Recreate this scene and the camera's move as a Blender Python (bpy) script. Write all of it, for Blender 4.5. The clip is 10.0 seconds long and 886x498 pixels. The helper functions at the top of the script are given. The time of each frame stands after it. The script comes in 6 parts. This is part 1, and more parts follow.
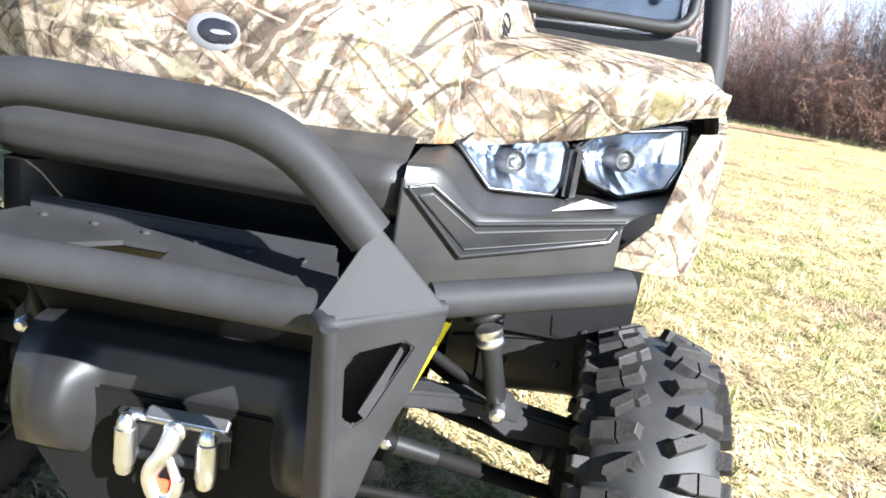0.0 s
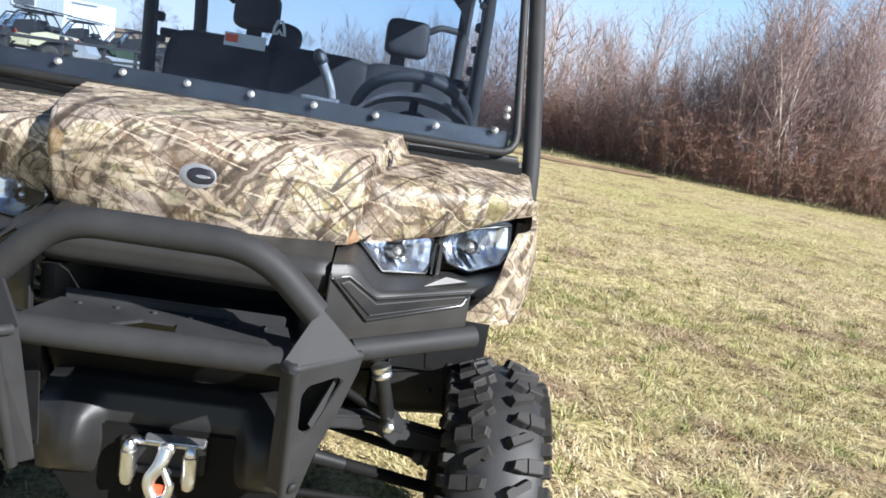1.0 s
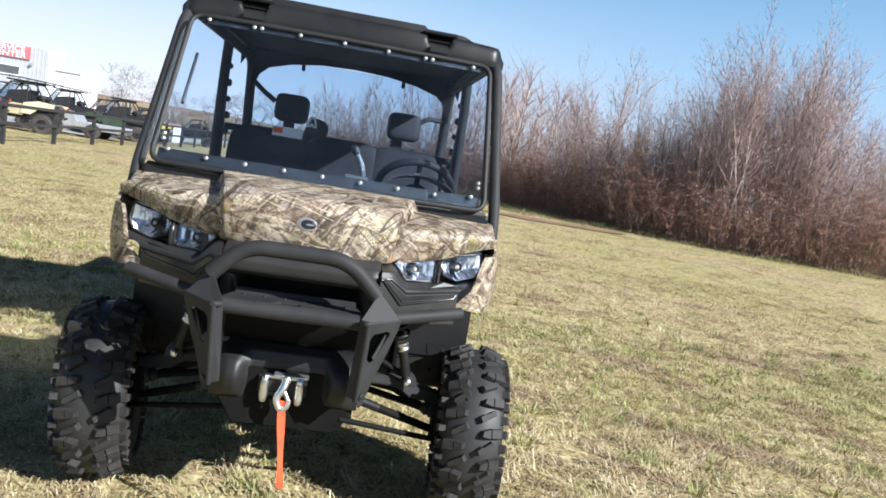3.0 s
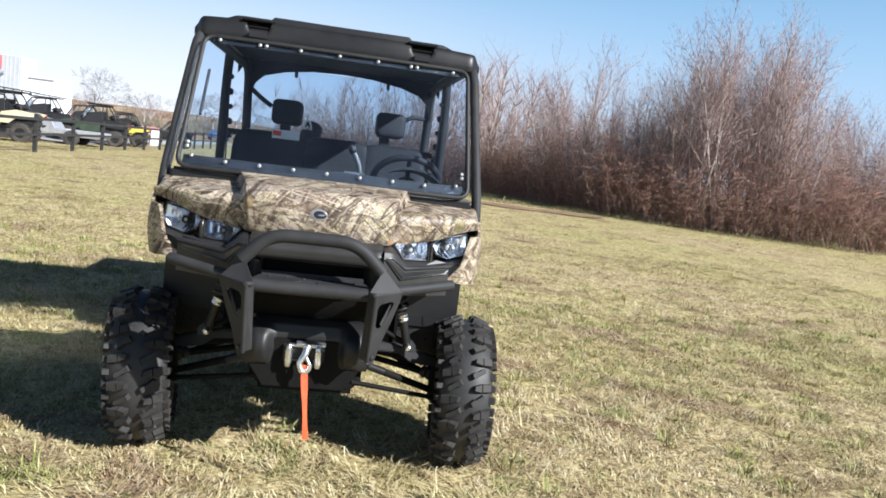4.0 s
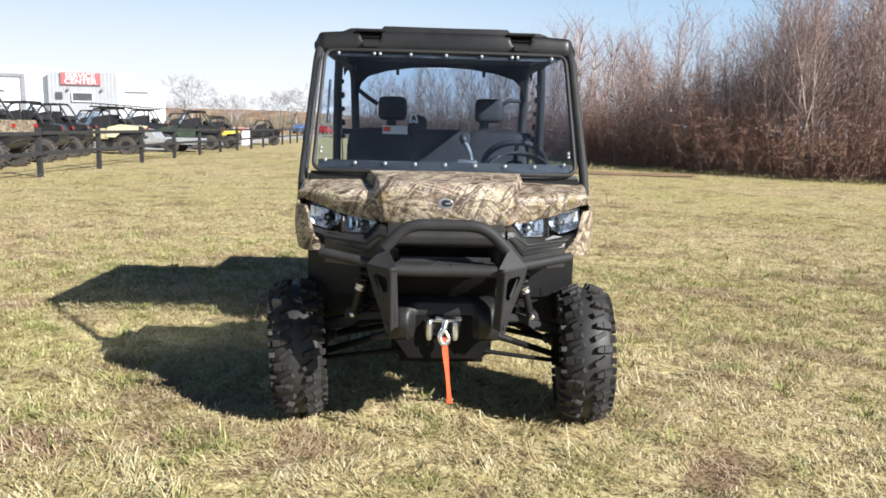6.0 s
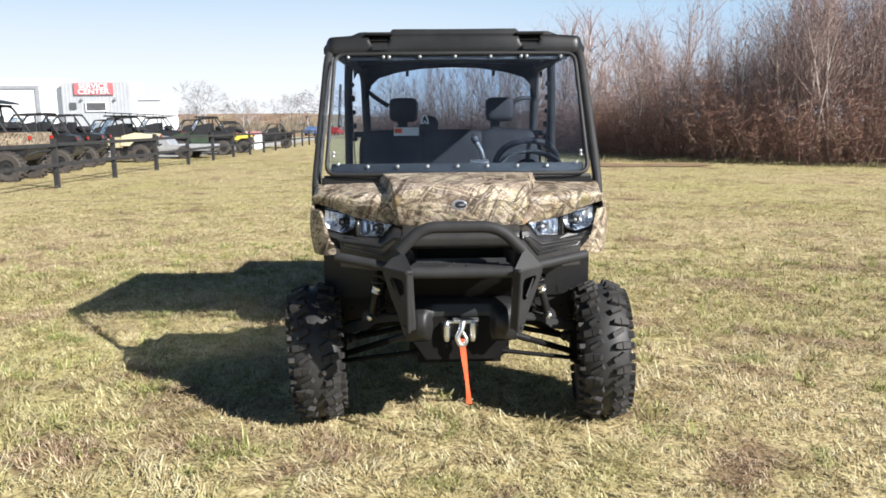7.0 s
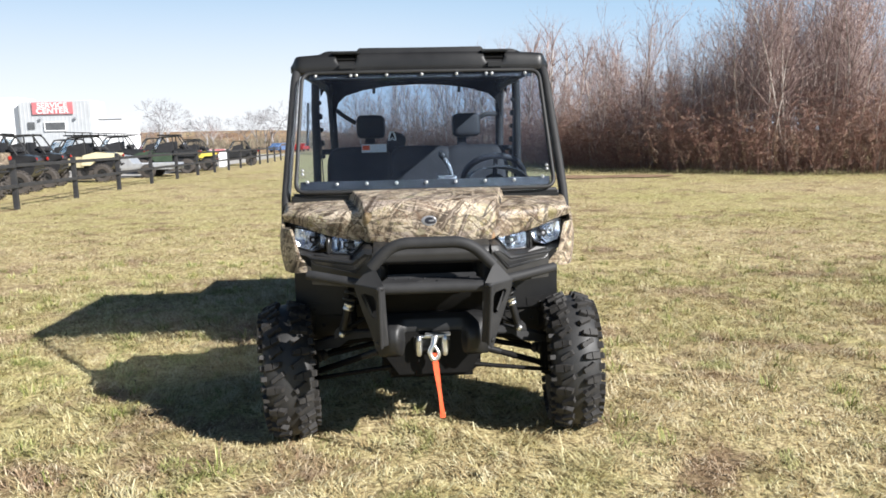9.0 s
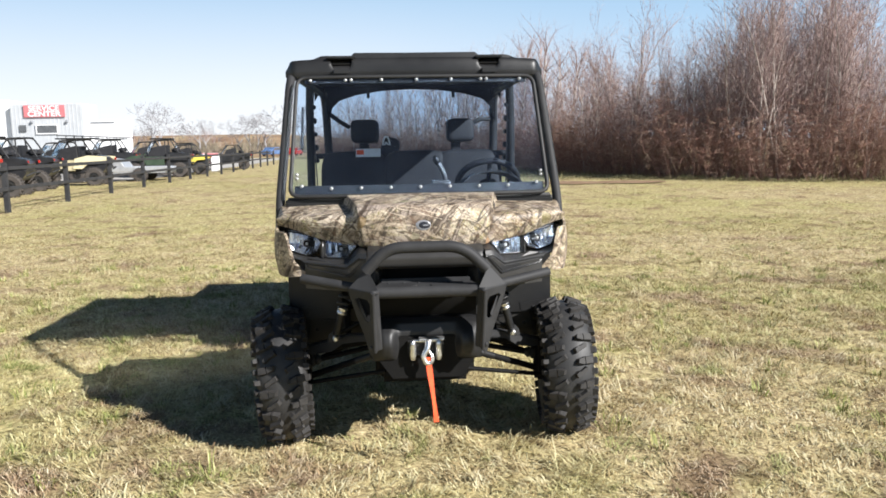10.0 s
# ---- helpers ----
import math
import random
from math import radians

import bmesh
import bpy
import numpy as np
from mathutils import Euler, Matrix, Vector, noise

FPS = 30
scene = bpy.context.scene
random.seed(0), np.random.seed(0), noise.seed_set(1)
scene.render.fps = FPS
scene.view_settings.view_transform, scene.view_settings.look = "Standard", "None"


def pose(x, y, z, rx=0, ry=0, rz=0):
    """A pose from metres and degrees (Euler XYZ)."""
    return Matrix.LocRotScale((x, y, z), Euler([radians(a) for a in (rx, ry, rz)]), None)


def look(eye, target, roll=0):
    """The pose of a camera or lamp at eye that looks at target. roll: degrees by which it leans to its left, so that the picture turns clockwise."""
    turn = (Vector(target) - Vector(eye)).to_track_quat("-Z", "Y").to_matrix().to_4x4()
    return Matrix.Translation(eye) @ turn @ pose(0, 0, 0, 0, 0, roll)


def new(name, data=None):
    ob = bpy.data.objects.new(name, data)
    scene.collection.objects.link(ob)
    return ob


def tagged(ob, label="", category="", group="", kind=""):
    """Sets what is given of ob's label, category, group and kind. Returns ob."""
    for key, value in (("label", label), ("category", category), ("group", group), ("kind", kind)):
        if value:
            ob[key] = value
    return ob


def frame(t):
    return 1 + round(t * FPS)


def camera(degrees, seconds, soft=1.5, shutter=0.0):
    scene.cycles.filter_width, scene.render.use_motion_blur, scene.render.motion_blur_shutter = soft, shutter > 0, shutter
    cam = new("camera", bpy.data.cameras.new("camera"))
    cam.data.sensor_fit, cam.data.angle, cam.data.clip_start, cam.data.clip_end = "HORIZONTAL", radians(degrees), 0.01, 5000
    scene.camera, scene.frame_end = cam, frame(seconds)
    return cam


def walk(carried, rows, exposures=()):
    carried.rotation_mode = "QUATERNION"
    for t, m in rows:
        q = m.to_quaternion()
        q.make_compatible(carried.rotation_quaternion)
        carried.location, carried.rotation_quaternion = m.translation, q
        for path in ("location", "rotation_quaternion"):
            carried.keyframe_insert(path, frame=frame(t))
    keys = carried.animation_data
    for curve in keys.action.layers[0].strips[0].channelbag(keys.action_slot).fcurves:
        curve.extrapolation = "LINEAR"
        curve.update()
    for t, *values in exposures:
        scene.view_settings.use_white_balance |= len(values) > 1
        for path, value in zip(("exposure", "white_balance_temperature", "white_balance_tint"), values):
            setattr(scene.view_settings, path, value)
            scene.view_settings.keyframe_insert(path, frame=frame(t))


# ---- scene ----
cam = camera(61.6, 10.0, soft=1.7)
PATH = [
    (0, (0.381, -0.765, 1.192), (0.255, 1.158, 0.659), 9.1),
    (0.5, (0.412, -0.987, 1.302), (0.45, 0.944, 0.782), 7.7),
    (1, (0.319, -1.252, 1.377), (0.528, 0.698, 0.986), 9.9),
    (1.5, (0.175, -1.469, 1.39), (0.514, 0.476, 1.07), 8.8),
    (2, (0.159, -1.785, 1.399), (0.467, 0.175, 1.148), 12.0),
    (2.5, (0.166, -2.079, 1.425), (0.404, -0.107, 1.197), 9.4),
    (3.8, (0.069, -2.758, 1.438), (0.359, -0.792, 1.217), 8.7),
    (4, (0.052, -2.824, 1.441), (0.35, -0.86, 1.202), 7.1),
    (4.5, (-0.047, -2.96, 1.466), (0.231, -0.994, 1.222), 4.7),
    (5, (-0.164, -3.064, 1.478), (0.061, -1.093, 1.219), -0.2),
    (5.5, (-0.142, -3.119, 1.495), (-0.027, -1.142, 1.22), 1.2),
    (6, (-0.128, -3.124, 1.492), (-0.06, -1.151, 1.17), 1.5),
    (6.2, (-0.127, -3.125, 1.503), (-0.085, -1.154, 1.166), 1.5),
    (7.5, (-0.133, -3.14, 1.516), (-0.091, -1.167, 1.194), -1.4),
    (8, (-0.143, -3.158, 1.524), (-0.068, -1.184, 1.21), -1.1),
    (8.5, (-0.144, -3.166, 1.528), (-0.042, -1.191, 1.225), -1.0),
    (9, (-0.14, -3.166, 1.525), (-0.026, -1.191, 1.231), -1.3),
    (9.5, (-0.141, -3.176, 1.528), (-0.017, -1.201, 1.238), -1.1),
    (10, (-0.147, -3.175, 1.524), (-0.013, -1.2, 1.243), -1.0),
]
EXPOSURE = [(0.0, 2.15, 5950, 10), (0.3, 1.8, 5950, 10), (0.6, 1.4, 6000, 10), (1.0, 1.2, 6050, 10), (1.5, 1.05, 6050, 10), (2.0, 1.0, 6000, 10), (4.0, 0.97, 6100, 10), (5.0, 0.97, 6200, 10), (6.0, 0.97, 6400, 10), (10.0, 0.97, 6380, 10)]
walk(cam, [(t, look(eye, target, roll)) for t, eye, target, roll in PATH], EXPOSURE)

# ---- daylight ----
SUN_TO = Vector((2.46, -1.90, 1.93)).normalized()
SUN_ELEV = math.asin(SUN_TO.z)
SUN_ROT = math.atan2(SUN_TO.x, SUN_TO.y)
world = bpy.data.worlds.new("sky")
scene.world = world
world.use_nodes = True
wn = world.node_tree.nodes
sky = wn.new("ShaderNodeTexSky")
sky.sky_type = "NISHITA"
sky.sun_disc = False
sky.sun_elevation = SUN_ELEV
sky.sun_rotation = SUN_ROT
sky.air_density, sky.dust_density, sky.ozone_density = 0.35, 0.0, 4.0
wn["Background"].inputs["Strength"].default_value = 0.058
# thin haze all round the horizon
geo = wn.new("ShaderNodeTexCoord")
split = wn.new("ShaderNodeSeparateXYZ")
world.node_tree.links.new(geo.outputs["Generated"], split.inputs[0])
fall = wn.new("ShaderNodeMapRange")
fall.interpolation_type = "SMOOTHSTEP"
fall.inputs[1].default_value, fall.inputs[2].default_value = -0.02, 0.29
fall.inputs[3].default_value, fall.inputs[4].default_value = 1.0, 0.0
world.node_tree.links.new(split.outputs[2], fall.inputs[0])
haze = wn.new("ShaderNodeMix")
haze.data_type = "RGBA"
haze.inputs[7].default_value = (9.4, 9.5, 9.6, 1)
side = wn.new("ShaderNodeMapRange")
side.interpolation_type = "SMOOTHSTEP"
side.inputs[1].default_value, side.inputs[2].default_value = -0.15, 0.50
side.inputs[3].default_value, side.inputs[4].default_value = 1.0, 0.45
world.node_tree.links.new(split.outputs[0], side.inputs[0])
veil = wn.new("ShaderNodeMath")
veil.operation = "MULTIPLY"
world.node_tree.links.new(fall.outputs[0], veil.inputs[0])
world.node_tree.links.new(side.outputs[0], veil.inputs[1])
world.node_tree.links.new(veil.outputs[0], haze.inputs[0])
# clear blue low sky above it
low = wn.new("ShaderNodeMapRange")
low.interpolation_type = "SMOOTHSTEP"
low.inputs[1].default_value, low.inputs[2].default_value = 0.12, 0.62
low.inputs[3].default_value, low.inputs[4].default_value = 0.97, 0.0
world.node_tree.links.new(split.outputs[2], low.inputs[0])
blue = wn.new("ShaderNodeMix")
blue.data_type = "RGBA"
blue.inputs[7].default_value = (3.0, 5.4, 7.9, 1)
world.node_tree.links.new(low.outputs[0], blue.inputs[0])
world.node_tree.links.new(sky.outputs["Color"], blue.inputs[6])
world.node_tree.links.new(blue.outputs[2], haze.inputs[6])
world.node_tree.links.new(haze.outputs[2], wn["Background"].inputs["Color"])
sun_data = bpy.data.lights.new("sun", "SUN")
sun_data.energy, sun_data.angle, sun_data.color = 5.0, radians(0.55), (1.0, 0.965, 0.92)
sun = new("sun", sun_data)
sun.matrix_world = look(SUN_TO * 60, (0, 0, 0))


# ---- materials ----
def shader(name, rough=0.5, metal=0.0, spec=0.5):
    m = bpy.data.materials.new(name)
    m.use_nodes = True
    nt = m.node_tree
    b = nt.nodes["Principled BSDF"]
    b.inputs["Roughness"].default_value = rough
    b.inputs["Metallic"].default_value = metal
    b.inputs["Specular IOR Level"].default_value = spec
    return m, nt, b


def node(nt, kind, **values):
    n = nt.nodes.new(kind)
    for key, value in values.items():
        n.inputs[key].default_value = value
    return n


def ramp(nt, source, stops):
    r = nt.nodes.new("ShaderNodeValToRGB")
    e = r.color_ramp.elements
    while len(e) < len(stops):
        e.new(0.5)
    for el, (p, c) in zip(e, stops):
        el.position, el.color = p, (*c, 1)
    nt.links.new(source, r.inputs["Fac"])
    return r.outputs["Color"]


def mixed(nt, fac, a, b, blend="MIX"):
    m = nt.nodes.new("ShaderNodeMix")
    m.data_type, m.blend_type = "RGBA", blend
    for value, i in ((fac, 0), (a, 6), (b, 7)):
        if isinstance(value, (int, float)):
            m.inputs[i].default_value = value
        elif isinstance(value, tuple):
            m.inputs[i].default_value = (*value, 1)
        else:
            nt.links.new(value, m.inputs[i])
    return m.outputs[2]


def mathn(nt, op, a, b=0.0, c=None):
    m = nt.nodes.new("ShaderNodeMath")
    m.operation = op
    for i, value in enumerate((a, b) if c is None else (a, b, c)):
        if isinstance(value, (int, float)):
            m.inputs[i].default_value = value
        else:
            nt.links.new(value, m.inputs[i])
    return m.outputs[0]


def coords(nt, scale=(1, 1, 1), rot=(0, 0, 0), where="Object"):
    tc = nt.nodes.new("ShaderNodeTexCoord")
    mp = nt.nodes.new("ShaderNodeMapping")
    mp.inputs["Scale"].default_value = scale
    mp.inputs["Rotation"].default_value = [radians(a) for a in rot]
    nt.links.new(tc.outputs[where], mp.inputs["Vector"])
    return mp.outputs["Vector"]


def noise_at(nt, vec, scale, detail=4.0, rough=0.55, warp=0.0):
    n = node(nt, "ShaderNodeTexNoise", Scale=scale, Detail=detail, Roughness=rough, Distortion=warp)
    nt.links.new(vec, n.inputs["Vector"])
    return n.outputs["Fac"]


def bump(nt, b, height, strength, distance):
    n = node(nt, "ShaderNodeBump", Strength=strength, Distance=distance)
    nt.links.new(height, n.inputs["Height"])
    nt.links.new(n.outputs["Normal"], b.inputs["Normal"])


def surface(name, dark, light, rough=0.5, metal=0.0, scale=6.0, fine=120.0, relief=0.001, rough_var=0.12, spec=0.5):
    """Two-scale colour, gloss and fine relief."""
    m, nt, b = shader(name, rough, metal, spec)
    v = coords(nt)
    big, small = noise_at(nt, v, scale, 5), noise_at(nt, v, fine, 3)
    f = mathn(nt, "ADD", mathn(nt, "MULTIPLY", big, 0.7), mathn(nt, "MULTIPLY", small, 0.3))
    nt.links.new(ramp(nt, f, [(0.32, dark), (0.68, light)]), b.inputs["Base Color"])
    nt.links.new(mathn(nt, "ADD", mathn(nt, "MULTIPLY", big, rough_var * 2), rough - rough_var), b.inputs["Roughness"])
    bump(nt, b, small, 0.5, relief)
    return m


def random_island(name, stops, rough=0.7, trans=0.0, where="island"):
    m, nt, b = shader(name, rough, 0, 0.25)
    if where == "island":
        src = nt.nodes.new("ShaderNodeNewGeometry").outputs["Random Per Island"]
    else:
        src = nt.nodes.new("ShaderNodeObjectInfo").outputs["Random"]
    col = ramp(nt, src, stops)
    v = coords(nt)
    col = mixed(nt, mathn(nt, "MULTIPLY", noise_at(nt, v, 1.3, 4), 0.6), col, (0.5, 0.5, 0.5), "OVERLAY")
    nt.links.new(col, b.inputs["Base Color"])
    return m


def fibre(nt, degrees, along, across, shift=0.0):
    """Object coordinates stretched along one slanting direction that shows alike on tops and fronts."""
    a = radians(degrees)
    d = Vector((math.cos(a), 0.6 * math.sin(a), 0.8 * math.sin(a)))
    e = Vector((-math.sin(a), 0.6 * math.cos(a), 0.8 * math.cos(a)))
    f = d.cross(e)
    tc = nt.nodes.new("ShaderNodeTexCoord")
    comb = nt.nodes.new("ShaderNodeCombineXYZ")
    for i, (axis, k) in enumerate(((d, along), (e, across), (f, 0.5 * across))):
        dot = nt.nodes.new("ShaderNodeVectorMath")
        dot.operation = "DOT_PRODUCT"
        nt.links.new(tc.outputs["Object"], dot.inputs[0])
        dot.inputs[1].default_value = axis * k
        nt.links.new(mathn(nt, "ADD", dot.outputs["Value"], shift), comb.inputs[i])
    return comb.outputs[0]


def camo_material():
    """Printed twigs, bark and dead leaves."""
    m, nt, b = shader("printed_camouflage", 0.50, 0, 0.3)
    v = coords(nt)

    def strokes(angle, along, across, width, shift):
        n = noise_at(nt, fibre(nt, angle, along, across, shift), 1.0, 1.5, 0.5, 0.35)
        d = mathn(nt, "ABSOLUTE", mathn(nt, "SUBTRACT", n, 0.5))
        mr = node(nt, "ShaderNodeMapRange")
        mr.inputs[1].default_value, mr.inputs[2].default_value = width * 0.5, width
        mr.inputs[3].default_value, mr.inputs[4].default_value = 1.0, 0.0
        nt.links.new(d, mr.inputs[0])
        return mr.outputs[0]

    def leaves(angle, along, across, size, amount, shift):
        vo = node(nt, "ShaderNodeTexVoronoi", Scale=1.0, Randomness=1.0)
        nt.links.new(fibre(nt, angle, along, across, shift), vo.inputs["Vector"])
        sep = nt.nodes.new("ShaderNodeSeparateColor")
        nt.links.new(vo.outputs["Color"], sep.inputs[0])
        inside = mathn(nt, "LESS_THAN", vo.outputs["Distance"], size)
        return mathn(nt, "MULTIPLY", inside, mathn(nt, "LESS_THAN", sep.outputs[0], amount)), sep.outputs[1]

    col = ramp(nt, noise_at(nt, v, 9.0, 6, 0.7, 0.5), [(0.30, (0.16, 0.125, 0.09)), (0.40, (0.36, 0.30, 0.215)), (0.50, (0.52, 0.45, 0.345)), (0.60, (0.40, 0.36, 0.235)), (0.70, (0.66, 0.60, 0.49))])
    bark = noise_at(nt, fibre(nt, 28, 4, 60, 3.0), 1.0, 4, 0.7, 0.3)
    col = mixed(nt, mathn(nt, "MULTIPLY", mathn(nt, "GREATER_THAN", bark, 0.56), 0.45), col, (0.10, 0.075, 0.05))
    for angle, along, across, size, amount, shift, stops in (
        (25, 25, 60, 0.42, 0.5, 1.0, [(0.0, (0.56, 0.48, 0.35)), (0.5, (0.38, 0.31, 0.19)), (1.0, (0.66, 0.60, 0.49))]),
        (-40, 31, 72, 0.40, 0.45, 7.0, [(0.0, (0.32, 0.21, 0.12)), (0.45, (0.34, 0.34, 0.16)), (1.0, (0.50, 0.43, 0.27))]),
        (75, 35, 82, 0.40, 0.42, 13.0, [(0.0, (0.64, 0.60, 0.46)), (0.6, (0.21, 0.22, 0.09)), (1.0, (0.38, 0.27, 0.15))]),
        (-10, 46, 105, 0.38, 0.40, 19.0, [(0.0, (0.07, 0.055, 0.035)), (0.6, (0.52, 0.45, 0.33)), (1.0, (0.14, 0.10, 0.06))]),
    ):
        mask, pick = leaves(angle, along, across, size, amount, shift)
        col = mixed(nt, mathn(nt, "MULTIPLY", mask, 0.85), col, ramp(nt, pick, stops))
    pale, dark = (0.60, 0.52, 0.40), (0.050, 0.038, 0.028)
    for angle, along, across, width, tone, amount, shift in (
        (62, 0.7, 4.1, 0.018, (0.055, 0.045, 0.04), 0.75, 81.0),
        (-24, 0.9, 5.6, 0.015, (0.07, 0.055, 0.045), 0.7, 87.0),
        (12, 0.8, 5.0, 0.022, (0.34, 0.29, 0.25), 0.75, 93.0),
        (58, 0.8, 5, 0.040, (0.06, 0.045, 0.035), 0.9, 61.0),
        (58, 0.8, 5, 0.016, (0.50, 0.43, 0.36), 0.6, 61.03),
        (-8, 0.9, 7, 0.034, (0.30, 0.24, 0.18), 0.7, 71.0),
        (48, 1.6, 9, 0.040, pale, 0.8, 2.0),
        (50, 1.6, 9, 0.013, dark, 0.9, 2.03),
        (-28, 2.2, 14, 0.015, dark, 0.7, 5.0),
        (15, 2.6, 18, 0.013, dark, 0.6, 9.0),
        (-62, 2.6, 20, 0.013, dark, 0.55, 14.0),
        (-15, 2.8, 20, 0.022, pale, 0.75, 21.0),
        (70, 4.0, 30, 0.016, dark, 0.5, 27.0),
        (35, 4.0, 34, 0.016, dark, 0.5, 33.0),
        (-45, 4.5, 36, 0.022, (0.16, 0.10, 0.065), 0.6, 39.0),
    ):
        col = mixed(nt, mathn(nt, "MULTIPLY", strokes(angle, along, across, width, shift), amount), col, tone)
    spot, hue = leaves(10, 9, 13, 0.30, 0.16, 47.0)
    col = mixed(nt, mathn(nt, "MULTIPLY", spot, 0.7), col, ramp(nt, hue, [(0.0, (0.42, 0.19, 0.09)), (0.5, (0.16, 0.17, 0.07)), (1.0, (0.68, 0.62, 0.52))]))
    # one printed limb lying aslant beside the badge
    sep = nt.nodes.new("ShaderNodeSeparateXYZ")
    nt.links.new(v, sep.inputs[0])
    rise = mathn(nt, "ADD", mathn(nt, "MULTIPLY", sep.outputs[1], 0.6), mathn(nt, "MULTIPLY", sep.outputs[2], 0.8))
    px, pz = mathn(nt, "SUBTRACT", sep.outputs[0], 0.100), mathn(nt, "SUBTRACT", rise, 1.0625)
    along = mathn(nt, "ADD", mathn(nt, "MULTIPLY", px, 0.66), mathn(nt, "MULTIPLY", pz, 0.75))
    off = mathn(nt, "ADD", mathn(nt, "MULTIPLY", px, -0.75), mathn(nt, "MULTIPLY", pz, 0.66))
    off = mathn(nt, "ADD", off, mathn(nt, "MULTIPLY", mathn(nt, "SUBTRACT", noise_at(nt, v, 28, 3), 0.5), 0.022))
    inside = mathn(nt, "LESS_THAN", mathn(nt, "ABSOLUTE", along), 0.088)
    for width, tone, amount in ((0.0105, (0.10, 0.075, 0.055), 0.9), (0.0035, (0.40, 0.35, 0.28), 0.5)):
        on = mathn(nt, "MULTIPLY", inside, mathn(nt, "LESS_THAN", mathn(nt, "ABSOLUTE", off), width))
        col = mixed(nt, mathn(nt, "MULTIPLY", on, amount), col, tone)
    speck = ramp(nt, noise_at(nt, v, 70, 4, 0.7), [(0.36, (0.55, 0.52, 0.48)), (0.5, (1.0, 1.0, 1.0))])
    col = mixed(nt, 0.75, col, speck, "MULTIPLY")
    shade = ramp(nt, noise_at(nt, v, 4.5, 4, 0.6, 0.6), [(0.36, (0.60, 0.56, 0.52)), (0.50, (0.96, 0.935, 0.92)), (0.64, (1.05, 1.03, 1.05))])
    col = mixed(nt, 1.0, col, shade, "MULTIPLY")
    nt.links.new(col, b.inputs["Base Color"])
    bump(nt, b, noise_at(nt, v, 300, 2), 0.08, 0.0005)
    return m


M_CAMO = camo_material()
M_PLASTIC = surface("black_moulded_plastic", (0.008, 0.008, 0.0085), (0.018, 0.018, 0.0185), 0.44, 0, 5, 500, 0.0004, spec=0.4)
# Lighter tone than the moulded black plastic.
M_GRILLE = surface("lighter_grille_plastic", (0.018, 0.0175, 0.017), (0.034, 0.033, 0.032), 0.46, 0, 7, 500, 0.0004, spec=0.45)
# Dusty black plastic, lightened to stand in for bounce from the sunlit grass.
M_SPLASH = surface("dusty_bounce_lit_plastic", (0.021, 0.0203, 0.0195), (0.046, 0.0445, 0.042), 0.42, 0, 6, 260, 0.0004, spec=0.5)
# Darker, duller copy of the vehicle's black, standing in for shade under and inside.
M_SHADE_BLACK = surface("shade_darkened_black", (0.004, 0.004, 0.004), (0.011, 0.0105, 0.010), 0.7, 0, 5, 300, 0.0006, spec=0.12)
M_GLOSSY = surface("dark_smooth_plastic", (0.018, 0.018, 0.019), (0.03, 0.03, 0.031), 0.26, 0, 8, 300, 0.0001, 0.06)
M_STEEL = surface("powder_coated_black_steel", (0.022, 0.022, 0.0228), (0.040, 0.040, 0.0412), 0.62, 0.0, 9, 500, 0.00016, spec=0.22)
M_RUBBER = surface("tyre_rubber", (0.014, 0.014, 0.014), (0.030, 0.029, 0.0285), 0.58, 0, 14, 260, 0.0004)
M_LUG = surface("worn_tread_rubber", (0.012, 0.0115, 0.011), (0.040, 0.036, 0.033), 0.7, 0, 22, 200, 0.002)
M_RIM = surface("dark_cast_wheel", (0.02, 0.02, 0.02), (0.05, 0.05, 0.05), 0.4, 0.4, 9, 200, 0.0005)
M_CHROME = surface("bright_plated_steel", (0.68, 0.68, 0.68), (0.86, 0.86, 0.86), 0.34, 1.0, 20, 300, 0.0003)
M_SCREW = surface("zinc_screw", (0.34, 0.34, 0.34), (0.50, 0.50, 0.49), 0.35, 0.7, 40, 300, 0.0003)
M_REFLECT = None
M_SEAT = surface("grey_black_seat_vinyl", (0.017, 0.017, 0.019), (0.030, 0.030, 0.033), 0.6, 0, 8, 180, 0.001, spec=0.25)
M_DASH = surface("grey_dash_plastic", (0.020, 0.020, 0.021), (0.035, 0.035, 0.036), 0.5, 0, 8, 400, 0.0005)
M_CONSOLE = surface("light_grey_console_plastic", (0.060, 0.060, 0.062), (0.105, 0.104, 0.104), 0.5, 0, 8, 400, 0.0005)
M_STRAP = surface("orange_webbing", (0.75, 0.075, 0.022), (0.92, 0.12, 0.035), 0.75, 0, 25, 900, 0.0015)
M_YELLOW = surface("yellow_reflective_tape", (0.62, 0.50, 0.0), (0.75, 0.62, 0.02), 0.35, 0, 12, 200, 0.0003)
M_WHITE = surface("white_print", (0.70, 0.70, 0.70), (0.82, 0.82, 0.82), 0.5, 0, 10, 100, 0.0003)
M_BADGE = surface("grey_satin_metal", (0.20, 0.204, 0.215), (0.30, 0.305, 0.318), 0.4, 0.2, 20, 200, 0.0002)
M_DARKPRINT = surface("dark_blue_print", (0.010, 0.011, 0.016), (0.02, 0.02, 0.028), 0.4, 0, 10, 100, 0.0002)
M_SEAL = surface("rubber_seal", (0.010, 0.010, 0.010), (0.018, 0.018, 0.018), 0.6, 0, 20, 200, 0.0005)


def reflector_material():
    m, nt, b = shader("lamp_reflector", 0.27, 1.0)
    b.inputs["Base Color"].default_value = (0.80, 0.87, 0.98, 1)
    vec = coords(nt)
    bump(nt, b, noise_at(nt, vec, 90, 2), 0.25, 0.004)
    return m


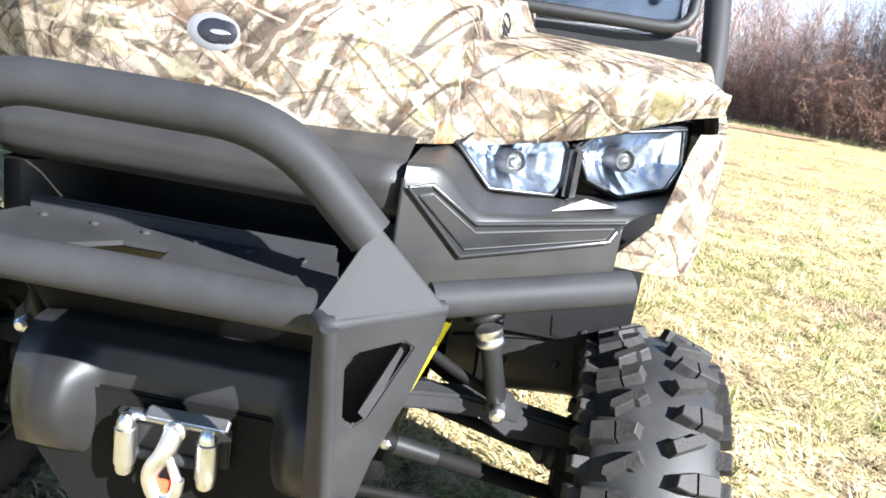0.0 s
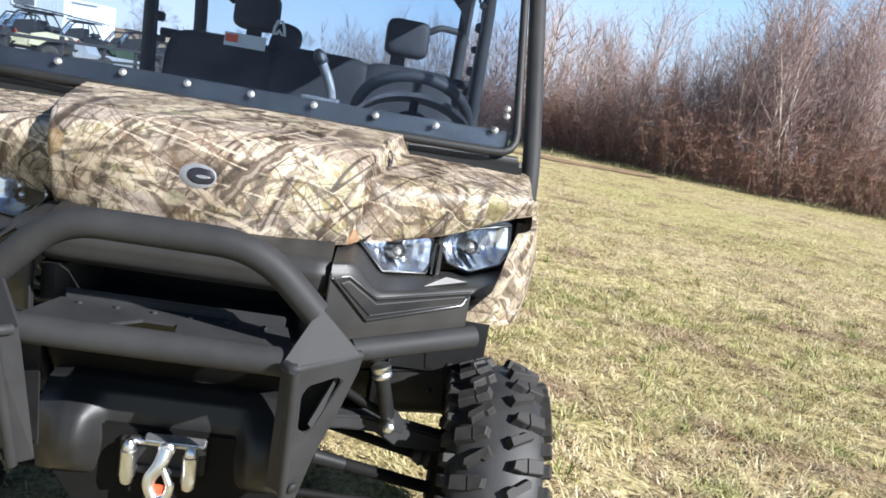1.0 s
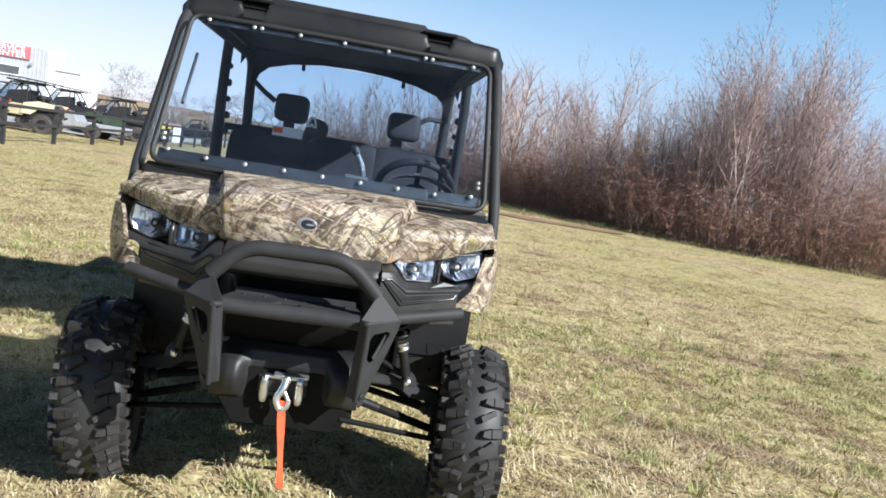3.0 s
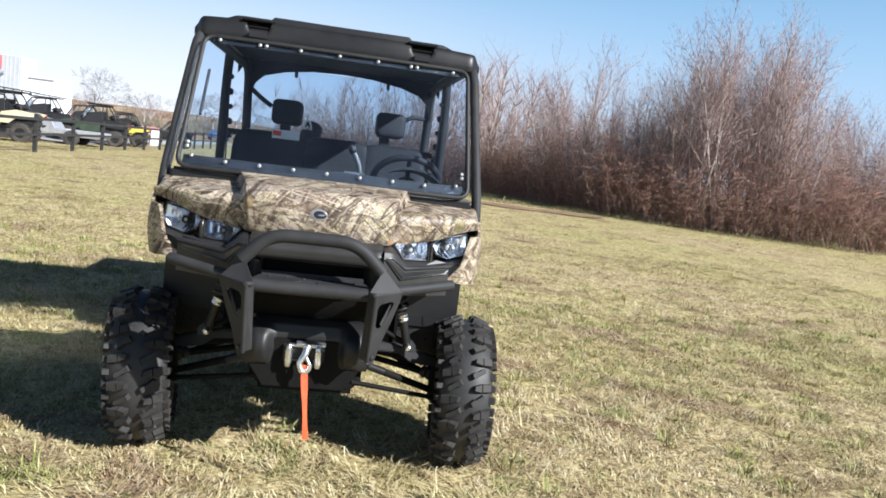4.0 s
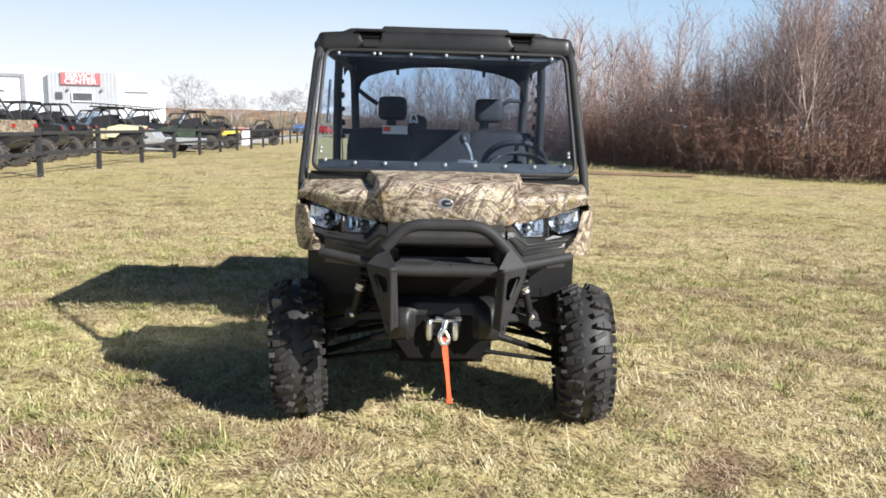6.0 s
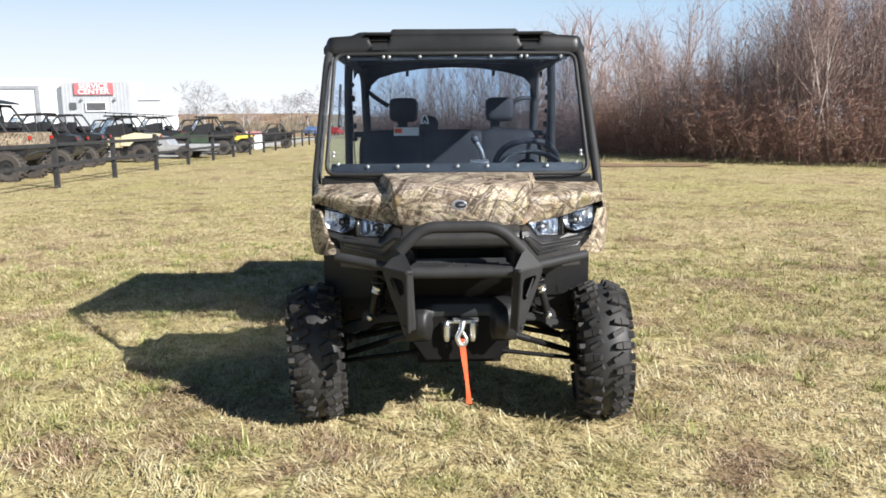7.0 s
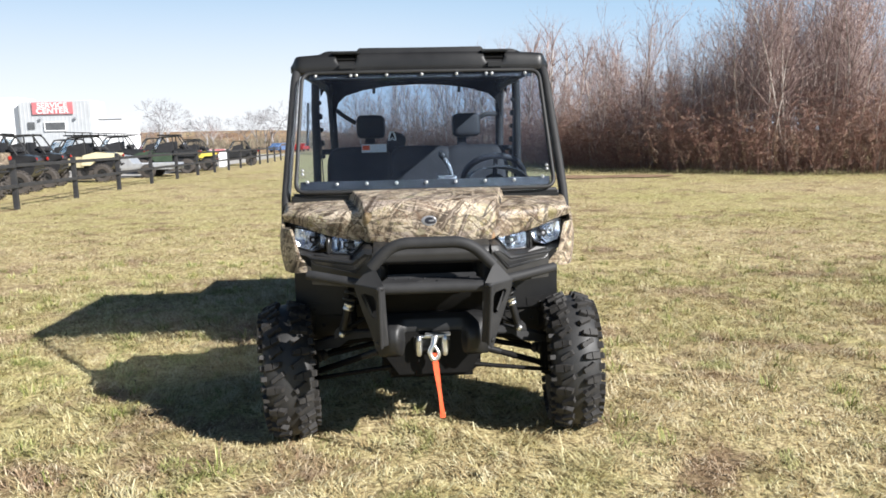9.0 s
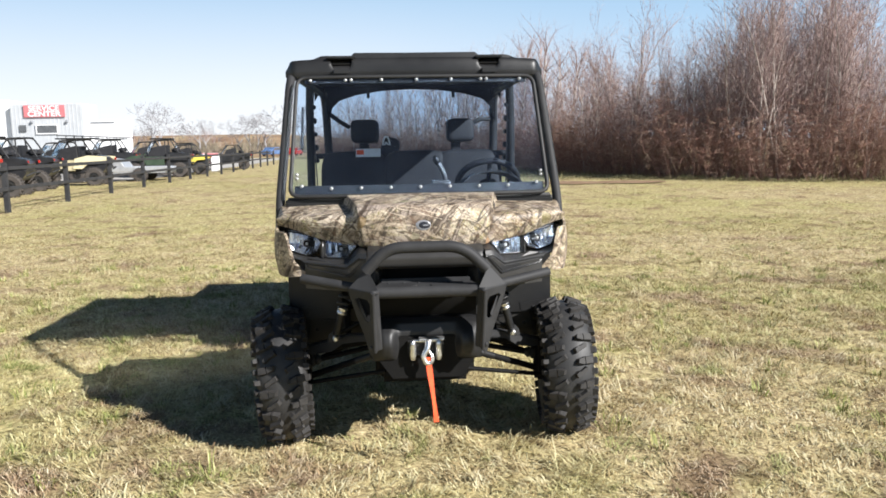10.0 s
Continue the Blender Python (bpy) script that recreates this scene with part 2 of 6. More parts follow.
def glass_material(name, tint, rough=0.0, ior=1.45, dirt_sky_film=0.0):
    m, nt, b = shader(name, rough)
    b.inputs["Base Color"].default_value = (*tint, 1)
    b.inputs["Transmission Weight"].default_value = 1.0
    b.inputs["IOR"].default_value = ior
    if dirt_sky_film:
        out = nt.nodes["Material Output"]
        # Patchy dirt film; its blue cast stands in for reflected sky.
        d = node(nt, "ShaderNodeBsdfDiffuse", Color=(0.40, 0.45, 0.56, 1))
        mx = nt.nodes.new("ShaderNodeMixShader")
        v = coords(nt)
        f = mathn(nt, "MULTIPLY", mathn(nt, "POWER", noise_at(nt, v, 4.0, 6, 0.65, 0.5), 2.0), dirt_sky_film)
        nt.links.new(f, mx.inputs[0])
        nt.links.new(b.outputs[0], mx.inputs[1])
        nt.links.new(d.outputs[0], mx.inputs[2])
        nt.links.new(mx.outputs[0], out.inputs["Surface"])
    return m


M_REFLECT = reflector_material()
M_LENS = glass_material("clear_lamp_lens", (0.97, 0.98, 1.0), 0.0, 1.2)
M_POLY = glass_material("windshield_polycarbonate", (0.62, 0.755, 0.92), 0.0, 1.3, 0.018)
M_REARPOLY = glass_material("rear_polycarbonate", (0.70, 0.80, 0.88), 0.0, 1.2, 0.02)


# ---- mesh tools ----
def part(name, bm, material, parent=None, label="", smooth=0.0, m=None):
    bmesh.ops.recalc_face_normals(bm, faces=bm.faces)
    me = bpy.data.meshes.new(name)
    bm.to_mesh(me)
    bm.free()
    if smooth:
        me.shade_smooth()
        me.set_sharp_from_angle(angle=radians(smooth))
    me.materials.append(material)
    ob = new(name, me)
    if m is not None:
        ob.matrix_basis = m
    ob.parent = parent
    return tagged(ob, label)


def merge(bm, tmp, m=None):
    if m is not None:
        tmp.transform(m)
    me = bpy.data.meshes.new("tmp")
    tmp.to_mesh(me)
    tmp.free()
    bm.from_mesh(me)
    bpy.data.meshes.remove(me)
    return bm


def box(c, s, bev=0.004, rot=(0, 0, 0), bm=None, seg=2):
    t = bmesh.new()
    bmesh.ops.create_cube(t, size=1.0)
    t.transform(Matrix.Diagonal((*s, 1)))
    if bev:
        bmesh.ops.bevel(t, geom=t.edges[:], offset=min(bev, min(s) * 0.45), segments=seg, affect="EDGES")
    return merge(bm or bmesh.new(), t, pose(*c, *rot))


def fillet(pts, rad, n=6):
    """Rounds the inner corners of a polyline."""
    pts = [Vector(p) for p in pts]
    out = [pts[0]]
    for a, b, c in zip(pts, pts[1:], pts[2:]):
        u, w = (a - b), (c - b)
        r = min(rad, u.length * 0.49, w.length * 0.49)
        p, q = b + u.normalized() * r, b + w.normalized() * r
        for i in range(n + 1):
            s = i / n
            out.append(p.lerp(b, s).lerp(b.lerp(q, s), s))
    out.append(pts[-1])
    return out


def tube(pts, r, n=12, bm=None, r_end=None, closed=False):
    bm = bm or bmesh.new()
    pts = [Vector(p) for p in pts]
    k = len(pts)
    tang = []
    for i in range(k):
        if closed:
            d = pts[(i + 1) % k] - pts[i - 1]
        else:
            d = pts[min(i + 1, k - 1)] - pts[max(i - 1, 0)]
        tang.append(d.normalized())
    side = tang[0].orthogonal().normalized()
    rings = []
    for i, (p, t) in enumerate(zip(pts, tang)):
        side = (side - t * side.dot(t)).normalized()
        up = t.cross(side)
        rr = r if r_end is None else r + (r_end - r) * i / (k - 1)
        rings.append([bm.verts.new(p + (side * math.cos(a) + up * math.sin(a)) * rr) for a in (2 * math.pi * j / n for j in range(n))])
    pairs = list(zip(rings, rings[1:])) + ([(rings[-1], rings[0])] if closed else [])
    for a, b in pairs:
        for j in range(n):
            bm.faces.new((a[j], a[(j + 1) % n], b[(j + 1) % n], b[j]))
    if not closed:
        bm.faces.new(rings[0][::-1])
        bm.faces.new(rings[-1])
    return bm


def lathe(profile, n=32, m=None, bm=None, closed=False):
    """Turns (radius, height) pairs round local z."""
    t = bmesh.new()
    rings = [[t.verts.new((r * math.cos(2 * math.pi * j / n), r * math.sin(2 * math.pi * j / n), h)) for j in range(n)] for r, h in profile]
    pairs = list(zip(rings, rings[1:])) + ([(rings[-1], rings[0])] if closed else [])
    for a, b in pairs:
        for j in range(n):
            t.faces.new((a[j], a[(j + 1) % n], b[(j + 1) % n], b[j]))
    if not closed:
        t.faces.new(rings[0][::-1])
        t.faces.new(rings[-1])
    return merge(bm or bmesh.new(), t, m)


def plate(outer, depth, m=None, holes=(), bev=0.0, bm=None):
    """A flat plate of any outline in local xy, with holes, its thickness along local +z."""
    t = bmesh.new()
    edges = []
    for loop in (outer, *holes):
        vs = [t.verts.new((x, y, 0)) for x, y in loop]
        edges += [t.edges.new((a, b)) for a, b in zip(vs, vs[1:] + vs[:1])]
    if holes:
        bmesh.ops.triangle_fill(t, edges=edges, use_beauty=True, normal=(0, 0, 1))
    else:
        t.faces.new(t.verts[:])
    made = bmesh.ops.extrude_face_region(t, geom=t.faces[:])["geom"]
    bmesh.ops.translate(t, verts=[g for g in made if isinstance(g, bmesh.types.BMVert)], vec=(0, 0, depth))
    bmesh.ops.recalc_face_normals(t, faces=t.faces)
    if bev:
        sharp = [e for e in t.edges if len(e.link_faces) == 2 and e.calc_face_angle(0) > 0.5]
        bmesh.ops.bevel(t, geom=sharp, offset=bev, segments=2, affect="EDGES")
    return merge(bm or bmesh.new(), t, m)


def slab(points, back, bm=None, bev=0.0):
    """A flat or slightly bent polygon in space with a thickness along the vector back."""
    t = bmesh.new()
    f = t.faces.new([t.verts.new(p) for p in points])
    made = bmesh.ops.extrude_face_region(t, geom=[f])["geom"]
    bmesh.ops.translate(t, verts=[g for g in made if isinstance(g, bmesh.types.BMVert)], vec=Vector(back))
    bmesh.ops.recalc_face_normals(t, faces=t.faces)
    if bev:
        bmesh.ops.bevel(t, geom=t.edges[:], offset=bev, segments=2, affect="EDGES")
    return merge(bm or bmesh.new(), t)


def sheet(fn, nu, nv, thick=0.0, direction=(0, 1, 0), bm=None):
    """A grid surface fn(u, v), u and v from 0 to 1; thick gives it a back along direction."""
    t = bmesh.new()
    g = [[t.verts.new(fn(i / nu, j / nv)) for j in range(nv + 1)] for i in range(nu + 1)]
    for i in range(nu):
        for j in range(nv):
            t.faces.new((g[i][j], g[i + 1][j], g[i + 1][j + 1], g[i][j + 1]))
    if thick:
        made = bmesh.ops.extrude_face_region(t, geom=t.faces[:])["geom"]
        bmesh.ops.translate(t, verts=[q for q in made if isinstance(q, bmesh.types.BMVert)], vec=Vector(direction) * thick)
    return merge(bm or bmesh.new(), t)


def smoothstep(a, b, x):
    s = min(1.0, max(0.0, (x - a) / (b - a)))
    return s * s * (3 - 2 * s)


def frame_on(p, right, normal):
    """A pose at p whose local x runs along right and local z along normal."""
    z = Vector(normal).normalized()
    x = (Vector(right) - z * Vector(right).dot(z)).normalized()
    y = z.cross(x)
    return Matrix(((x.x, y.x, z.x, p[0]), (x.y, y.y, z.y, p[1]), (x.z, y.z, z.z, p[2]), (0, 0, 0, 1)))


def empty(name, label, category, group="", kind="", m=None):
    ob = new(name)
    ob.empty_display_size = 0.2
    if m is not None:
        ob.matrix_basis = m
    return tagged(ob, label, category, group, kind)


# ---- ground ----
def thatch_mask(nt, v):
    """Patches of dead brown thatch, a hand to a stride across."""
    return ramp(nt, noise_at(nt, v, 1.25, 5, 0.65, 0.6), [(0.53, (0, 0, 0)), (0.64, (0.85, 0.85, 0.85))])


def ground_material():
    m, nt, b = shader("winter_pasture", 0.9, 0, 0.1)
    v = coords(nt)
    fine = noise_at(nt, v, 42, 6, 0.7)
    mid = noise_at(nt, v, 2.3, 5, 0.6)
    big = noise_at(nt, v, 0.22, 4, 0.55, 0.4)
    clod = noise_at(nt, v, 13, 4, 0.65, 0.4)
    fine = mathn(nt, "SUBTRACT", mathn(nt, "ADD", mathn(nt, "MULTIPLY", fine, 0.55), mathn(nt, "MULTIPLY", clod, 0.45)), 0.02)
    straw = ramp(nt, fine, [(0.38, (0.12, 0.085, 0.045)), (0.45, (0.32, 0.25, 0.135)), (0.52, (0.56, 0.46, 0.25)), (0.62, (0.76, 0.66, 0.40))])
    green = ramp(nt, fine, [(0.38, (0.10, 0.09, 0.038)), (0.48, (0.38, 0.345, 0.13)), (0.62, (0.66, 0.59, 0.29))])
    col = mixed(nt, ramp(nt, mathn(nt, "ADD", mathn(nt, "MULTIPLY", big, 0.6), mathn(nt, "MULTIPLY", mid, 0.4)), [(0.42, (0, 0, 0)), (0.60, (0.75, 0.75, 0.75))]), straw, green)
    bare = mathn(nt, "GREATER_THAN", noise_at(nt, coords(nt, (1, 1, 1), (0, 0, 30)), 0.5, 6, 0.65), 0.655)
    col = mixed(nt, mathn(nt, "MULTIPLY", bare, 0.7), col, (0.17, 0.11, 0.06))
    col = mixed(nt, thatch_mask(nt, v), col, ramp(nt, fine, [(0.3, (0.11, 0.07, 0.04)), (0.55, (0.26, 0.18, 0.11)), (0.75, (0.40, 0.31, 0.20))]))
    # brown tilled slope far beyond the pasture
    sep = nt.nodes.new("ShaderNodeSeparateXYZ")
    nt.links.new(v, sep.inputs[0])
    edge = mathn(nt, "ADD", sep.outputs[1], mathn(nt, "MULTIPLY", big, 30.0))
    mr = node(nt, "ShaderNodeMapRange")
    mr.inputs[1].default_value, mr.inputs[2].default_value = 120.0, 128.0
    nt.links.new(edge, mr.inputs[0])
    tilled = ramp(nt, noise_at(nt, coords(nt, (1, 0.2, 1)), 0.12, 6, 0.6), [(0.35, (0.20, 0.12, 0.07)), (0.52, (0.32, 0.22, 0.13)), (0.68, (0.40, 0.32, 0.19))])
    col = mixed(nt, mr.outputs[0], col, tilled)
    nt.links.new(col, b.inputs["Base Color"])
    bump(nt, b, fine, 0.6, 0.03)
    return m


M_GROUND = ground_material()


def ground_height(x, y):
    d = math.hypot(x, y - 1)
    h = 0.02 * noise.noise((x * 0.35, y * 0.35, 3.0)) * smoothstep(2.5, 6, d)
    h += 0.10 * noise.noise((x * 0.06, y * 0.06, 8.0)) * smoothstep(12, 40, d) * (1 - smoothstep(150, 300, d))
    return h + 7.0 * smoothstep(120, 330, y) * smoothstep(40, -60, x)


def build_ground():
    bm = bmesh.new()
    ax = [-2500, -900, -400, -200, -120, -80, -60, -45, -35] + [-28 + i for i in range(0, 57)] + [35, 45, 60, 80, 120, 200, 400, 900, 2500]
    ay = [-2500, -600, -150, -60, -30, -18] + [-10 + i for i in range(0, 51)] + [45, 50, 56, 64, 75, 90, 110, 140, 175, 220, 270, 330, 420, 700, 1500, 3500]
    grid = [[bm.verts.new((x, y, ground_height(x, y))) for y in ay] for x in ax]
    for i in range(len(ax) - 1):
        for j in range(len(ay) - 1):
            bm.faces.new((grid[i][j], grid[i + 1][j], grid[i + 1][j + 1], grid[i][j + 1]))
    ob = part("ground", bm, M_GROUND, smooth=60)
    return tagged(ob, "sunlit winter pasture of straw-coloured and green short grass", "ground", kind="structure")


ground = build_ground()


def grass_material():
    m, nt, b = shader("grass_blades", 0.75, 0, 0.18)
    rnd = nt.nodes.new("ShaderNodeNewGeometry").outputs["Random Per Island"]
    v = coords(nt)
    patch = mathn(nt, "ADD", mathn(nt, "MULTIPLY", noise_at(nt, v, 0.22, 4, 0.55, 0.4), 0.6), mathn(nt, "MULTIPLY", noise_at(nt, v, 2.3, 5, 0.6), 0.4))
    tone = mathn(nt, "ADD", mathn(nt, "MULTIPLY", rnd, 0.62), mathn(nt, "MULTIPLY", ramp(nt, noise_at(nt, v, 7, 4, 0.6), [(0.3, (0, 0, 0)), (0.7, (1, 1, 1))]), 0.38))
    straw = ramp(nt, tone, [(0.10, (0.17, 0.12, 0.065)), (0.33, (0.43, 0.33, 0.165)), (0.58, (0.53, 0.44, 0.27)), (0.86, (0.75, 0.675, 0.49))])
    green = ramp(nt, tone, [(0.12, (0.10, 0.105, 0.03)), (0.45, (0.345, 0.335, 0.115)), (0.82, (0.66, 0.615, 0.33))])
    f = ramp(nt, mathn(nt, "ADD", patch, mathn(nt, "MULTIPLY", mathn(nt, "SUBTRACT", rnd, 0.5), 0.16)), [(0.42, (0, 0, 0)), (0.60, (0.80, 0.80, 0.80))])
    col = mixed(nt, f, straw, green)
    thatch = ramp(nt, tone, [(0.0, (0.14, 0.085, 0.055)), (0.5, (0.33, 0.22, 0.145)), (0.8, (0.56, 0.44, 0.32)), (1.0, (0.70, 0.60, 0.46))])
    col = mixed(nt, thatch_mask(nt, v), col, thatch)
    tuft = ramp(nt, noise_at(nt, coords(nt, (1, 1, 1), (0, 0, 50)), 3.4, 4, 0.6, 0.5), [(0.55, (0, 0, 0)), (0.64, (0.8, 0.8, 0.8))])
    col = mixed(nt, tuft, col, ramp(nt, tone, [(0.1, (0.09, 0.115, 0.03)), (0.5, (0.22, 0.255, 0.07)), (0.9, (0.40, 0.41, 0.15))]))
    nt.links.new(col, b.inputs["Base Color"])
    return m


M_GRASS = grass_material()


def build_grass():
    """Tousled mats of bent blades in small clumps, dense near the parked vehicle, coarser farther out."""
    rng = np.random.default_rng(7)
    V, F, base = [], [], 0
    for (x0, x1, y0, y1, per_m2, each, long, wid, spread) in (
        (-4.8, 5.8, -0.9, 5.0, 3500, 22, 0.090, 0.0024, 0.045),
        (-7.5, 9.5, 5.0, 11.0, 1100, 18, 0.100, 0.0040, 0.060),
        (-13.0, 18.0, 11.0, 36.0, 135, 12, 0.17, 0.0080, 0.16),
        (-9.0, -4.8, -0.9, 5.0, 700, 20, 0.105, 0.0040, 0.07),
        (5.8, 9.0, -0.9, 5.0, 900, 20, 0.105, 0.0040, 0.07),
        (-4.0, 4.5, -3.2, -0.9, 350, 20, 0.105, 0.0040, 0.07),
    ):
        m = int((x1 - x0) * (y1 - y0) * per_m2 / each)
        cx, cy = rng.uniform(x0, x1, m), rng.uniform(y0, y1, m)
        flow = 2.4 * np.sin(1.1 * cx + 1.3 * np.sin(0.9 * cy)) + 2.2 * np.sin(1.5 * cy + 1.2 * np.sin(1.2 * cx + 1.0))
        ca = flow + rng.normal(0, 1.7, m)
        ch = np.exp(rng.normal(0, 0.32, m)) * (0.8 + 0.35 * np.sin(2.1 * cx + 0.7 * np.sin(3.3 * cy)) * np.sin(2.6 * cy))
        cz = rng.uniform(0.0, 0.016, m)
        k = np.repeat(np.arange(m), each)
        n = len(k)
        x, y = cx[k] + rng.normal(0, spread, n), cy[k] + rng.normal(0, spread, n)
        a = ca[k] + rng.normal(0, 0.55, n)
        h = long * ch[k] * rng.uniform(0.5, 1.25, n)
        lift = h * rng.uniform(0.05, 0.36, n) * (1.0 if wid < 0.005 else 0.5)
        drop = rng.uniform(0.1, 1.0, n)
        curl = rng.normal(0, 0.95, n)
        w = wid * rng.uniform(0.55, 1.5, n)
        dx, dy, sx, sy = np.cos(a), np.sin(a), -np.sin(a), np.cos(a)
        ex, ey = np.cos(a + curl), np.sin(a + curl)
        z0 = cz[k] + (np.array([ground_height(p, q) for p, q in zip(cx, cy)])[k] if y0 >= 4 else 0.0)
        near = wid < 0.003
        corners = 5 if near else 4
        P = np.empty((n, corners, 3))
        mid = ((-0.9, 0.5), (0.9, 0.5))
        feet = ((-0.8, 0.0), (0.8, 0.0)) if near else ((0.0, 0.0),)
        for j, (s, along) in enumerate(feet + mid):
            P[:, j, 0], P[:, j, 1] = x + sx * w * s + dx * h * along, y + sy * w * s + dy * h * along
            P[:, j, 2] = z0 + lift if along else z0 - 0.012
        P[:, -1, 0] = x + dx * h * 0.5 + ex * h * 0.5
        P[:, -1, 1] = y + dy * h * 0.5 + ey * h * 0.5
        P[:, -1, 2] = z0 + lift * drop
        idx = base + np.arange(n)[:, None] * corners
        V.append(P.reshape(-1, 3))
        tris = ((0, 1, 3), (0, 3, 2), (2, 3, 4)) if near else ((0, 2, 1), (1, 2, 3))
        F.append(np.concatenate([idx + np.array(t) for t in tris]))
        base += n * corners
    V, F = np.concatenate(V), np.concatenate(F)
    me = bpy.data.meshes.new("grass")
    me.vertices.add(len(V))
    me.vertices.foreach_set("co", V.ravel())
    me.loops.add(len(F) * 3)
    me.loops.foreach_set("vertex_index", F.ravel().astype(np.int32))
    me.polygons.add(len(F))
    me.polygons.foreach_set("loop_start", (np.arange(len(F)) * 3).astype(np.int32))
    me.update(calc_edges=True)
    me.materials.append(M_GRASS)
    return tagged(new("grass", me), "short dry straw grass with green tufts", "grass", kind="stuff")


grass = build_grass()
M_TUFT = random_island("green_tuft_blades", [(0.0, (0.10, 0.13, 0.03)), (0.45, (0.22, 0.255, 0.065)), (0.75, (0.36, 0.36, 0.12)), (1.0, (0.58, 0.52, 0.28))], 0.6)


def build_tufts():
    """Small fresh tufts standing out of the mown turf."""
    rng = random.Random(21)
    bm = bmesh.new()
    for _ in range(420):
        x, y = rng.uniform(-5.5, 6.5), rng.uniform(-1.2, 6.5)
        if abs(x) < 0.95 and -0.2 < y < 4.2:
            continue
        size = rng.uniform(0.5, 1.1)
        for _ in range(28):
            a, r = rng.uniform(0, 2 * math.pi), rng.uniform(0, 0.09) * size
            px, py = x + r * math.cos(a), y + r * math.sin(a)
            z = ground_height(px, py)
            b, lean, h, w = a + rng.gauss(0, 0.6), rng.uniform(0.35, 1.25), rng.uniform(0.05, 0.12) * size, rng.uniform(0.002, 0.0036)
            dx, dy = math.cos(b), math.sin(b)
            low = [bm.verts.new((px - dy * w * s, py + dx * w * s, z - 0.005)) for s in (-1, 1)]
            mid = [bm.verts.new((px + dx * h * 0.4 * math.sin(lean) - dy * w * s * 0.8, py + dy * h * 0.4 * math.sin(lean) + dx * w * s * 0.8, z + h * 0.62 * math.cos(lean * 0.8))) for s in (-1, 1)]
            tip = bm.verts.new((px + dx * h * math.sin(lean), py + dy * h * math.sin(lean), z + h * math.cos(lean)))
            bm.faces.new((low[0], low[1], mid[1], mid[0]))
            bm.faces.new((mid[0], mid[1], tip))
    ob = part("grass_tufts", bm, M_TUFT)
    return tagged(ob, "scattered fresh green tufts in the dry turf", "grass", kind="stuff")


build_tufts()


# ---- the utility vehicle in front ----
utv = empty("utility_vehicle", "camouflage and black side-by-side utility vehicle parked on the grass", "utility vehicle")


def both(build):
    """Calls build for the two sides of the vehicle."""
    for side in (1, -1):
        build(side)


# hood: one moulded shell with a raised middle
def lip_y(x):
    return 0.215 + 0.46 * x * x


def lip_z(x):
    a = abs(x)
    return 1.045 + 0.022 * smoothstep(0.10, 0.33, a) + 0.020 * smoothstep(0.30, 0.48, a) + 0.066 * smoothstep(0.42, 0.72, a)


def hood_point(u, v):
    s = 2 * u - 1
    x_front, x_rear = s * 0.705, s * 0.735
    raise_mid = 0.046 * (1 - smoothstep(0.0, 1.0, (abs(s) * 0.70 - (0.282 + 0.085 * v)) / 0.018))
    yl, zl = lip_y(x_front), lip_z(x_front)
    top = 1.228 - 0.012 * s * s
    if v < 0.35:
        k = v / 0.35
        y = yl + 0.016 * (1 - k) ** 3 + 0.055 * k ** 2.4 - 0.012 * math.sin(k * math.pi)
        z = zl + (top - 0.022 - zl) * math.sin(k * math.pi / 2) ** 0.9
        x = x_front
        lift = raise_mid * (0.10 + 0.90 * k)
        y -= raise_mid * 1.15 * (1 - 0.4 * k)
    else:
        k = (v - 0.35) / 0.65
        y = yl + 0.055 + (0.64 - yl - 0.055) * k - raise_mid * 0.69 * (1 - k)
        z = top - 0.022 + 0.026 * math.sin(k * math.pi / 2) + 0.004 * k
        x = x_front + (x_rear - x_front) * k
        lift = raise_mid
    edge = smoothstep(0.95, 1.0, abs(s)) ** 2 * smoothstep(0.12, 0.4, v)
    z = z + lift
    return (x, y, z + (1.150 + 0.01 * v - z) * edge)


bm = sheet(hood_point, 170, 44, 0.012, (0, 0.6, -0.8))
part("hood", bm, M_CAMO, utv, "camouflage-printed hood with raised centre", 50)

# badge: a grey oval with a dark swirl, lying on the hood
def on_hood(x, dz, lift):
    u, v = 0.5 + (x - 0.008) / 1.41, 0.132 + dz * 1.75
    p = Vector(hood_point(u, v))
    du = Vector(hood_point(u + 0.004, v)) - p
    dv = Vector(hood_point(u, v + 0.01)) - p
    return p + dv.cross(du).normalized() * -lift


def oval(cx, cz, a, b, lift):
    def pt(u, v):
        an = 2 * math.pi * u
        return on_hood(cx + a * (1 - v) * math.cos(an), cz + b * (1 - v) * math.sin(an), lift if v > 0 else lift - 0.004)
    return sheet(pt, 28, 3)


badge = part("badge", oval(0, 0, 0.036, 0.020, 0.0035), M_BADGE, utv, "oval grey badge with a dark swirl", 30)
part("badge_swirl", oval(0.003, 0.0, 0.029, 0.016, 0.005), M_DARKPRINT, badge, smooth=30)
part("badge_bar", oval(0.010, -0.001, 0.017, 0.0035, 0.0062), M_BADGE, badge, smooth=30)


# model letters on the flank of the raised middle
def hood_frame(u, v):
    p = Vector(hood_point(u, v))
    du = (Vector(hood_point(u + 0.004, v)) - p).normalized()
    dv = (Vector(hood_point(u, v + 0.01)) - p).normalized()
    n = du.cross(dv).normalized()
    return frame_on(p + n * 0.003, dv, n if n.z > 0 else -n)


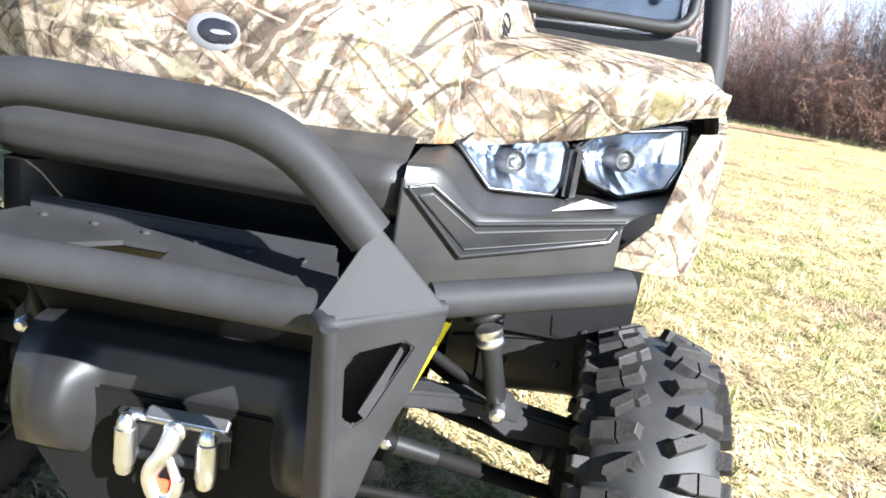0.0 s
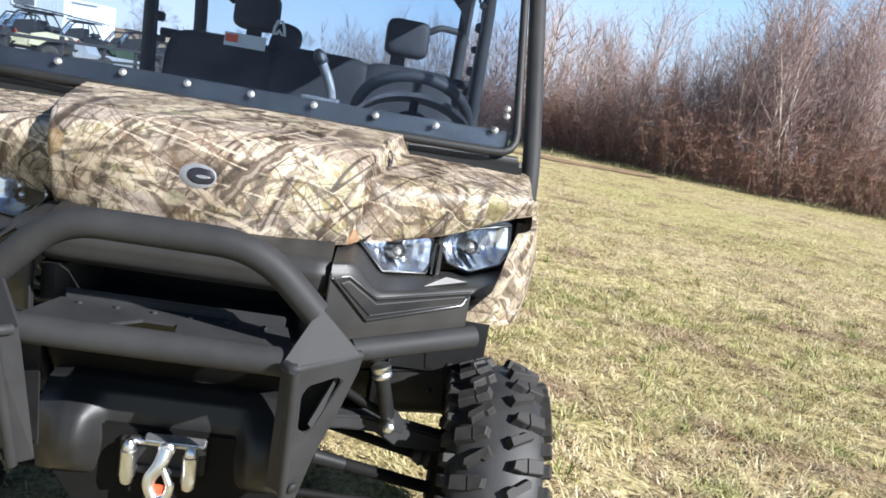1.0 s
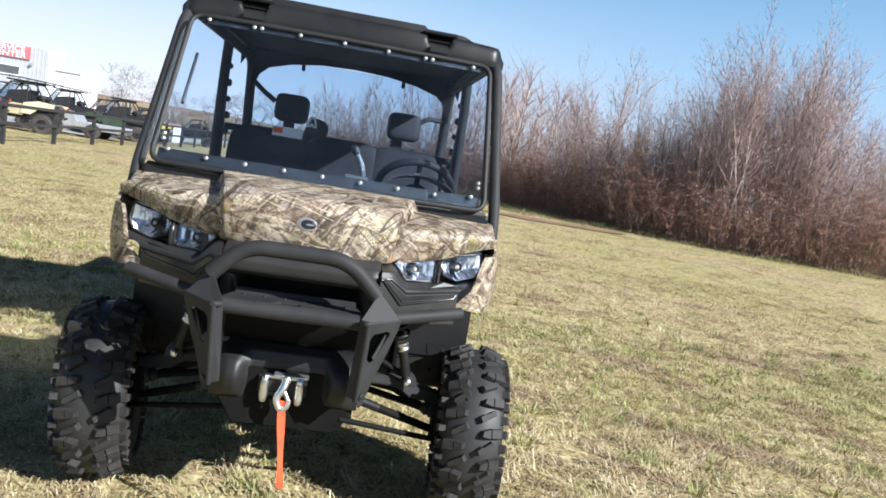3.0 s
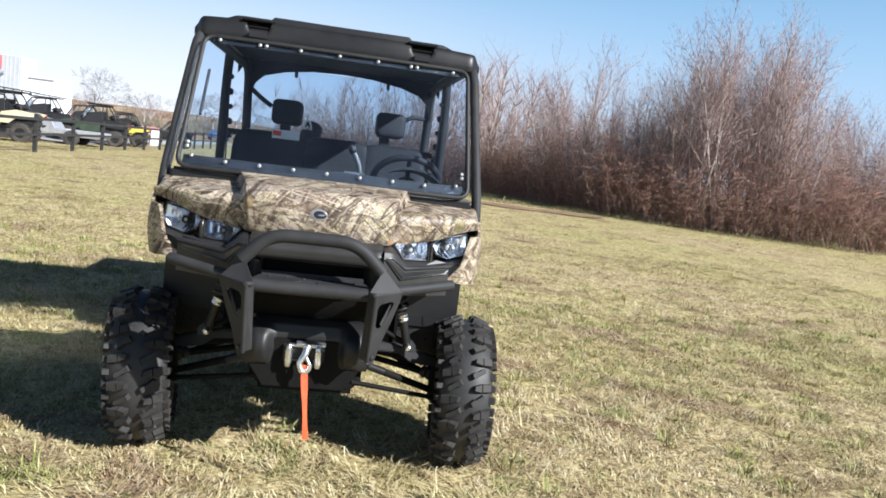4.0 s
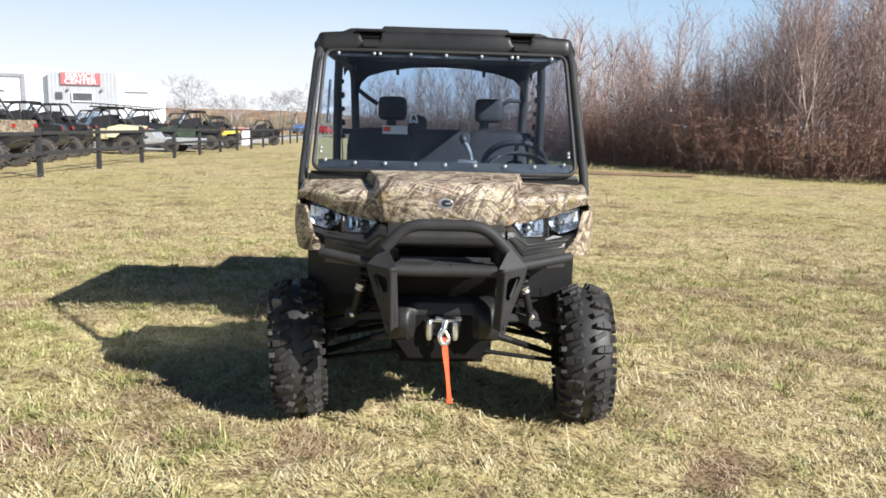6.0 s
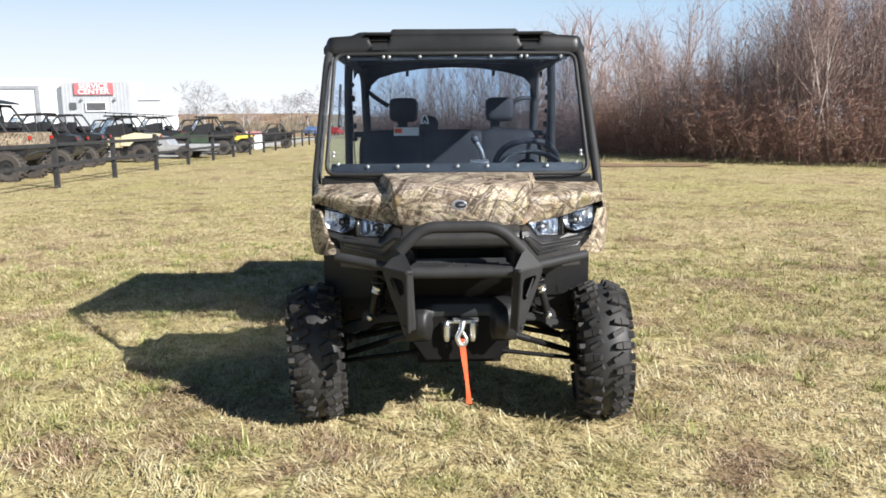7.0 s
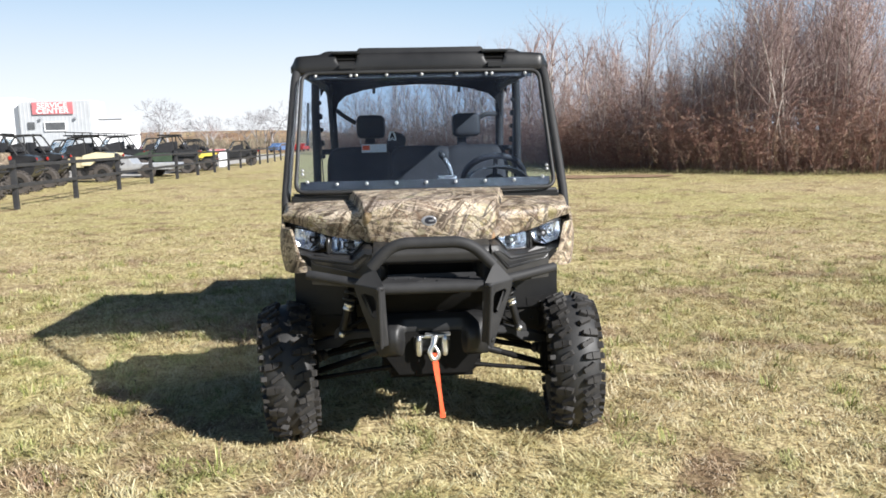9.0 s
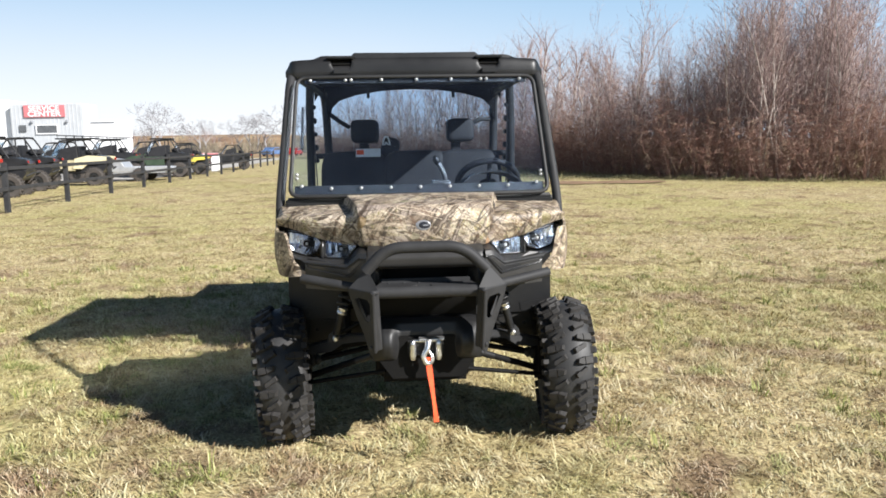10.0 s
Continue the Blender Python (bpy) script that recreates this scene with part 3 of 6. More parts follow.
text_data = bpy.data.curves.new("text", "FONT")
text_data.body, text_data.size, text_data.align_x, text_data.align_y, text_data.extrude = "HD", 0.040, "CENTER", "CENTER", 0.001
text_ob = new("text", text_data)
letters = bpy.data.meshes.new_from_object(text_ob.evaluated_get(bpy.context.evaluated_depsgraph_get()))
bpy.data.objects.remove(text_ob)
letters.materials.clear()
letters.materials.append(M_DARKPRINT)
mark = new("lettering", letters)
mark.matrix_basis, mark.parent = hood_frame(0.741, 0.50), utv

# fender on each side, wrapping round behind the lamp
def build_fender(side):
    def pt(u, v):
        # u runs from the cheek round to the door, v upward
        if u < 0.45:
            a = u / 0.45 * math.pi / 2
            x, y = 0.540 + 0.175 * math.sin(a) ** 0.78, 0.262 + 0.253 * (1 - math.cos(a))
        else:
            x, y = 0.715 + 0.012 * (u - 0.45), 0.515 + 0.85 * (u - 0.45)
        low = 0.926 - 0.010 * smoothstep(0.0, 0.18, u) + 0.035 * smoothstep(0.38, 0.60, u) + 0.015 * smoothstep(0.45, 0.9, u)
        high = 0.932 + 0.050 * smoothstep(0.0, 0.09, u) + 0.140 * smoothstep(0.085, 0.175, u) + 0.045 * smoothstep(0.3, 0.5, u)
        tuck = (0.016 * math.sin(math.pi * v) - 0.006 * (1 - v) ** 2) * smoothstep(0.1, 0.5, u)
        return (side * (x + tuck), y, low + (high - low) * v)
    part("fender", sheet(pt, 40, 14, 0.012, (-side, 0.2, 0)), M_CAMO, utv, "camouflage-printed front fender", 50)


both(build_fender)


# centre grille panel with a deep slot
def build_grille():
    prof = [(0.240, 1.070), (0.165, 1.060), (0.118, 1.046), (0.102, 1.022), (0.108, 0.985), (0.130, 0.970), (0.33, 0.960), (0.34, 0.900), (0.17, 0.888), (0.140, 0.870), (0.146, 0.850)]

    def pt(u, v):
        x = -0.262 + 0.524 * u
        k = v * (len(prof) - 1)
        i = min(int(k), len(prof) - 2)
        f = k - i
        y = prof[i][0] + (prof[i + 1][0] - prof[i][0]) * f
        z = prof[i][1] + (prof[i + 1][1] - prof[i][1]) * f
        slot = 1 - smoothstep(0.19, 0.225, abs(x))
        if y > 0.19 and 0.88 < z < 0.972:
            y = 0.125 + (y - 0.125) * slot
        return (x, y + 0.012 * smoothstep(0.24, 0.275, abs(x)), z)
    part("grille", sheet(pt, 36, 36, 0.01), M_GRILLE, utv, "black plastic grille with a wide slot", 40)

    # Added dark panel, standing in for the shade in the open space here.
    part("lower_shade_panel", sheet(lambda u, v: (-0.26 + 0.52 * u, 0.155 + 0.10 * v ** 1.5, 0.852 - 0.17 * v), 8, 6, 0.01), M_SHADE_BLACK, utv, "dark panel added for the shade under the grille", 40)


build_grille()


# cheek panels: a forward face with a bent trim, and a ledge running back to the lamps
def cheek_face(x, z):
    """How far forward the cheek stands at a place of its front face."""
    return 0.108 + 0.55 * (x - 0.29) + 0.10 * max(0.0, 0.925 - z)


def cheek_brow(x):
    """Height of the edge where the front face turns into the ledge."""
    return 1.046 - 0.058 * smoothstep(0.296, 0.366, x) + 0.010 * smoothstep(0.40, 0.60, x)


def lamp_foot(x):
    return 1.056 - 0.058 * smoothstep(0.300, 0.372, x) + 0.004 * smoothstep(0.44, 0.54, x) + 0.026 * smoothstep(0.54, 0.67, x)


def build_cheek(side):
    def pt(u, v):
        low = 0.868
        right = 0.555 + 0.105 * smoothstep(0.55, 0.80, v)
        x = 0.266 + (right - 0.266) * u
        if v < 0.62:
            z = low + (cheek_brow(x) - low) * v / 0.62
            y = cheek_face(x, z) + 0.010 * smoothstep(0.5, 0.62, v) ** 2
        else:
            k = (v - 0.62) / 0.38
            back = 0.345 + 0.47 * (x - 0.405)
            z = cheek_brow(x) + (lamp_foot(x) - cheek_brow(x) - 0.004) * k ** 1.3 + 0.002
            y = cheek_face(x, cheek_brow(x)) + 0.010 + (back - cheek_face(x, cheek_brow(x)) - 0.010) * k
        return (side * x, y, z)
    cheek = part("cheek_panel", sheet(pt, 40, 44, 0.02, (0, 1, -0.2)), M_GRILLE, utv, "black plastic cheek panel", 40)
    ring = [(0.272, 1.022), (0.300, 1.026), (0.358, 0.980), (0.556, 0.992), (0.538, 0.964), (0.344, 0.937)]
    core = [(0.286, 1.012), (0.301, 1.015), (0.358, 0.969), (0.541, 0.983), (0.531, 0.968), (0.348, 0.947)]

    def on_face(pts, lift):
        return [Vector((side * x, cheek_face(x, z) - lift, z)) for x, z in pts]
    part("trim_panel", slab(on_face(ring, 0.004), (0, 0.012, 0), bev=0.0015), M_PLASTIC, cheek, smooth=30)
    part("trim_rib", tube(on_face(ring, 0.005), 0.0030, 8, closed=True), M_GLOSSY, cheek, "raised rib", 60)
    part("trim_inset", slab(on_face(core, 0.0075), (0, 0.010, 0), bev=0.0015), M_GLOSSY, cheek, "smooth inset", smooth=30)
    part("trim_groove", tube(on_face(core, 0.0042), 0.0022, 6, closed=True), M_SEAL, cheek, smooth=60)
    # Added facet, tilted between sun and eye so the ledge shows a glint.
    facet = [(0.452, 0.992), (0.500, 1.012), (0.548, 1.004)]
    tilt = Vector((side * 0.35, -0.84, 0.43))
    base = Vector((side * 0.50, 0.268, 1.0))
    flat = []
    for x, z in facet:
        # the place over (x, z) on the facet's own plane
        y = base.y + (tilt.x * (side * x - base.x) + tilt.z * (z - base.z)) / 0.84
        flat.append(Vector((side * x, y, z)))
    part("facet", slab(flat, tilt * -0.02), M_GRILLE, cheek, "facet added for the sun's glint")
    part("seam", tube([(side * 0.2655, cheek_face(0.2655, z) + 0.001, z) for z in (0.88, 0.93, 0.98, 1.03)], 0.0025, 6), M_SEAL, cheek)


both(build_cheek)


# lamps: two a side
def build_lamp(side, outline, bulb_at):
    k = 0.47
    c = Vector((side * bulb_at[0], 0.312 + k * (bulb_at[0] - 0.405), bulb_at[1]))
    m = frame_on(c, (1, 0, 0), (side * k, -1, 0.12))
    w = math.sqrt(1 + k * k)
    loc = [(side * (x - bulb_at[0]) * w, z - bulb_at[1]) for x, z in outline]
    if side < 0:
        loc = loc[::-1]
    big = [(x * 1.10, y * 1.12) for x, y in loc]
    lamp = part("headlight", plate(big, 0.030, m @ pose(0, 0, -0.034), holes=[[(x * 1.0, y * 1.0) for x, y in loc]], bev=0.002), M_GLOSSY, utv, "clear twin headlight with bright reflector", 30)

    rnd = random.Random(int(bulb_at[0] * 1000) + side)
    jit = [[rnd.uniform(-1, 1) for _ in range(16)] for _ in range(len(loc) * 14 + 1)]
    jit[-1] = jit[0]

    def bowl(u, v):
        n = len(loc)
        a = u * n
        i = int(a) % n
        f = a - int(a)
        x = loc[i][0] + (loc[(i + 1) % n][0] - loc[i][0]) * f
        y = loc[i][1] + (loc[(i + 1) % n][1] - loc[i][1]) * f
        r = 1 - v * 0.8
        j = jit[round(u * n * 14)][round(v * 12)]
        wave = 0.0042 * math.sin(x * r * 330) + 0.0006 * j
        return m @ Vector((x * r * 1.02, y * r * 1.02, -0.006 - 0.062 * (1 - r * r) + wave * min(1, 4 * v)))
    part("reflector", sheet(bowl, len(loc) * 14, 12), M_REFLECT, lamp, "mirror-bright fluted reflector", 60)
    part("lens_rim", tube([m @ Vector((x * 1.03, y * 1.04, 0.0)) for x, y in loc], 0.0035, 8, closed=True), M_GLOSSY, lamp, "dark rim round the lens", 60)
    part("bulb_shield", lathe([(0.018, -0.070), (0.019, -0.030), (0.016, -0.022), (0.012, -0.028)], 20, m), M_SEAL, lamp, smooth=40)
    part("bulb", lathe([(0.008, -0.04), (0.008, -0.027), (0.005, -0.022), (0.001, -0.020)], 16, m), M_CHROME, lamp, smooth=40)
    lens = part("lens", plate([(x * 1.0, y * 1.0) for x, y in loc], 0.004, m @ pose(0, 0, -0.002), bev=0.001), M_LENS, lamp, "clear plastic lens")
    lens.visible_shadow = False


LAMP_IN = [(0.316, 1.053), (0.336, 1.080), (0.452, 1.088), (0.466, 1.072), (0.467, 1.022), (0.456, 1.003), (0.364, 0.999)]
LAMP_OUT = [(0.486, 1.064), (0.510, 1.092), (0.645, 1.120), (0.652, 1.066), (0.634, 1.028), (0.560, 1.006), (0.506, 1.024)]
for s in (1, -1):
    build_lamp(s, LAMP_IN, (0.404, 1.041))
    build_lamp(s, LAMP_OUT, (0.572, 1.060))
    # dark lamp tray behind both lamps
    def tray(u, v, s=s):
        x = 0.27 + 0.41 * u
        return (s * x, 0.402 + 0.47 * (x - 0.405), 0.965 + 0.16 * v)
    part("lamp_tray", sheet(tray, 6, 4, 0.02), M_PLASTIC, utv)
    # bridge between the two lamps
    part("lamp_bridge", box((s * 0.477, 0.338, 1.035), (0.022, 0.03, 0.085), 0.008, (0, 0, s * 25), seg=3), M_GLOSSY, utv, smooth=40)

# ---- front bumper ----
bumper = part("front_bumper", tube(fillet([(-0.268, -0.02, 0.985), (-0.172, -0.03, 1.088), (0.150, -0.03, 1.088), (0.255, -0.02, 0.985)], 0.075, 8), 0.0255, 20), M_STEEL, utv, "black powder-coated tube bumper", 60)
part("lower_tube", tube([(-0.235, -0.025, 0.892), (0.225, -0.025, 0.892)], 0.0255, 20), M_STEEL, bumper, smooth=60)


def build_gusset(side):
    # a hollow folded post: a slanting outer face with a hole, a narrow inner face and a sloping top
    A, L, R, O = (0.262, -0.034, 1.004), (0.212, -0.052, 0.901), (0.240, -0.092, 0.904), (0.347, 0.010, 0.908)
    RB, LB = (0.240, 0.004, 0.622), (0.204, 0.020, 0.630)
    at = lambda p: Vector((side * p[0], p[1], p[2]))
    face = [(0.240, 0.904), (0.347, 0.908), (0.343, 0.880), (0.314, 0.782), (0.284, 0.698), (0.262, 0.606), (0.250, 0.592), (0.240, 0.622)]
    hole = [(0.252, 0.850), (0.262, 0.868), (0.306, 0.874), (0.315, 0.864), (0.274, 0.772), (0.262, 0.765), (0.252, 0.776)]
    lean = Matrix.Identity(4)
    lean[1][0], lean[1][2] = side * 0.95, -0.33
    m = Matrix.Translation((0, 0.008 - 0.092 - 0.95 * 0.24 + 0.33 * 0.904, 0)) @ lean @ Matrix.Rotation(radians(90), 4, "X")
    gusset = part("gusset", plate([(side * x, z) for x, z in face], 0.008, m, holes=[[(side * x, z) for x, z in hole]], bev=0.0025), M_STEEL, bumper, "folded steel corner gusset", 40)
    part("top_face", slab([at(p) for p in (A, L, R, O)], (0, 0.010, -0.004), bev=0.002), M_STEEL, gusset, smooth=40)
    part("inner_face", slab([at(p) for p in (R, L, LB, RB)], (side * 0.008, 0.006, 0), bev=0.0015), M_STEEL, gusset, smooth=40)
    edge = [(0.345, 0.010, 0.908), (0.341, 0.016, 0.880), (0.312, 0.021, 0.782), (0.282, 0.018, 0.698), (0.260, 0.026, 0.606)]
    part("outer_edge", sheet(lambda u, v: at(edge[min(4, int(u * 4 + 0.5))]) + Vector((side * -0.012 * v, 0.050 * v, 0)), 4, 2, 0.005, (-side, 0, 0)), M_STEEL, gusset, smooth=30)
    inner = Vector((side * -0.0062, 0.0068, 0.0))
    part("fold_seam", tube([at(R) + inner * 0.4, at(RB) + inner * 0.4], 0.0095, 14), M_STEEL, gusset, smooth=60)
    part("top_fold", tube(fillet([at(L) * 0.5 + at(R) * 0.5 + inner * 1.1, at(R) + inner, at(O) + inner], 0.012, 5), 0.0095, 14), M_STEEL, gusset, smooth=60)
    # Dark plate added behind the hole, standing in for the shade inside the post.
    part("hole_shade_plate", slab([at(p) for p in ((0.215, 0.03, 0.90), (0.33, 0.055, 0.90), (0.30, 0.06, 0.76), (0.215, 0.05, 0.64))], (0, 0.006, 0)), M_SEAL, gusset)
    part("gusset_brace", slab([at(p) for p in ((0.268, -0.028, 0.785), (0.276, -0.022, 0.775), (0.312, 0.006, 0.858), (0.304, 0.0, 0.866))], (0, 0.03, 0)), M_STEEL, gusset)
    part("foot_bolt", lathe([(0.011, 0), (0.011, 0.004), (0.007, 0.007)], 12, frame_on(at((0.254, 0.006, 0.640)), (1, 0, 0), (side * 0.65, -0.72, -0.2))), M_SEAL, gusset, smooth=40)
    part("side_tube", tube([(side * 0.325, 0.034, 0.908), (side * 0.555, 0.125, 0.938)], 0.0215, 18), M_STEEL, bumper, smooth=60)
    part("tube_cap", lathe([(0.0195, 0), (0.018, 0.003), (0.010, 0.004)], 18, frame_on((side * 0.555, 0.125, 0.938), (0, 0, 1), (side * 0.23, 0.091, 0.03))), M_SEAL, bumper, smooth=40)
    # upright frame rail behind the gusset, a yellow sleeve on one side
    rail = part("frame_rail", tube([(side * 0.350, 0.268, 0.850), (side * 0.270, 0.268, 0.630)], 0.011, 12), M_SHADE_BLACK, bumper, "black frame rail behind the gusset", 60)
    if side > 0:
        part("sleeve", tube([(0.3325, 0.266, 0.802), (0.2790, 0.266, 0.655)], 0.0125, 14), M_YELLOW, rail, "yellow sleeve on the rail", 60)


both(build_gusset)
# shelf behind the lower tube, with an open slot and rivets
shelf = plate([(-0.235, 0.0), (0.225, 0.0), (0.20, 0.115), (-0.21, 0.115)], 0.006, Matrix.Translation((0, -0.015, 0.906)), holes=[[(-0.090, 0.008), (0.022, 0.008), (0.014, 0.052), (-0.045, 0.052)]])
shelf = part("shelf_plate", shelf, M_STEEL, bumper, "flat steel shelf with a slot")
for i in range(6):
    part("rivet", lathe([(0.006, 0), (0.0055, 0.003), (0.002, 0.0045)], 10, pose(-0.17 + 0.066 * i, 0.078, 0.912)), M_STEEL, shelf, smooth=50)
part("shelf_back", box((-0.005, 0.105, 0.905), (0.40, 0.01, 0.05), 0.003), M_STEEL, bumper)
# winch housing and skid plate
skid = part("skid_plate", plate([(-0.262, 0.655), (0.252, 0.655), (0.262, 0.60), (0.232, 0.560), (0.160, 0.450), (-0.165, 0.450), (-0.240, 0.560), (-0.272, 0.60)], 0.012, Matrix.Translation((0, 0.155, 0)) @ Matrix.Rotation(radians(90), 4, "X"), bev=0.004), M_SHADE_BLACK, bumper, "black steel skid plate", 40)
def winch_cover(u, v):
    prof = ((0.235, 0.735), (0.190, 0.728), (0.162, 0.710), (0.150, 0.670), (0.147, 0.615), (0.150, 0.540))
    x = -0.255 + 0.505 * u
    k = v * (len(prof) - 1)
    i = min(int(k), len(prof) - 2)
    f = k - i
    (y0, z0), (y1, z1) = prof[i], prof[i + 1]
    y, z = y0 + (y1 - y0) * f, z0 + (z1 - z0) * f
    a = abs(x + 0.003)
    hump = smoothstep(0.120, 0.170, a) * (1 - 0.75 * smoothstep(0.195, 0.255, a))
    y -= 0.048 * hump * math.sin(math.pi * min(1.0, max(0.0, (0.706 - z) / 0.17))) ** 0.7
    return (x, y, z - 0.012 * smoothstep(0.20, 0.255, a) * (1 - v))


part("winch_cover", sheet(winch_cover, 60, 30, 0.01), M_PLASTIC, bumper, "rounded black winch cover with bulging corners", 60)
part("lower_guard", plate([(-0.16, 0.0), (0.155, 0.0), (0.15, 0.30), (-0.155, 0.30)], 0.012, pose(0, 0.15, 0.455, -8, 0, 0), bev=0.003), M_SHADE_BLACK, bumper)


# ---- winch fairlead, hook and strap ----
winch = part("winch_fairlead", box((-0.010, 0.135, 0.602), (0.165, 0.012, 0.066), 0.003), M_SEAL, utv, "roller fairlead with steel rollers")
for x in (-0.069, 0.048):
    part("roller", lathe([(0.006, -0.047), (0.011, -0.043), (0.0125, -0.038), (0.0130, -0.030), (0.0150, -0.028), (0.0150, 0.026), (0.0130, 0.028), (0.0125, 0.036), (0.009, 0.043), (0.006, 0.047)], 18, pose(x, 0.110, 0.594)), M_CHROME, winch, "bright vertical roller", 40)
for z in (0.634, 0.574):
    part("roller_bar", lathe([(0.0075, -0.062), (0.0085, -0.05), (0.0085, 0.05), (0.0075, 0.062)], 14, pose(-0.010, 0.126, z, 0, 90, 0)), M_CHROME if z > 0.6 else M_STEEL, winch, smooth=40)
part("top_plate", box((0.016, 0.116, 0.646), (0.118, 0.020, 0.010), 0.003, (38, 0, 0)), M_CHROME, winch, "bright plated plate over the rollers")
hook = tube(fillet([(0.002, 0.108, 0.632), (-0.004, 0.095, 0.602), (-0.026, 0.088, 0.570), (-0.008, 0.084, 0.534), (0.018, 0.084, 0.544), (0.020, 0.086, 0.572)], 0.02, 5), 0.0145, 12, r_end=0.008)
hook = part("hook", hook, M_CHROME, winch, "forged bright steel hook", 60)
part("hook_latch", tube([(0.002, 0.095, 0.596), (0.018, 0.086, 0.569)], 0.007, 8), M_CHROME, hook, smooth=60)
part("thimble", lathe([(0.012, -0.008), (0.016, -0.004), (0.016, 0.004), (0.012, 0.008)], 16, pose(0.002, 0.108, 0.630, 90, 0, 0)), M_CHROME, winch, smooth=40)


def strap_pt(u, v):
    z = 0.566 - 0.306 * v
    x = -0.002 + 0.012 * math.sin(v * 2.3) + 0.024 * v * v
    w = 0.0115 + 0.002 * math.sin(v * 7)
    tw = 0.5 * math.sin(v * 2.6)
    return (x + (2 * u - 1) * w * math.cos(tw), 0.086 + (2 * u - 1) * w * math.sin(tw) - 0.012 * math.sin(v * 3), z)


part("pull_strap", sheet(strap_pt, 4, 30, 0.003), M_STRAP, winch, "orange webbing pull strap hanging down", 60)


# ---- windshield with its tube frame ----
WB, WT = (0.665, 0.585, 1.262), (0.640, 0.905, 1.890)


def shield_pt(x, h):
    """A place in the windshield's plane, h from 0 at its foot to 1 at its head."""
    return Vector((x, WB[1] + (WT[1] - WB[1]) * h - 0.028 * (1 - (x / 0.67) ** 2), WB[2] + (WT[2] - WB[2]) * h))


def edge_x(h):
    return WB[0] + (WT[0] - WB[0]) * h


def shield_sheet(inset, push):
    def fn(u, v):
        h = inset * 1.4 + (1 - 2.8 * inset) * v
        x = (2 * u - 1) * (edge_x(h) - inset)
        return shield_pt(x, h) + Vector((0, -0.89, 0.45)) * push
    return fn


pane = part("windshield", sheet(shield_sheet(0.018, 0.0), 16, 8, 0.005, (0, 0.89, -0.45)), M_POLY, utv, "clear polycarbonate windshield with screwed rim", 40)
pane.visible_shadow = False


def shield_path(inset, push):
    pts = []
    for x, h in ((-1, 0), (1, 0), (1, 1), (-1, 1)):
        hh = 0.0 + (inset * 1.5 if h == 0 else 1 - inset * 1.5)
        pts.append(shield_pt(x * (edge_x(hh) - inset), hh) + Vector((0, -0.89, 0.45)) * push)
    loop = []
    for i in range(4):
        a, b, c = pts[i - 1], pts[i], pts[(i + 1) % 4]
        p, q = b + (a - b).normalized() * 0.055, b + (c - b).normalized() * 0.055
        loop += [p.lerp(b, t).lerp(b.lerp(q, t), t) for t in (0, 0.25, 0.5, 0.75, 1)]
        for t in (0.15, 0.3, 0.5, 0.7, 0.85):
            m = q.lerp(c + (b - c).normalized() * 0.055, t)
            loop.append(Vector((m.x, shield_pt(m.x, (m.z - WB[2]) / (WT[2] - WB[2])).y - 0.89 * push * 0.6, m.z)))
    return loop


part("cowl", box((0, 0.628, 1.222), (1.36, 0.055, 0.085), 0.012, seg=3), M_SEAL, utv, "black cowl strip under the windshield", 50)
part("rim_seal", tube(shield_path(0.010, 0.0), 0.011, 8, closed=True), M_SEAL, pane, "black rubber rim", 60)


M_BAND = surface("matt_grey_strip", (0.007, 0.0073, 0.008), (0.013, 0.0136, 0.015), 0.55, 0, 20, 200, 0.0004, spec=0.3)


def band(h0, h1, name, label, margin=0.03):
    def fn(u, v):
        h = h0 + (h1 - h0) * v
        return shield_pt((2 * u - 1) * (edge_x(h) - margin), h) + Vector((0, 0.89, -0.45)) * 0.012
    part(name, sheet(fn, 20, 2, 0.004, (0, 0.9, -0.45)), M_BAND, pane, label, 40)


band(0.035, 0.105, "lower_band", "dark strip behind the lower screws")
band(0.942, 0.980, "upper_band", "dark strip behind the upper screws", 0.05)
SCREW = lathe([(0.009, 0), (0.009, 0.003), (0.007, 0.005), (0.004, 0.007), (0.002, 0.008)], 12)
first = None
spots = [((i - 4) * 0.149, 0.075 + (0.02 if abs(i - 4) == 4 else 0)) for i in range(9)]
spots += [(x, 0.958) for x in (-0.56, -0.375, -0.345, -0.185, 0.0, 0.185, 0.345, 0.375, 0.555)]
spots += [(s * 0.622, h) for s in (-1, 1) for h in (0.155, 0.185)]
for x, h in spots:
    m = frame_on(shield_pt(x, h) + Vector((0, -0.89, 0.45)) * 0.002, (1, 0, 0), (0, -0.89, 0.45))
    if first is None:
        first = part("screw", SCREW, M_SCREW, pane, "bright round screw head", 40, m)
    else:
        ob = first.copy()
        scene.collection.objects.link(ob)
        ob.matrix_basis = m
part("cowl", box((0, 0.615, 1.228), (1.36, 0.05, 0.045), 0.01), M_PLASTIC, utv, "black cowl under the windshield")


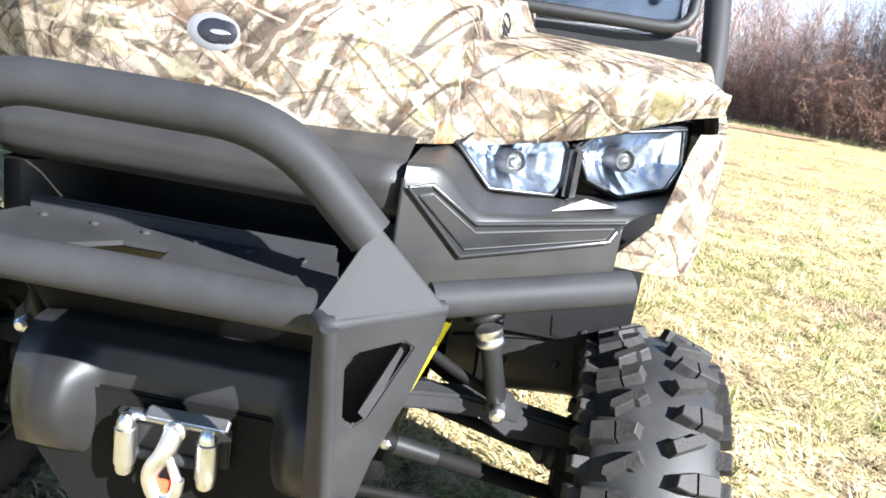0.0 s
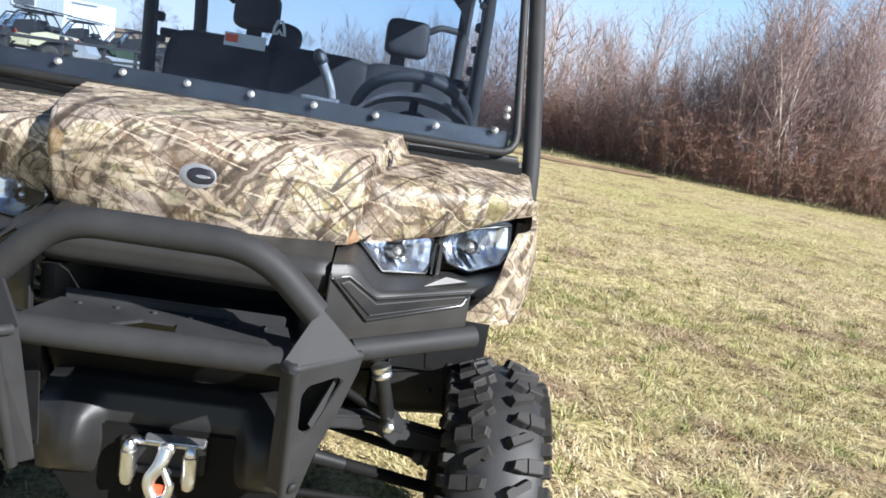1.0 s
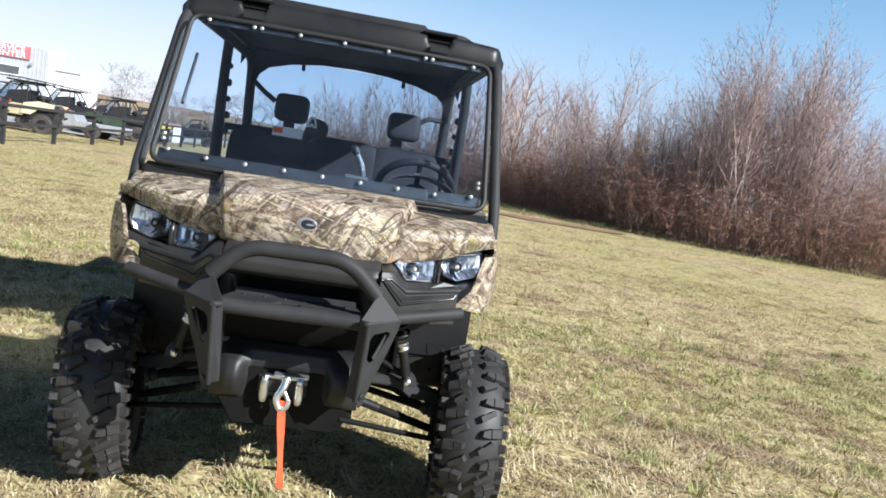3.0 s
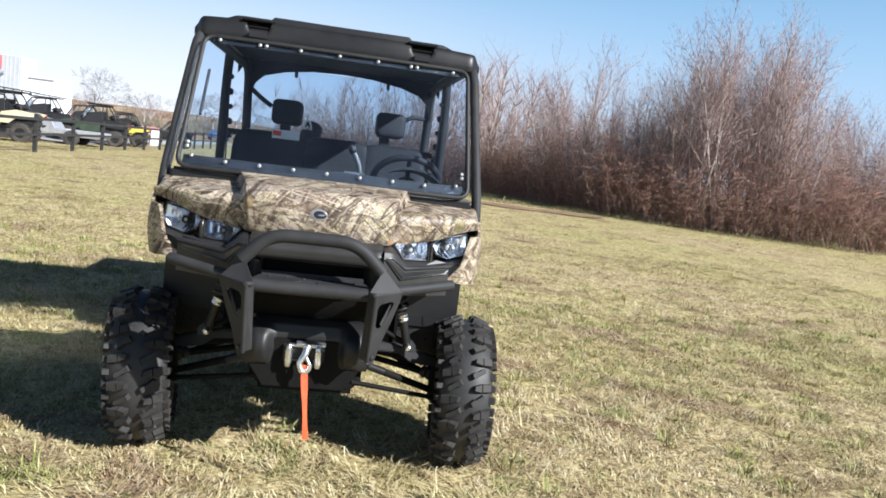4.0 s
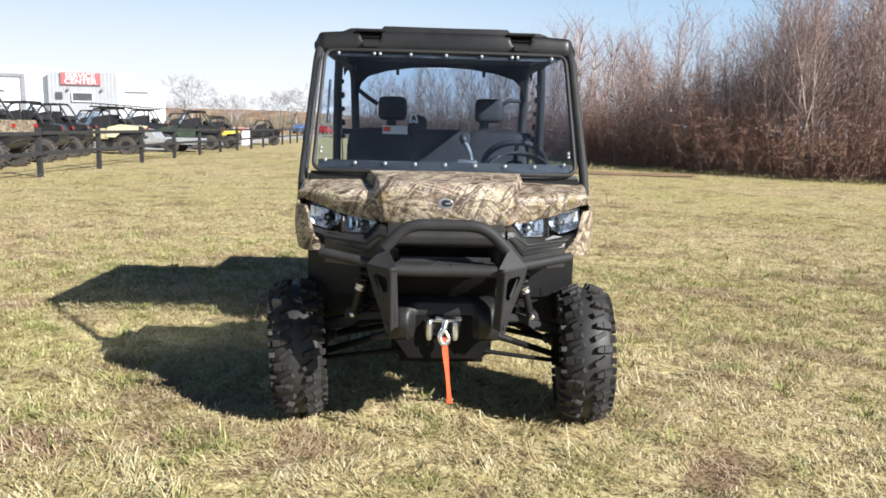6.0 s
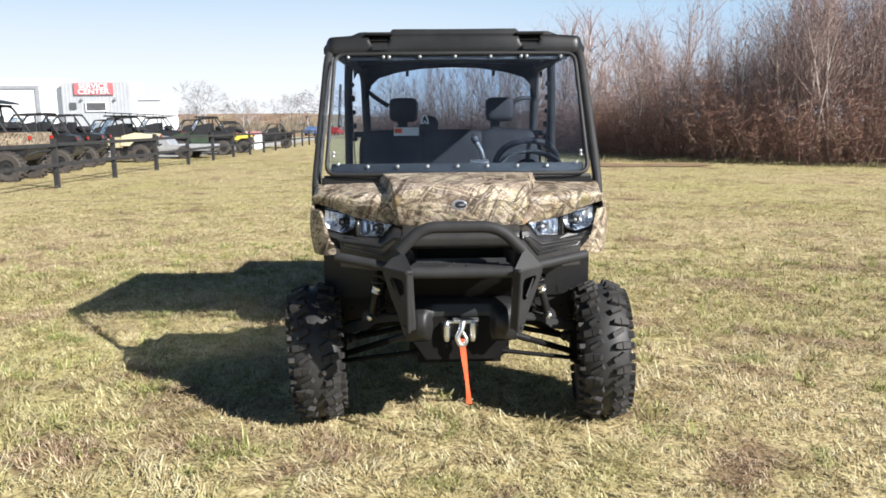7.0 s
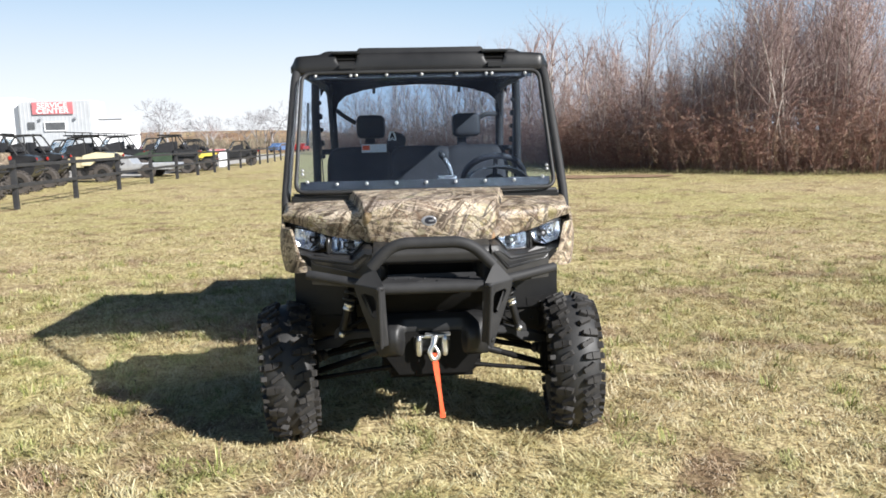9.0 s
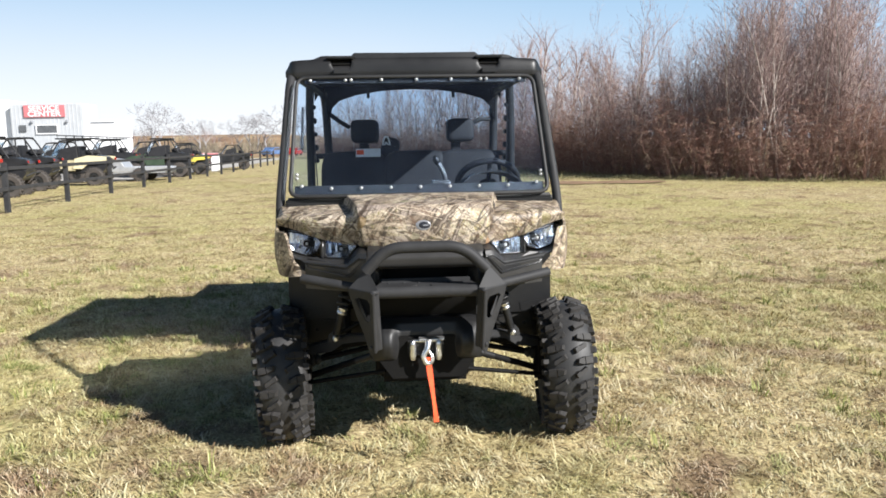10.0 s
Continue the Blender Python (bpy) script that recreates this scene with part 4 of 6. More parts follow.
# ---- cage ----
def build_cage(side):
    s = side
    part("front_pillar", tube(fillet([(s * 0.715, 0.62, 1.10), (s * 0.712, 0.645, 1.24), (s * 0.672, 0.965, 1.90), (s * 0.660, 1.25, 1.925)], 0.10, 6), 0.0235, 16), M_STEEL, utv, "black steel front cage pillar", 60)
    part("roof_rail", tube([(s * 0.66, 1.22, 1.922), (s * 0.64, 2.45, 1.90)], 0.024, 14), M_STEEL, utv, smooth=60)
    part("rear_pillar", tube(fillet([(s * 0.64, 2.35, 1.92), (s * 0.630 + 0.01, 2.5, 1.88), (s * 0.620 + 0.015, 2.52, 1.35), (s * 0.66, 2.55, 0.95)], 0.1, 5), 0.030, 14), M_STEEL, utv, "black steel rear cage pillar", 60)
    part("middle_pillar", tube(fillet([(s * 0.672, 1.95, 1.915), (s * 0.686, 2.0, 1.75), (s * 0.708, 2.1, 0.95)], 0.08, 4), 0.028, 14), M_STEEL, utv, "black steel middle cage pillar", 60)
    for k in range(5):
        part("pillar_clip", box((s * (0.660 - 0.001 * k), 1.985 + 0.02 * k, 1.78 - 0.09 * k), (0.035, 0.04, 0.03 + 0.01 * (k % 2)), 0.006), M_PLASTIC, utv, smooth=40)


both(build_cage)
header = [(-0.66, 1.68), (-0.615, 1.80), (-0.56, 1.850), (-0.42, 1.890), (-0.22, 1.918), (0.0, 1.926), (0.22, 1.918), (0.42, 1.890), (0.56, 1.850), (0.615, 1.80), (0.66, 1.68), (0.665, 1.975), (-0.665, 1.975)]
part("rear_header", plate([(0.95 * x + 0.02, z) for x, z in header], 0.02, Matrix.Translation((0, 2.47, 0)) @ Matrix.Rotation(radians(90), 4, "X")), M_SHADE_BLACK, utv, "black arched panel over the rear window")
part("rear_crossbar", tube([(-0.645, 2.49, 1.948), (0.645, 2.49, 1.948)], 0.016, 12), M_STEEL, utv, smooth=60)
part("rear_bar", tube([(-0.67, 2.12, 1.45), (0.67, 2.12, 1.45)], 0.02, 12), M_STEEL, utv, smooth=60)
rear = part("rear_window", sheet(lambda u, v: (0.02 + (2 * u - 1) * 0.60, 2.50 + 0.03 * (1 - v), 1.02 + 0.90 * v), 4, 4, 0.004), M_REARPOLY, utv, "tinted clear rear panel")
rear.visible_shadow = False
for x in (-0.30, 0.33):
    part("rear_latch", box((x, 2.455, 1.888), (0.022, 0.02, 0.05), 0.004), M_PLASTIC, utv)


# ---- roof: moulded shell with raised ribs and front notches ----
def roof_top(x, y):
    s = abs(x) / 0.70
    z = 1.992 - 0.015 * s ** 4 - 0.045 * smoothstep(0.945, 1.008, s) ** 2
    z += (0.016 * (1 - smoothstep(0.50, 0.56, abs(x))) + 0.011 * (1 - smoothstep(0.33, 0.345, abs(x)))) * smoothstep(0.955, 0.985, y)
    for c in (-0.335, 0.0, 0.335):
        z += 0.010 * (1 - smoothstep(0.10, 0.13, abs(x - c))) * smoothstep(1.05, 1.10, y)
    notch = (1 - smoothstep(0.050, 0.060, abs(abs(x) - 0.40)))
    z -= 0.040 * notch * (1 - smoothstep(1.00, 1.03, y))
    return z


def roof_pt(u, v):
    x = (2 * u - 1) * 0.705
    corner = 0.045 * smoothstep(0.90, 1.0, abs(2 * u - 1)) ** 2
    y0 = 0.945 + corner + 0.02 * (abs(x) / 0.7) ** 2
    if v < 0.2:
        k = v / 0.2
        z1 = roof_top(x, y0)
        return (x, y0 - 0.0 + 0.035 * k ** 2, 1.912 + (z1 - 1.912) * math.sin(k * math.pi / 2))
    if v > 0.95:
        k = (v - 0.95) / 0.05
        return (x, 2.55 + 0.02 * k, roof_top(x, 2.5) - 0.06 * k)
    k = (v - 0.2) / 0.75
    y = y0 + 0.035 + (2.55 - y0 - 0.035) * k
    return (x, y, roof_top(x, y))


roof = part("roof", sheet(roof_pt, 120, 60, 0.02, (0, 0.25, -1)), M_PLASTIC, utv, "black moulded plastic roof", 35)
part("roof_liner", box((0, 1.72, 1.958), (1.30, 1.50, 0.012), 0.004), M_SHADE_BLACK, roof)
for s in (-1, 1):
    part("roof_hinge", box((s * 0.40, 0.945, 1.915), (0.085, 0.035, 0.03), 0.006), M_PLASTIC, roof)
    part("hinge_bracket", box((s * 0.40, 0.985, 1.992), (0.15, 0.075, 0.016), 0.006), M_PLASTIC, roof, smooth=40)
    part("roof_skirt", box((s * 0.690, 1.82, 1.930), (0.014, 1.40, 0.05), 0.005), M_PLASTIC, roof)

def cushion(c, size, rot=(0, 0, 0), e=0.45):
    """A stuffed, rounded block."""
    def pw(v):
        return math.copysign(abs(v) ** e, v)
    def fn(u, v):
        a, b = 2 * math.pi * u, math.pi * (v - 0.5)
        return (0.5 * size[0] * pw(math.cos(b)) * pw(math.cos(a)), 0.5 * size[1] * pw(math.cos(b)) * pw(math.sin(a)), 0.5 * size[2] * pw(math.sin(b)))
    bm = sheet(fn, 32, 16)
    bmesh.ops.remove_doubles(bm, verts=bm.verts, dist=1e-5)
    bm.transform(pose(*c, *rot))
    return bm


# ---- cabin ----
dash = part("dashboard", box((0, 0.93, 1.115), (1.30, 0.36, 0.16), 0.05, seg=4), M_DASH, utv, "dark plastic dashboard", 50)
def dash_hood(u, v):
    a = u * math.pi
    return (0.40 - 0.19 * math.cos(a), 0.82 + 0.26 * v, 1.19 + (0.19 - 0.02 * v) * math.sin(a) ** 0.7)
part("gauge_hood", sheet(dash_hood, 20, 4, 0.012, (0, 0, -1)), M_DASH, dash, "rounded grey instrument hood", 60)
part("centre_stack", box((0.13, 0.98, 1.22), (0.16, 0.2, 0.2), 0.03, (0, 0, 0), seg=3), M_CONSOLE, dash, smooth=50)
part("storage_lid", box((-0.12, 0.88, 1.205), (0.20, 0.12, 0.02), 0.006, (15, 0, 0)), M_PLASTIC, dash)
part("glove_box", box((-0.38, 0.90, 1.19), (0.42, 0.26, 0.05), 0.02, seg=3), M_PLASTIC, dash, smooth=50)
part("gear_lever", tube(fillet([(0.165, 1.02, 1.26), (0.150, 1.0, 1.36), (0.115, 1.02, 1.42)], 0.03, 4), 0.014, 12), M_CONSOLE, dash, "grey gear lever", 60)
part("gear_knob", lathe([(0.005, -0.025), (0.018, -0.018), (0.02, 0.01), (0.008, 0.028)], 14, pose(0.11, 1.02, 1.43, 0, -30, 0)), M_PLASTIC, dash, smooth=60)
wheel_m = frame_on((0.40, 1.05, 1.30), (1, 0, 0), (0, 0.72, 0.69))
ringp = [wheel_m @ Vector((0.172 * math.cos(a), 0.172 * math.sin(a), 0)) for a in (2 * math.pi * i / 40 for i in range(40))]
sw = part("steering_wheel", tube(ringp, 0.017, 12, closed=True), M_SEAT, utv, "black three-spoke steering wheel", 60)
for a in (0.1, math.pi - 0.1, -math.pi / 2):
    part("spoke", tube([wheel_m @ Vector((0.03 * math.cos(a), 0.03 * math.sin(a), -0.03)), wheel_m @ Vector((0.168 * math.cos(a), 0.168 * math.sin(a), 0))], 0.013, 8), M_DASH, sw, smooth=60)
part("hub", lathe([(0.05, -0.04), (0.055, -0.02), (0.04, -0.008)], 20, wheel_m), M_SEAT, sw, smooth=40)
part("column", tube([wheel_m @ Vector((0, 0, -0.03)), (0.40, 0.86, 1.14)], 0.03, 12), M_PLASTIC, sw, smooth=60)
seat = part("bench_seat", cushion((0, 1.96, 0.84), (1.24, 0.48, 0.18), (0, 0, 0), 0.3), M_SEAT, utv, "black vinyl bench seat", 50)
for x in (-0.40, 0.03, 0.40):
    part("seat_back", cushion((x, 2.05, 1.17), (0.46 if x else 0.40, 0.15, 0.62), (-10, 0, 0), 0.35), M_SEAT, seat, "black vinyl seat back", 50)


def build_headrest(side):
    hr = part("headrest", cushion((0.372 if side > 0 else -0.330, 2.40, 1.620), (0.205, 0.10, 0.170), (-6, 0, side * 6), 0.38), M_SEAT, utv, "black headrest on a cage arm", 50)
    part("headrest_arm", tube(fillet([(side * 0.44, 2.42, 1.65), (side * 0.52, 2.42, 1.70), (side * 0.625, 2.50, 1.78 if side < 0 else 1.70)], 0.03, 4), 0.016, 10), M_STEEL, hr, smooth=60)
    part("headrest_stem", box((side * 0.34, 2.42, 1.48), (0.07, 0.03, 0.20), 0.01), M_SEAT, hr)


both(build_headrest)
part("belt_guide", cushion((-0.150, 2.12, 1.49), (0.13, 0.06, 0.17), (-6, 14, 0), 0.7), M_SEAT, utv, "black belt guide between the seats", 50)
sticker_m = frame_on((-0.174, 2.075, 1.548), (1, 0, 0.0), (0, -1, 0.05))
tag = part("hang_tag", tube([sticker_m @ (Vector(p) * 0.80) for p in ((-0.03, -0.035, 0), (-0.025, 0.0, 0), (-0.012, 0.035, 0), (0.012, 0.035, 0), (0.025, 0.0, 0), (0.03, -0.035, 0), (0.012, -0.03, 0), (0.0, -0.012, 0), (-0.012, -0.03, 0))], 0.007, 6, closed=True), M_WHITE, utv, "white arch-shaped warning tag", 40)
label_m = frame_on((-0.30, 2.02, 1.468), (1, 0, 0), (0, -1, 0.2))
card = part("seat_card", plate([(-0.085, -0.028), (0.085, -0.028), (0.085, 0.028), (-0.085, 0.028)], 0.004, label_m), M_WHITE, utv, "white and red paper card on the seat back")
part("card_stripe", plate([(-0.08, -0.012), (-0.03, -0.012), (-0.03, 0.02), (-0.08, 0.02)], 0.007, label_m), M_STRAP, card)
part("seat_belt", sheet(lambda u, v: (0.665 - 0.02 * v + 0.0 * u, 1.97 + 0.045 * u, 1.80 - 0.75 * v), 1, 8, 0.003, (1, 0, 0)), M_SEAT, utv, "black seat belt webbing", 30)
part("seat_belt", sheet(lambda u, v: (-0.665 + 0.02 * v, 1.97 + 0.045 * u, 1.80 - 0.75 * v), 1, 8, 0.003, (-1, 0, 0)), M_SEAT, utv, "black seat belt webbing", 30)
part("stay_rod", tube([(-0.618, 1.00, 1.729), (-0.608, 0.80, 1.507)], 0.007, 8), M_STEEL, utv, "thin black stay rod", 60)

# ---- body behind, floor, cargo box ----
part("chassis", box((0, 2.15, 0.42), (0.50, 2.6, 0.12), 0.03), M_SHADE_BLACK, utv, "black steel frame under the body")
part("belly_pan", box((0, 1.95, 0.375), (0.56, 2.0, 0.03), 0.012), M_SHADE_BLACK, utv, "black plastic belly pan")
part("floor_pan", box((0, 1.36, 0.47), (1.34, 0.95, 0.05), 0.02), M_SHADE_BLACK, utv)
part("firewall", box((0, 0.86, 0.86), (1.24, 0.04, 0.66), 0.01), M_SHADE_BLACK, utv)
part("radiator_shroud", box((0, 0.46, 0.78), (0.52, 0.36, 0.50), 0.03), M_SHADE_BLACK, utv, "black plastic behind the grille")


def build_side(side):
    s = side
    part("rocker_panel", box((s * 0.68, 1.42, 0.45), (0.10, 0.86, 0.12), 0.03, seg=3), M_PLASTIC, utv, smooth=50)
    part("bed_side", box((s * 0.68, 3.26, 1.03), (0.06, 1.46, 0.36), 0.02, seg=3), M_CAMO, utv, "camouflage cargo box side", 50)

    def arch(u, v):
        a = radians(88 - 88 * u)
        return (s * (0.44 + 0.25 * v), 0.62 + 0.47 * -math.cos(a) * -1, 0.40 + 0.47 * math.sin(a))
    part("wheel_arch", sheet(arch, 18, 3, 0.012, (0, 0, 1)), M_SHADE_BLACK, utv, "black plastic wheel arch liner", 60)
    part("arch_side", box((s * 0.40, 0.86, 0.68), (0.02, 0.34, 0.40), 0.006), M_SHADE_BLACK, utv)
    part("arch_front", box((s * 0.572, 0.815, 0.775), (0.284, 0.02, 0.37), 0.008), M_PLASTIC, utv, "black plastic panel over the wheel", 40)

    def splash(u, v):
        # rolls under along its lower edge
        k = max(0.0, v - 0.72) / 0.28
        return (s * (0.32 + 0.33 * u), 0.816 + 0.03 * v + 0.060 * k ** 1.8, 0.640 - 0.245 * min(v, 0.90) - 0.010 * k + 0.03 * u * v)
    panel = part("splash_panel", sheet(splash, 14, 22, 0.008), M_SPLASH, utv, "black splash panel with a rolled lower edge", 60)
    part("panel_rib", tube([(s * (0.33 + 0.032 * i), 0.822, 0.556 + 0.020 * math.sin(0.2 * i) + 0.002 * i) for i in range(9)], 0.004, 8), M_PLASTIC, panel, smooth=60)
    part("panel_joint", box((s * 0.612, 0.828, 0.545), (0.006, 0.014, 0.13), 0.002, (0, s * -6, 0)), M_SEAL, panel)
    lap = part("lap_plate", plate([(s * x, z) for x, z in ((0.540, 0.652), (0.650, 0.662), (0.664, 0.640), (0.660, 0.598), (0.600, 0.592), (0.545, 0.606))], 0.010, Matrix.Translation((0, 0.812, 0)) @ Matrix.Rotation(radians(90), 4, "X"), bev=0.002), M_PLASTIC, utv, "lapped plastic plate with a screw", 40)
    part("screw", lathe([(0.008, 0), (0.007, 0.003), (0.003, 0.004)], 12, frame_on((s * 0.616, 0.799, 0.625), (1, 0, 0), (0, -1, 0))), M_GLOSSY, lap, smooth=40)
    for x, z in ((0.572, 0.528), (0.452, 0.515)):
        part("clip", lathe([(0.010, 0), (0.009, 0.005), (0.004, 0.008)], 12, frame_on((s * x, 0.832, z), (1, 0, 0), (0, -1, 0.1))), M_GLOSSY, panel, smooth=40)
    # suspension
    shock = part("shock_absorber", lathe([(0.015, 0.004), (0.0185, 0.012), (0.0185, 0.10), (0.0205, 0.105), (0.0205, 0.112)], 18, frame_on((s * 0.440, 0.46, 0.588), (0, 1, 0), (s * -0.28, 0.0, 1))), M_PLASTIC, utv, "gas shock with black body and bright collar", 50)
    ax = Vector((s * -0.28, 0, 1)).normalized()
    p0 = Vector((s * 0.440, 0.46, 0.588))
    part("collar", lathe([(0.0215, 0.110), (0.0250, 0.113), (0.0250, 0.122), (0.0230, 0.124), (0.0230, 0.130), (0.0250, 0.132), (0.0250, 0.142), (0.018, 0.146)], 24, frame_on(p0, (0, 1, 0), ax)), M_CHROME, shock, "bright collar", 50)
    coil = []
    for i in range(60):
        t = i / 59
        a = t * 2 * math.pi * 4
        u1 = ax.orthogonal().normalized()
        u2 = ax.cross(u1)
        coil.append(p0 + ax * (0.150 + 0.14 * t) + (u1 * math.cos(a) + u2 * math.sin(a)) * 0.033)
    part("spring", tube(coil, 0.007, 8), M_SEAL, shock, "black coil spring", 60)
    part("lower_bolt", lathe([(0.014, -0.03), (0.014, 0.03), (0.008, 0.036)], 12, frame_on(p0 + ax * -0.012, (1, 0, 0), (0, -1, 0))), M_CHROME, shock, "bright lower bolt", 40)
    lean = Matrix.Identity(4)
    lean[1][0] = s * 0.45
    beam = [(0.262, 0.588), (0.310, 0.586), (0.385, 0.577), (0.470, 0.548), (0.625, 0.492), (0.625, 0.448), (0.470, 0.486), (0.415, 0.530), (0.330, 0.548), (0.262, 0.556)]
    arm = part("upper_arm", plate([(s * x, z) for x, z in beam], 0.055, Matrix.Translation((0, 0.365, 0)) @ lean @ Matrix.Rotation(radians(90), 4, "X"), bev=0.006), M_STEEL, utv, "black folded-steel suspension arm", 40)
    part("shock_bracket", plate([(s * -0.030, -0.020), (s * 0.040, -0.030), (s * 0.036, 0.005), (s * 0.014, 0.030), (s * -0.012, 0.030)], 0.012, frame_on((s * 0.445, 0.478, 0.580), (1, 0, 0), (0, -1, 0)), bev=0.003), M_STEEL, arm, smooth=40)
    part("arm_brace", tube([(s * 0.24, 0.62, 0.520), (s * 0.60, 0.64, 0.462)], 0.020, 10), M_SHADE_BLACK, arm, smooth=60)
    part("sway_link", tube([(s * 0.305, 0.475, 0.655), (s * 0.355, 0.475, 0.628), (s * 0.425, 0.485, 0.592)], 0.011, 10), M_SHADE_BLACK, utv, "black stabiliser link", 60)
    low = part("lower_arm", tube([(s * 0.225, 0.41, 0.503), (s * 0.60, 0.60, 0.338)], 0.0165, 12), M_SHADE_BLACK, utv, "black lower suspension arm", 60)
    part("arm_sleeve", tube([(s * 0.268, 0.432, 0.484), (s * 0.345, 0.471, 0.450)], 0.0178, 14), M_PLASTIC, low, smooth=60)
    part("arm_bolt", lathe([(0.011, 0), (0.011, 0.012), (0.006, 0.016)], 6, frame_on((s * 0.258, 0.408, 0.500), (1, 0, 0), (0, -1, 0))), M_CHROME, low, "bright pivot bolt")
    part("arm_brace", tube([(s * 0.22, 0.82, 0.520), (s * 0.60, 0.64, 0.395)], 0.014, 10), M_SHADE_BLACK, low, smooth=60)
    part("tie_rod", tube([(s * 0.20, 0.36, 0.425), (s * 0.60, 0.50, 0.335)], 0.011, 10), M_SHADE_BLACK, utv, smooth=60)
    part("axle_shaft", tube([(s * 0.15, 0.66, 0.495), (s * 0.66, 0.62, 0.395)], 0.014, 10), M_SHADE_BLACK, utv, smooth=60)
    part("axle_boot", lathe([(0.016, 0), (0.030, 0.02), (0.026, 0.032), (0.036, 0.044), (0.032, 0.056), (0.042, 0.070), (0.042, 0.10)], 18, frame_on((s * 0.535, 0.63, 0.42), (0, 1, 0), (s, 0, -0.1))), M_SEAL, utv, "black rubber axle boot", 40)
    part("knuckle", box((s * 0.615, 0.61, 0.39), (0.06, 0.09, 0.22), 0.015), M_SHADE_BLACK, utv)


both(build_side)
part("front_frame", box((0, 0.62, 0.43), (0.50, 0.36, 0.20), 0.04, seg=3), M_SHADE_BLACK, utv, "front drive frame in shade-darkened black", 50)
part("gearcase", box((0, 0.62, 0.44), (0.28, 0.30, 0.18), 0.04, seg=3), M_SHADE_BLACK, utv)
part("bed_floor", box((0, 3.26, 0.87), (1.32, 1.46, 0.04), 0.01), M_PLASTIC, utv)
part("bed_front", box((0, 2.53, 1.03), (1.32, 0.04, 0.34), 0.01), M_PLASTIC, utv)
part("tailgate", box((0, 4.01, 1.03), (1.42, 0.05, 0.36), 0.015), M_PLASTIC, utv)

# ---- wheels with knobbly tyres ----
R_TYRE, W_TYRE = 0.340, 0.226


def lug_mesh(kind):
    """A bevelled rubber block; local x runs out from the middle of the tread, y round it, z outward."""
    if kind == 0:
        poly = [(-0.046, -0.016), (-0.018, -0.024), (-0.006, -0.024), (-0.006, 0.020), (-0.040, 0.010)]
    elif kind == 1:
        poly = [(-0.001, -0.024), (0.044, -0.022), (0.046, 0.020), (-0.001, 0.021)]
    elif kind == 2:
        poly = [(-0.020, -0.019), (0.022, -0.013), (0.022, 0.013), (-0.020, 0.019)]
    else:
        poly = [(-0.040, -0.012), (0.030, -0.014), (0.040, 0.000), (0.034, 0.012), (-0.006, 0.012), (-0.014, 0.018), (-0.036, 0.016)]
    t = bmesh.new()
    poly = [(x * 0.92, y * 0.80) for x, y in poly]
    lo = [t.verts.new((x * 1.08, y * 1.15, -0.008)) for x, y in poly]
    mid = [t.verts.new((x, y, 0.017)) for x, y in poly]
    hi = [t.verts.new((x * 0.95, y * 0.90, 0.020)) for x, y in poly]
    n = len(poly)
    for a, b in ((lo, mid), (mid, hi)):
        for j in range(n):
            t.faces.new((a[j], a[(j + 1) % n], b[(j + 1) % n], b[j]))
    t.faces.new(hi)
    t.faces.new(lo[::-1])
    bmesh.ops.recalc_face_normals(t, faces=t.faces)
    me = bpy.data.meshes.new("tread_lug")
    t.to_mesh(me)
    t.free()
    me.materials.append(M_LUG)
    return me


LUGS = [lug_mesh(k) for k in range(4)]


def crown(x):
    """The tread's radius and slope across the tyre."""
    s = abs(x) / (W_TYRE / 2)
    return R_TYRE - 0.040 * s ** 2.3, math.copysign(0.040 * 2.3 * s ** 1.3 / (W_TYRE / 2), x) if x else 0.0


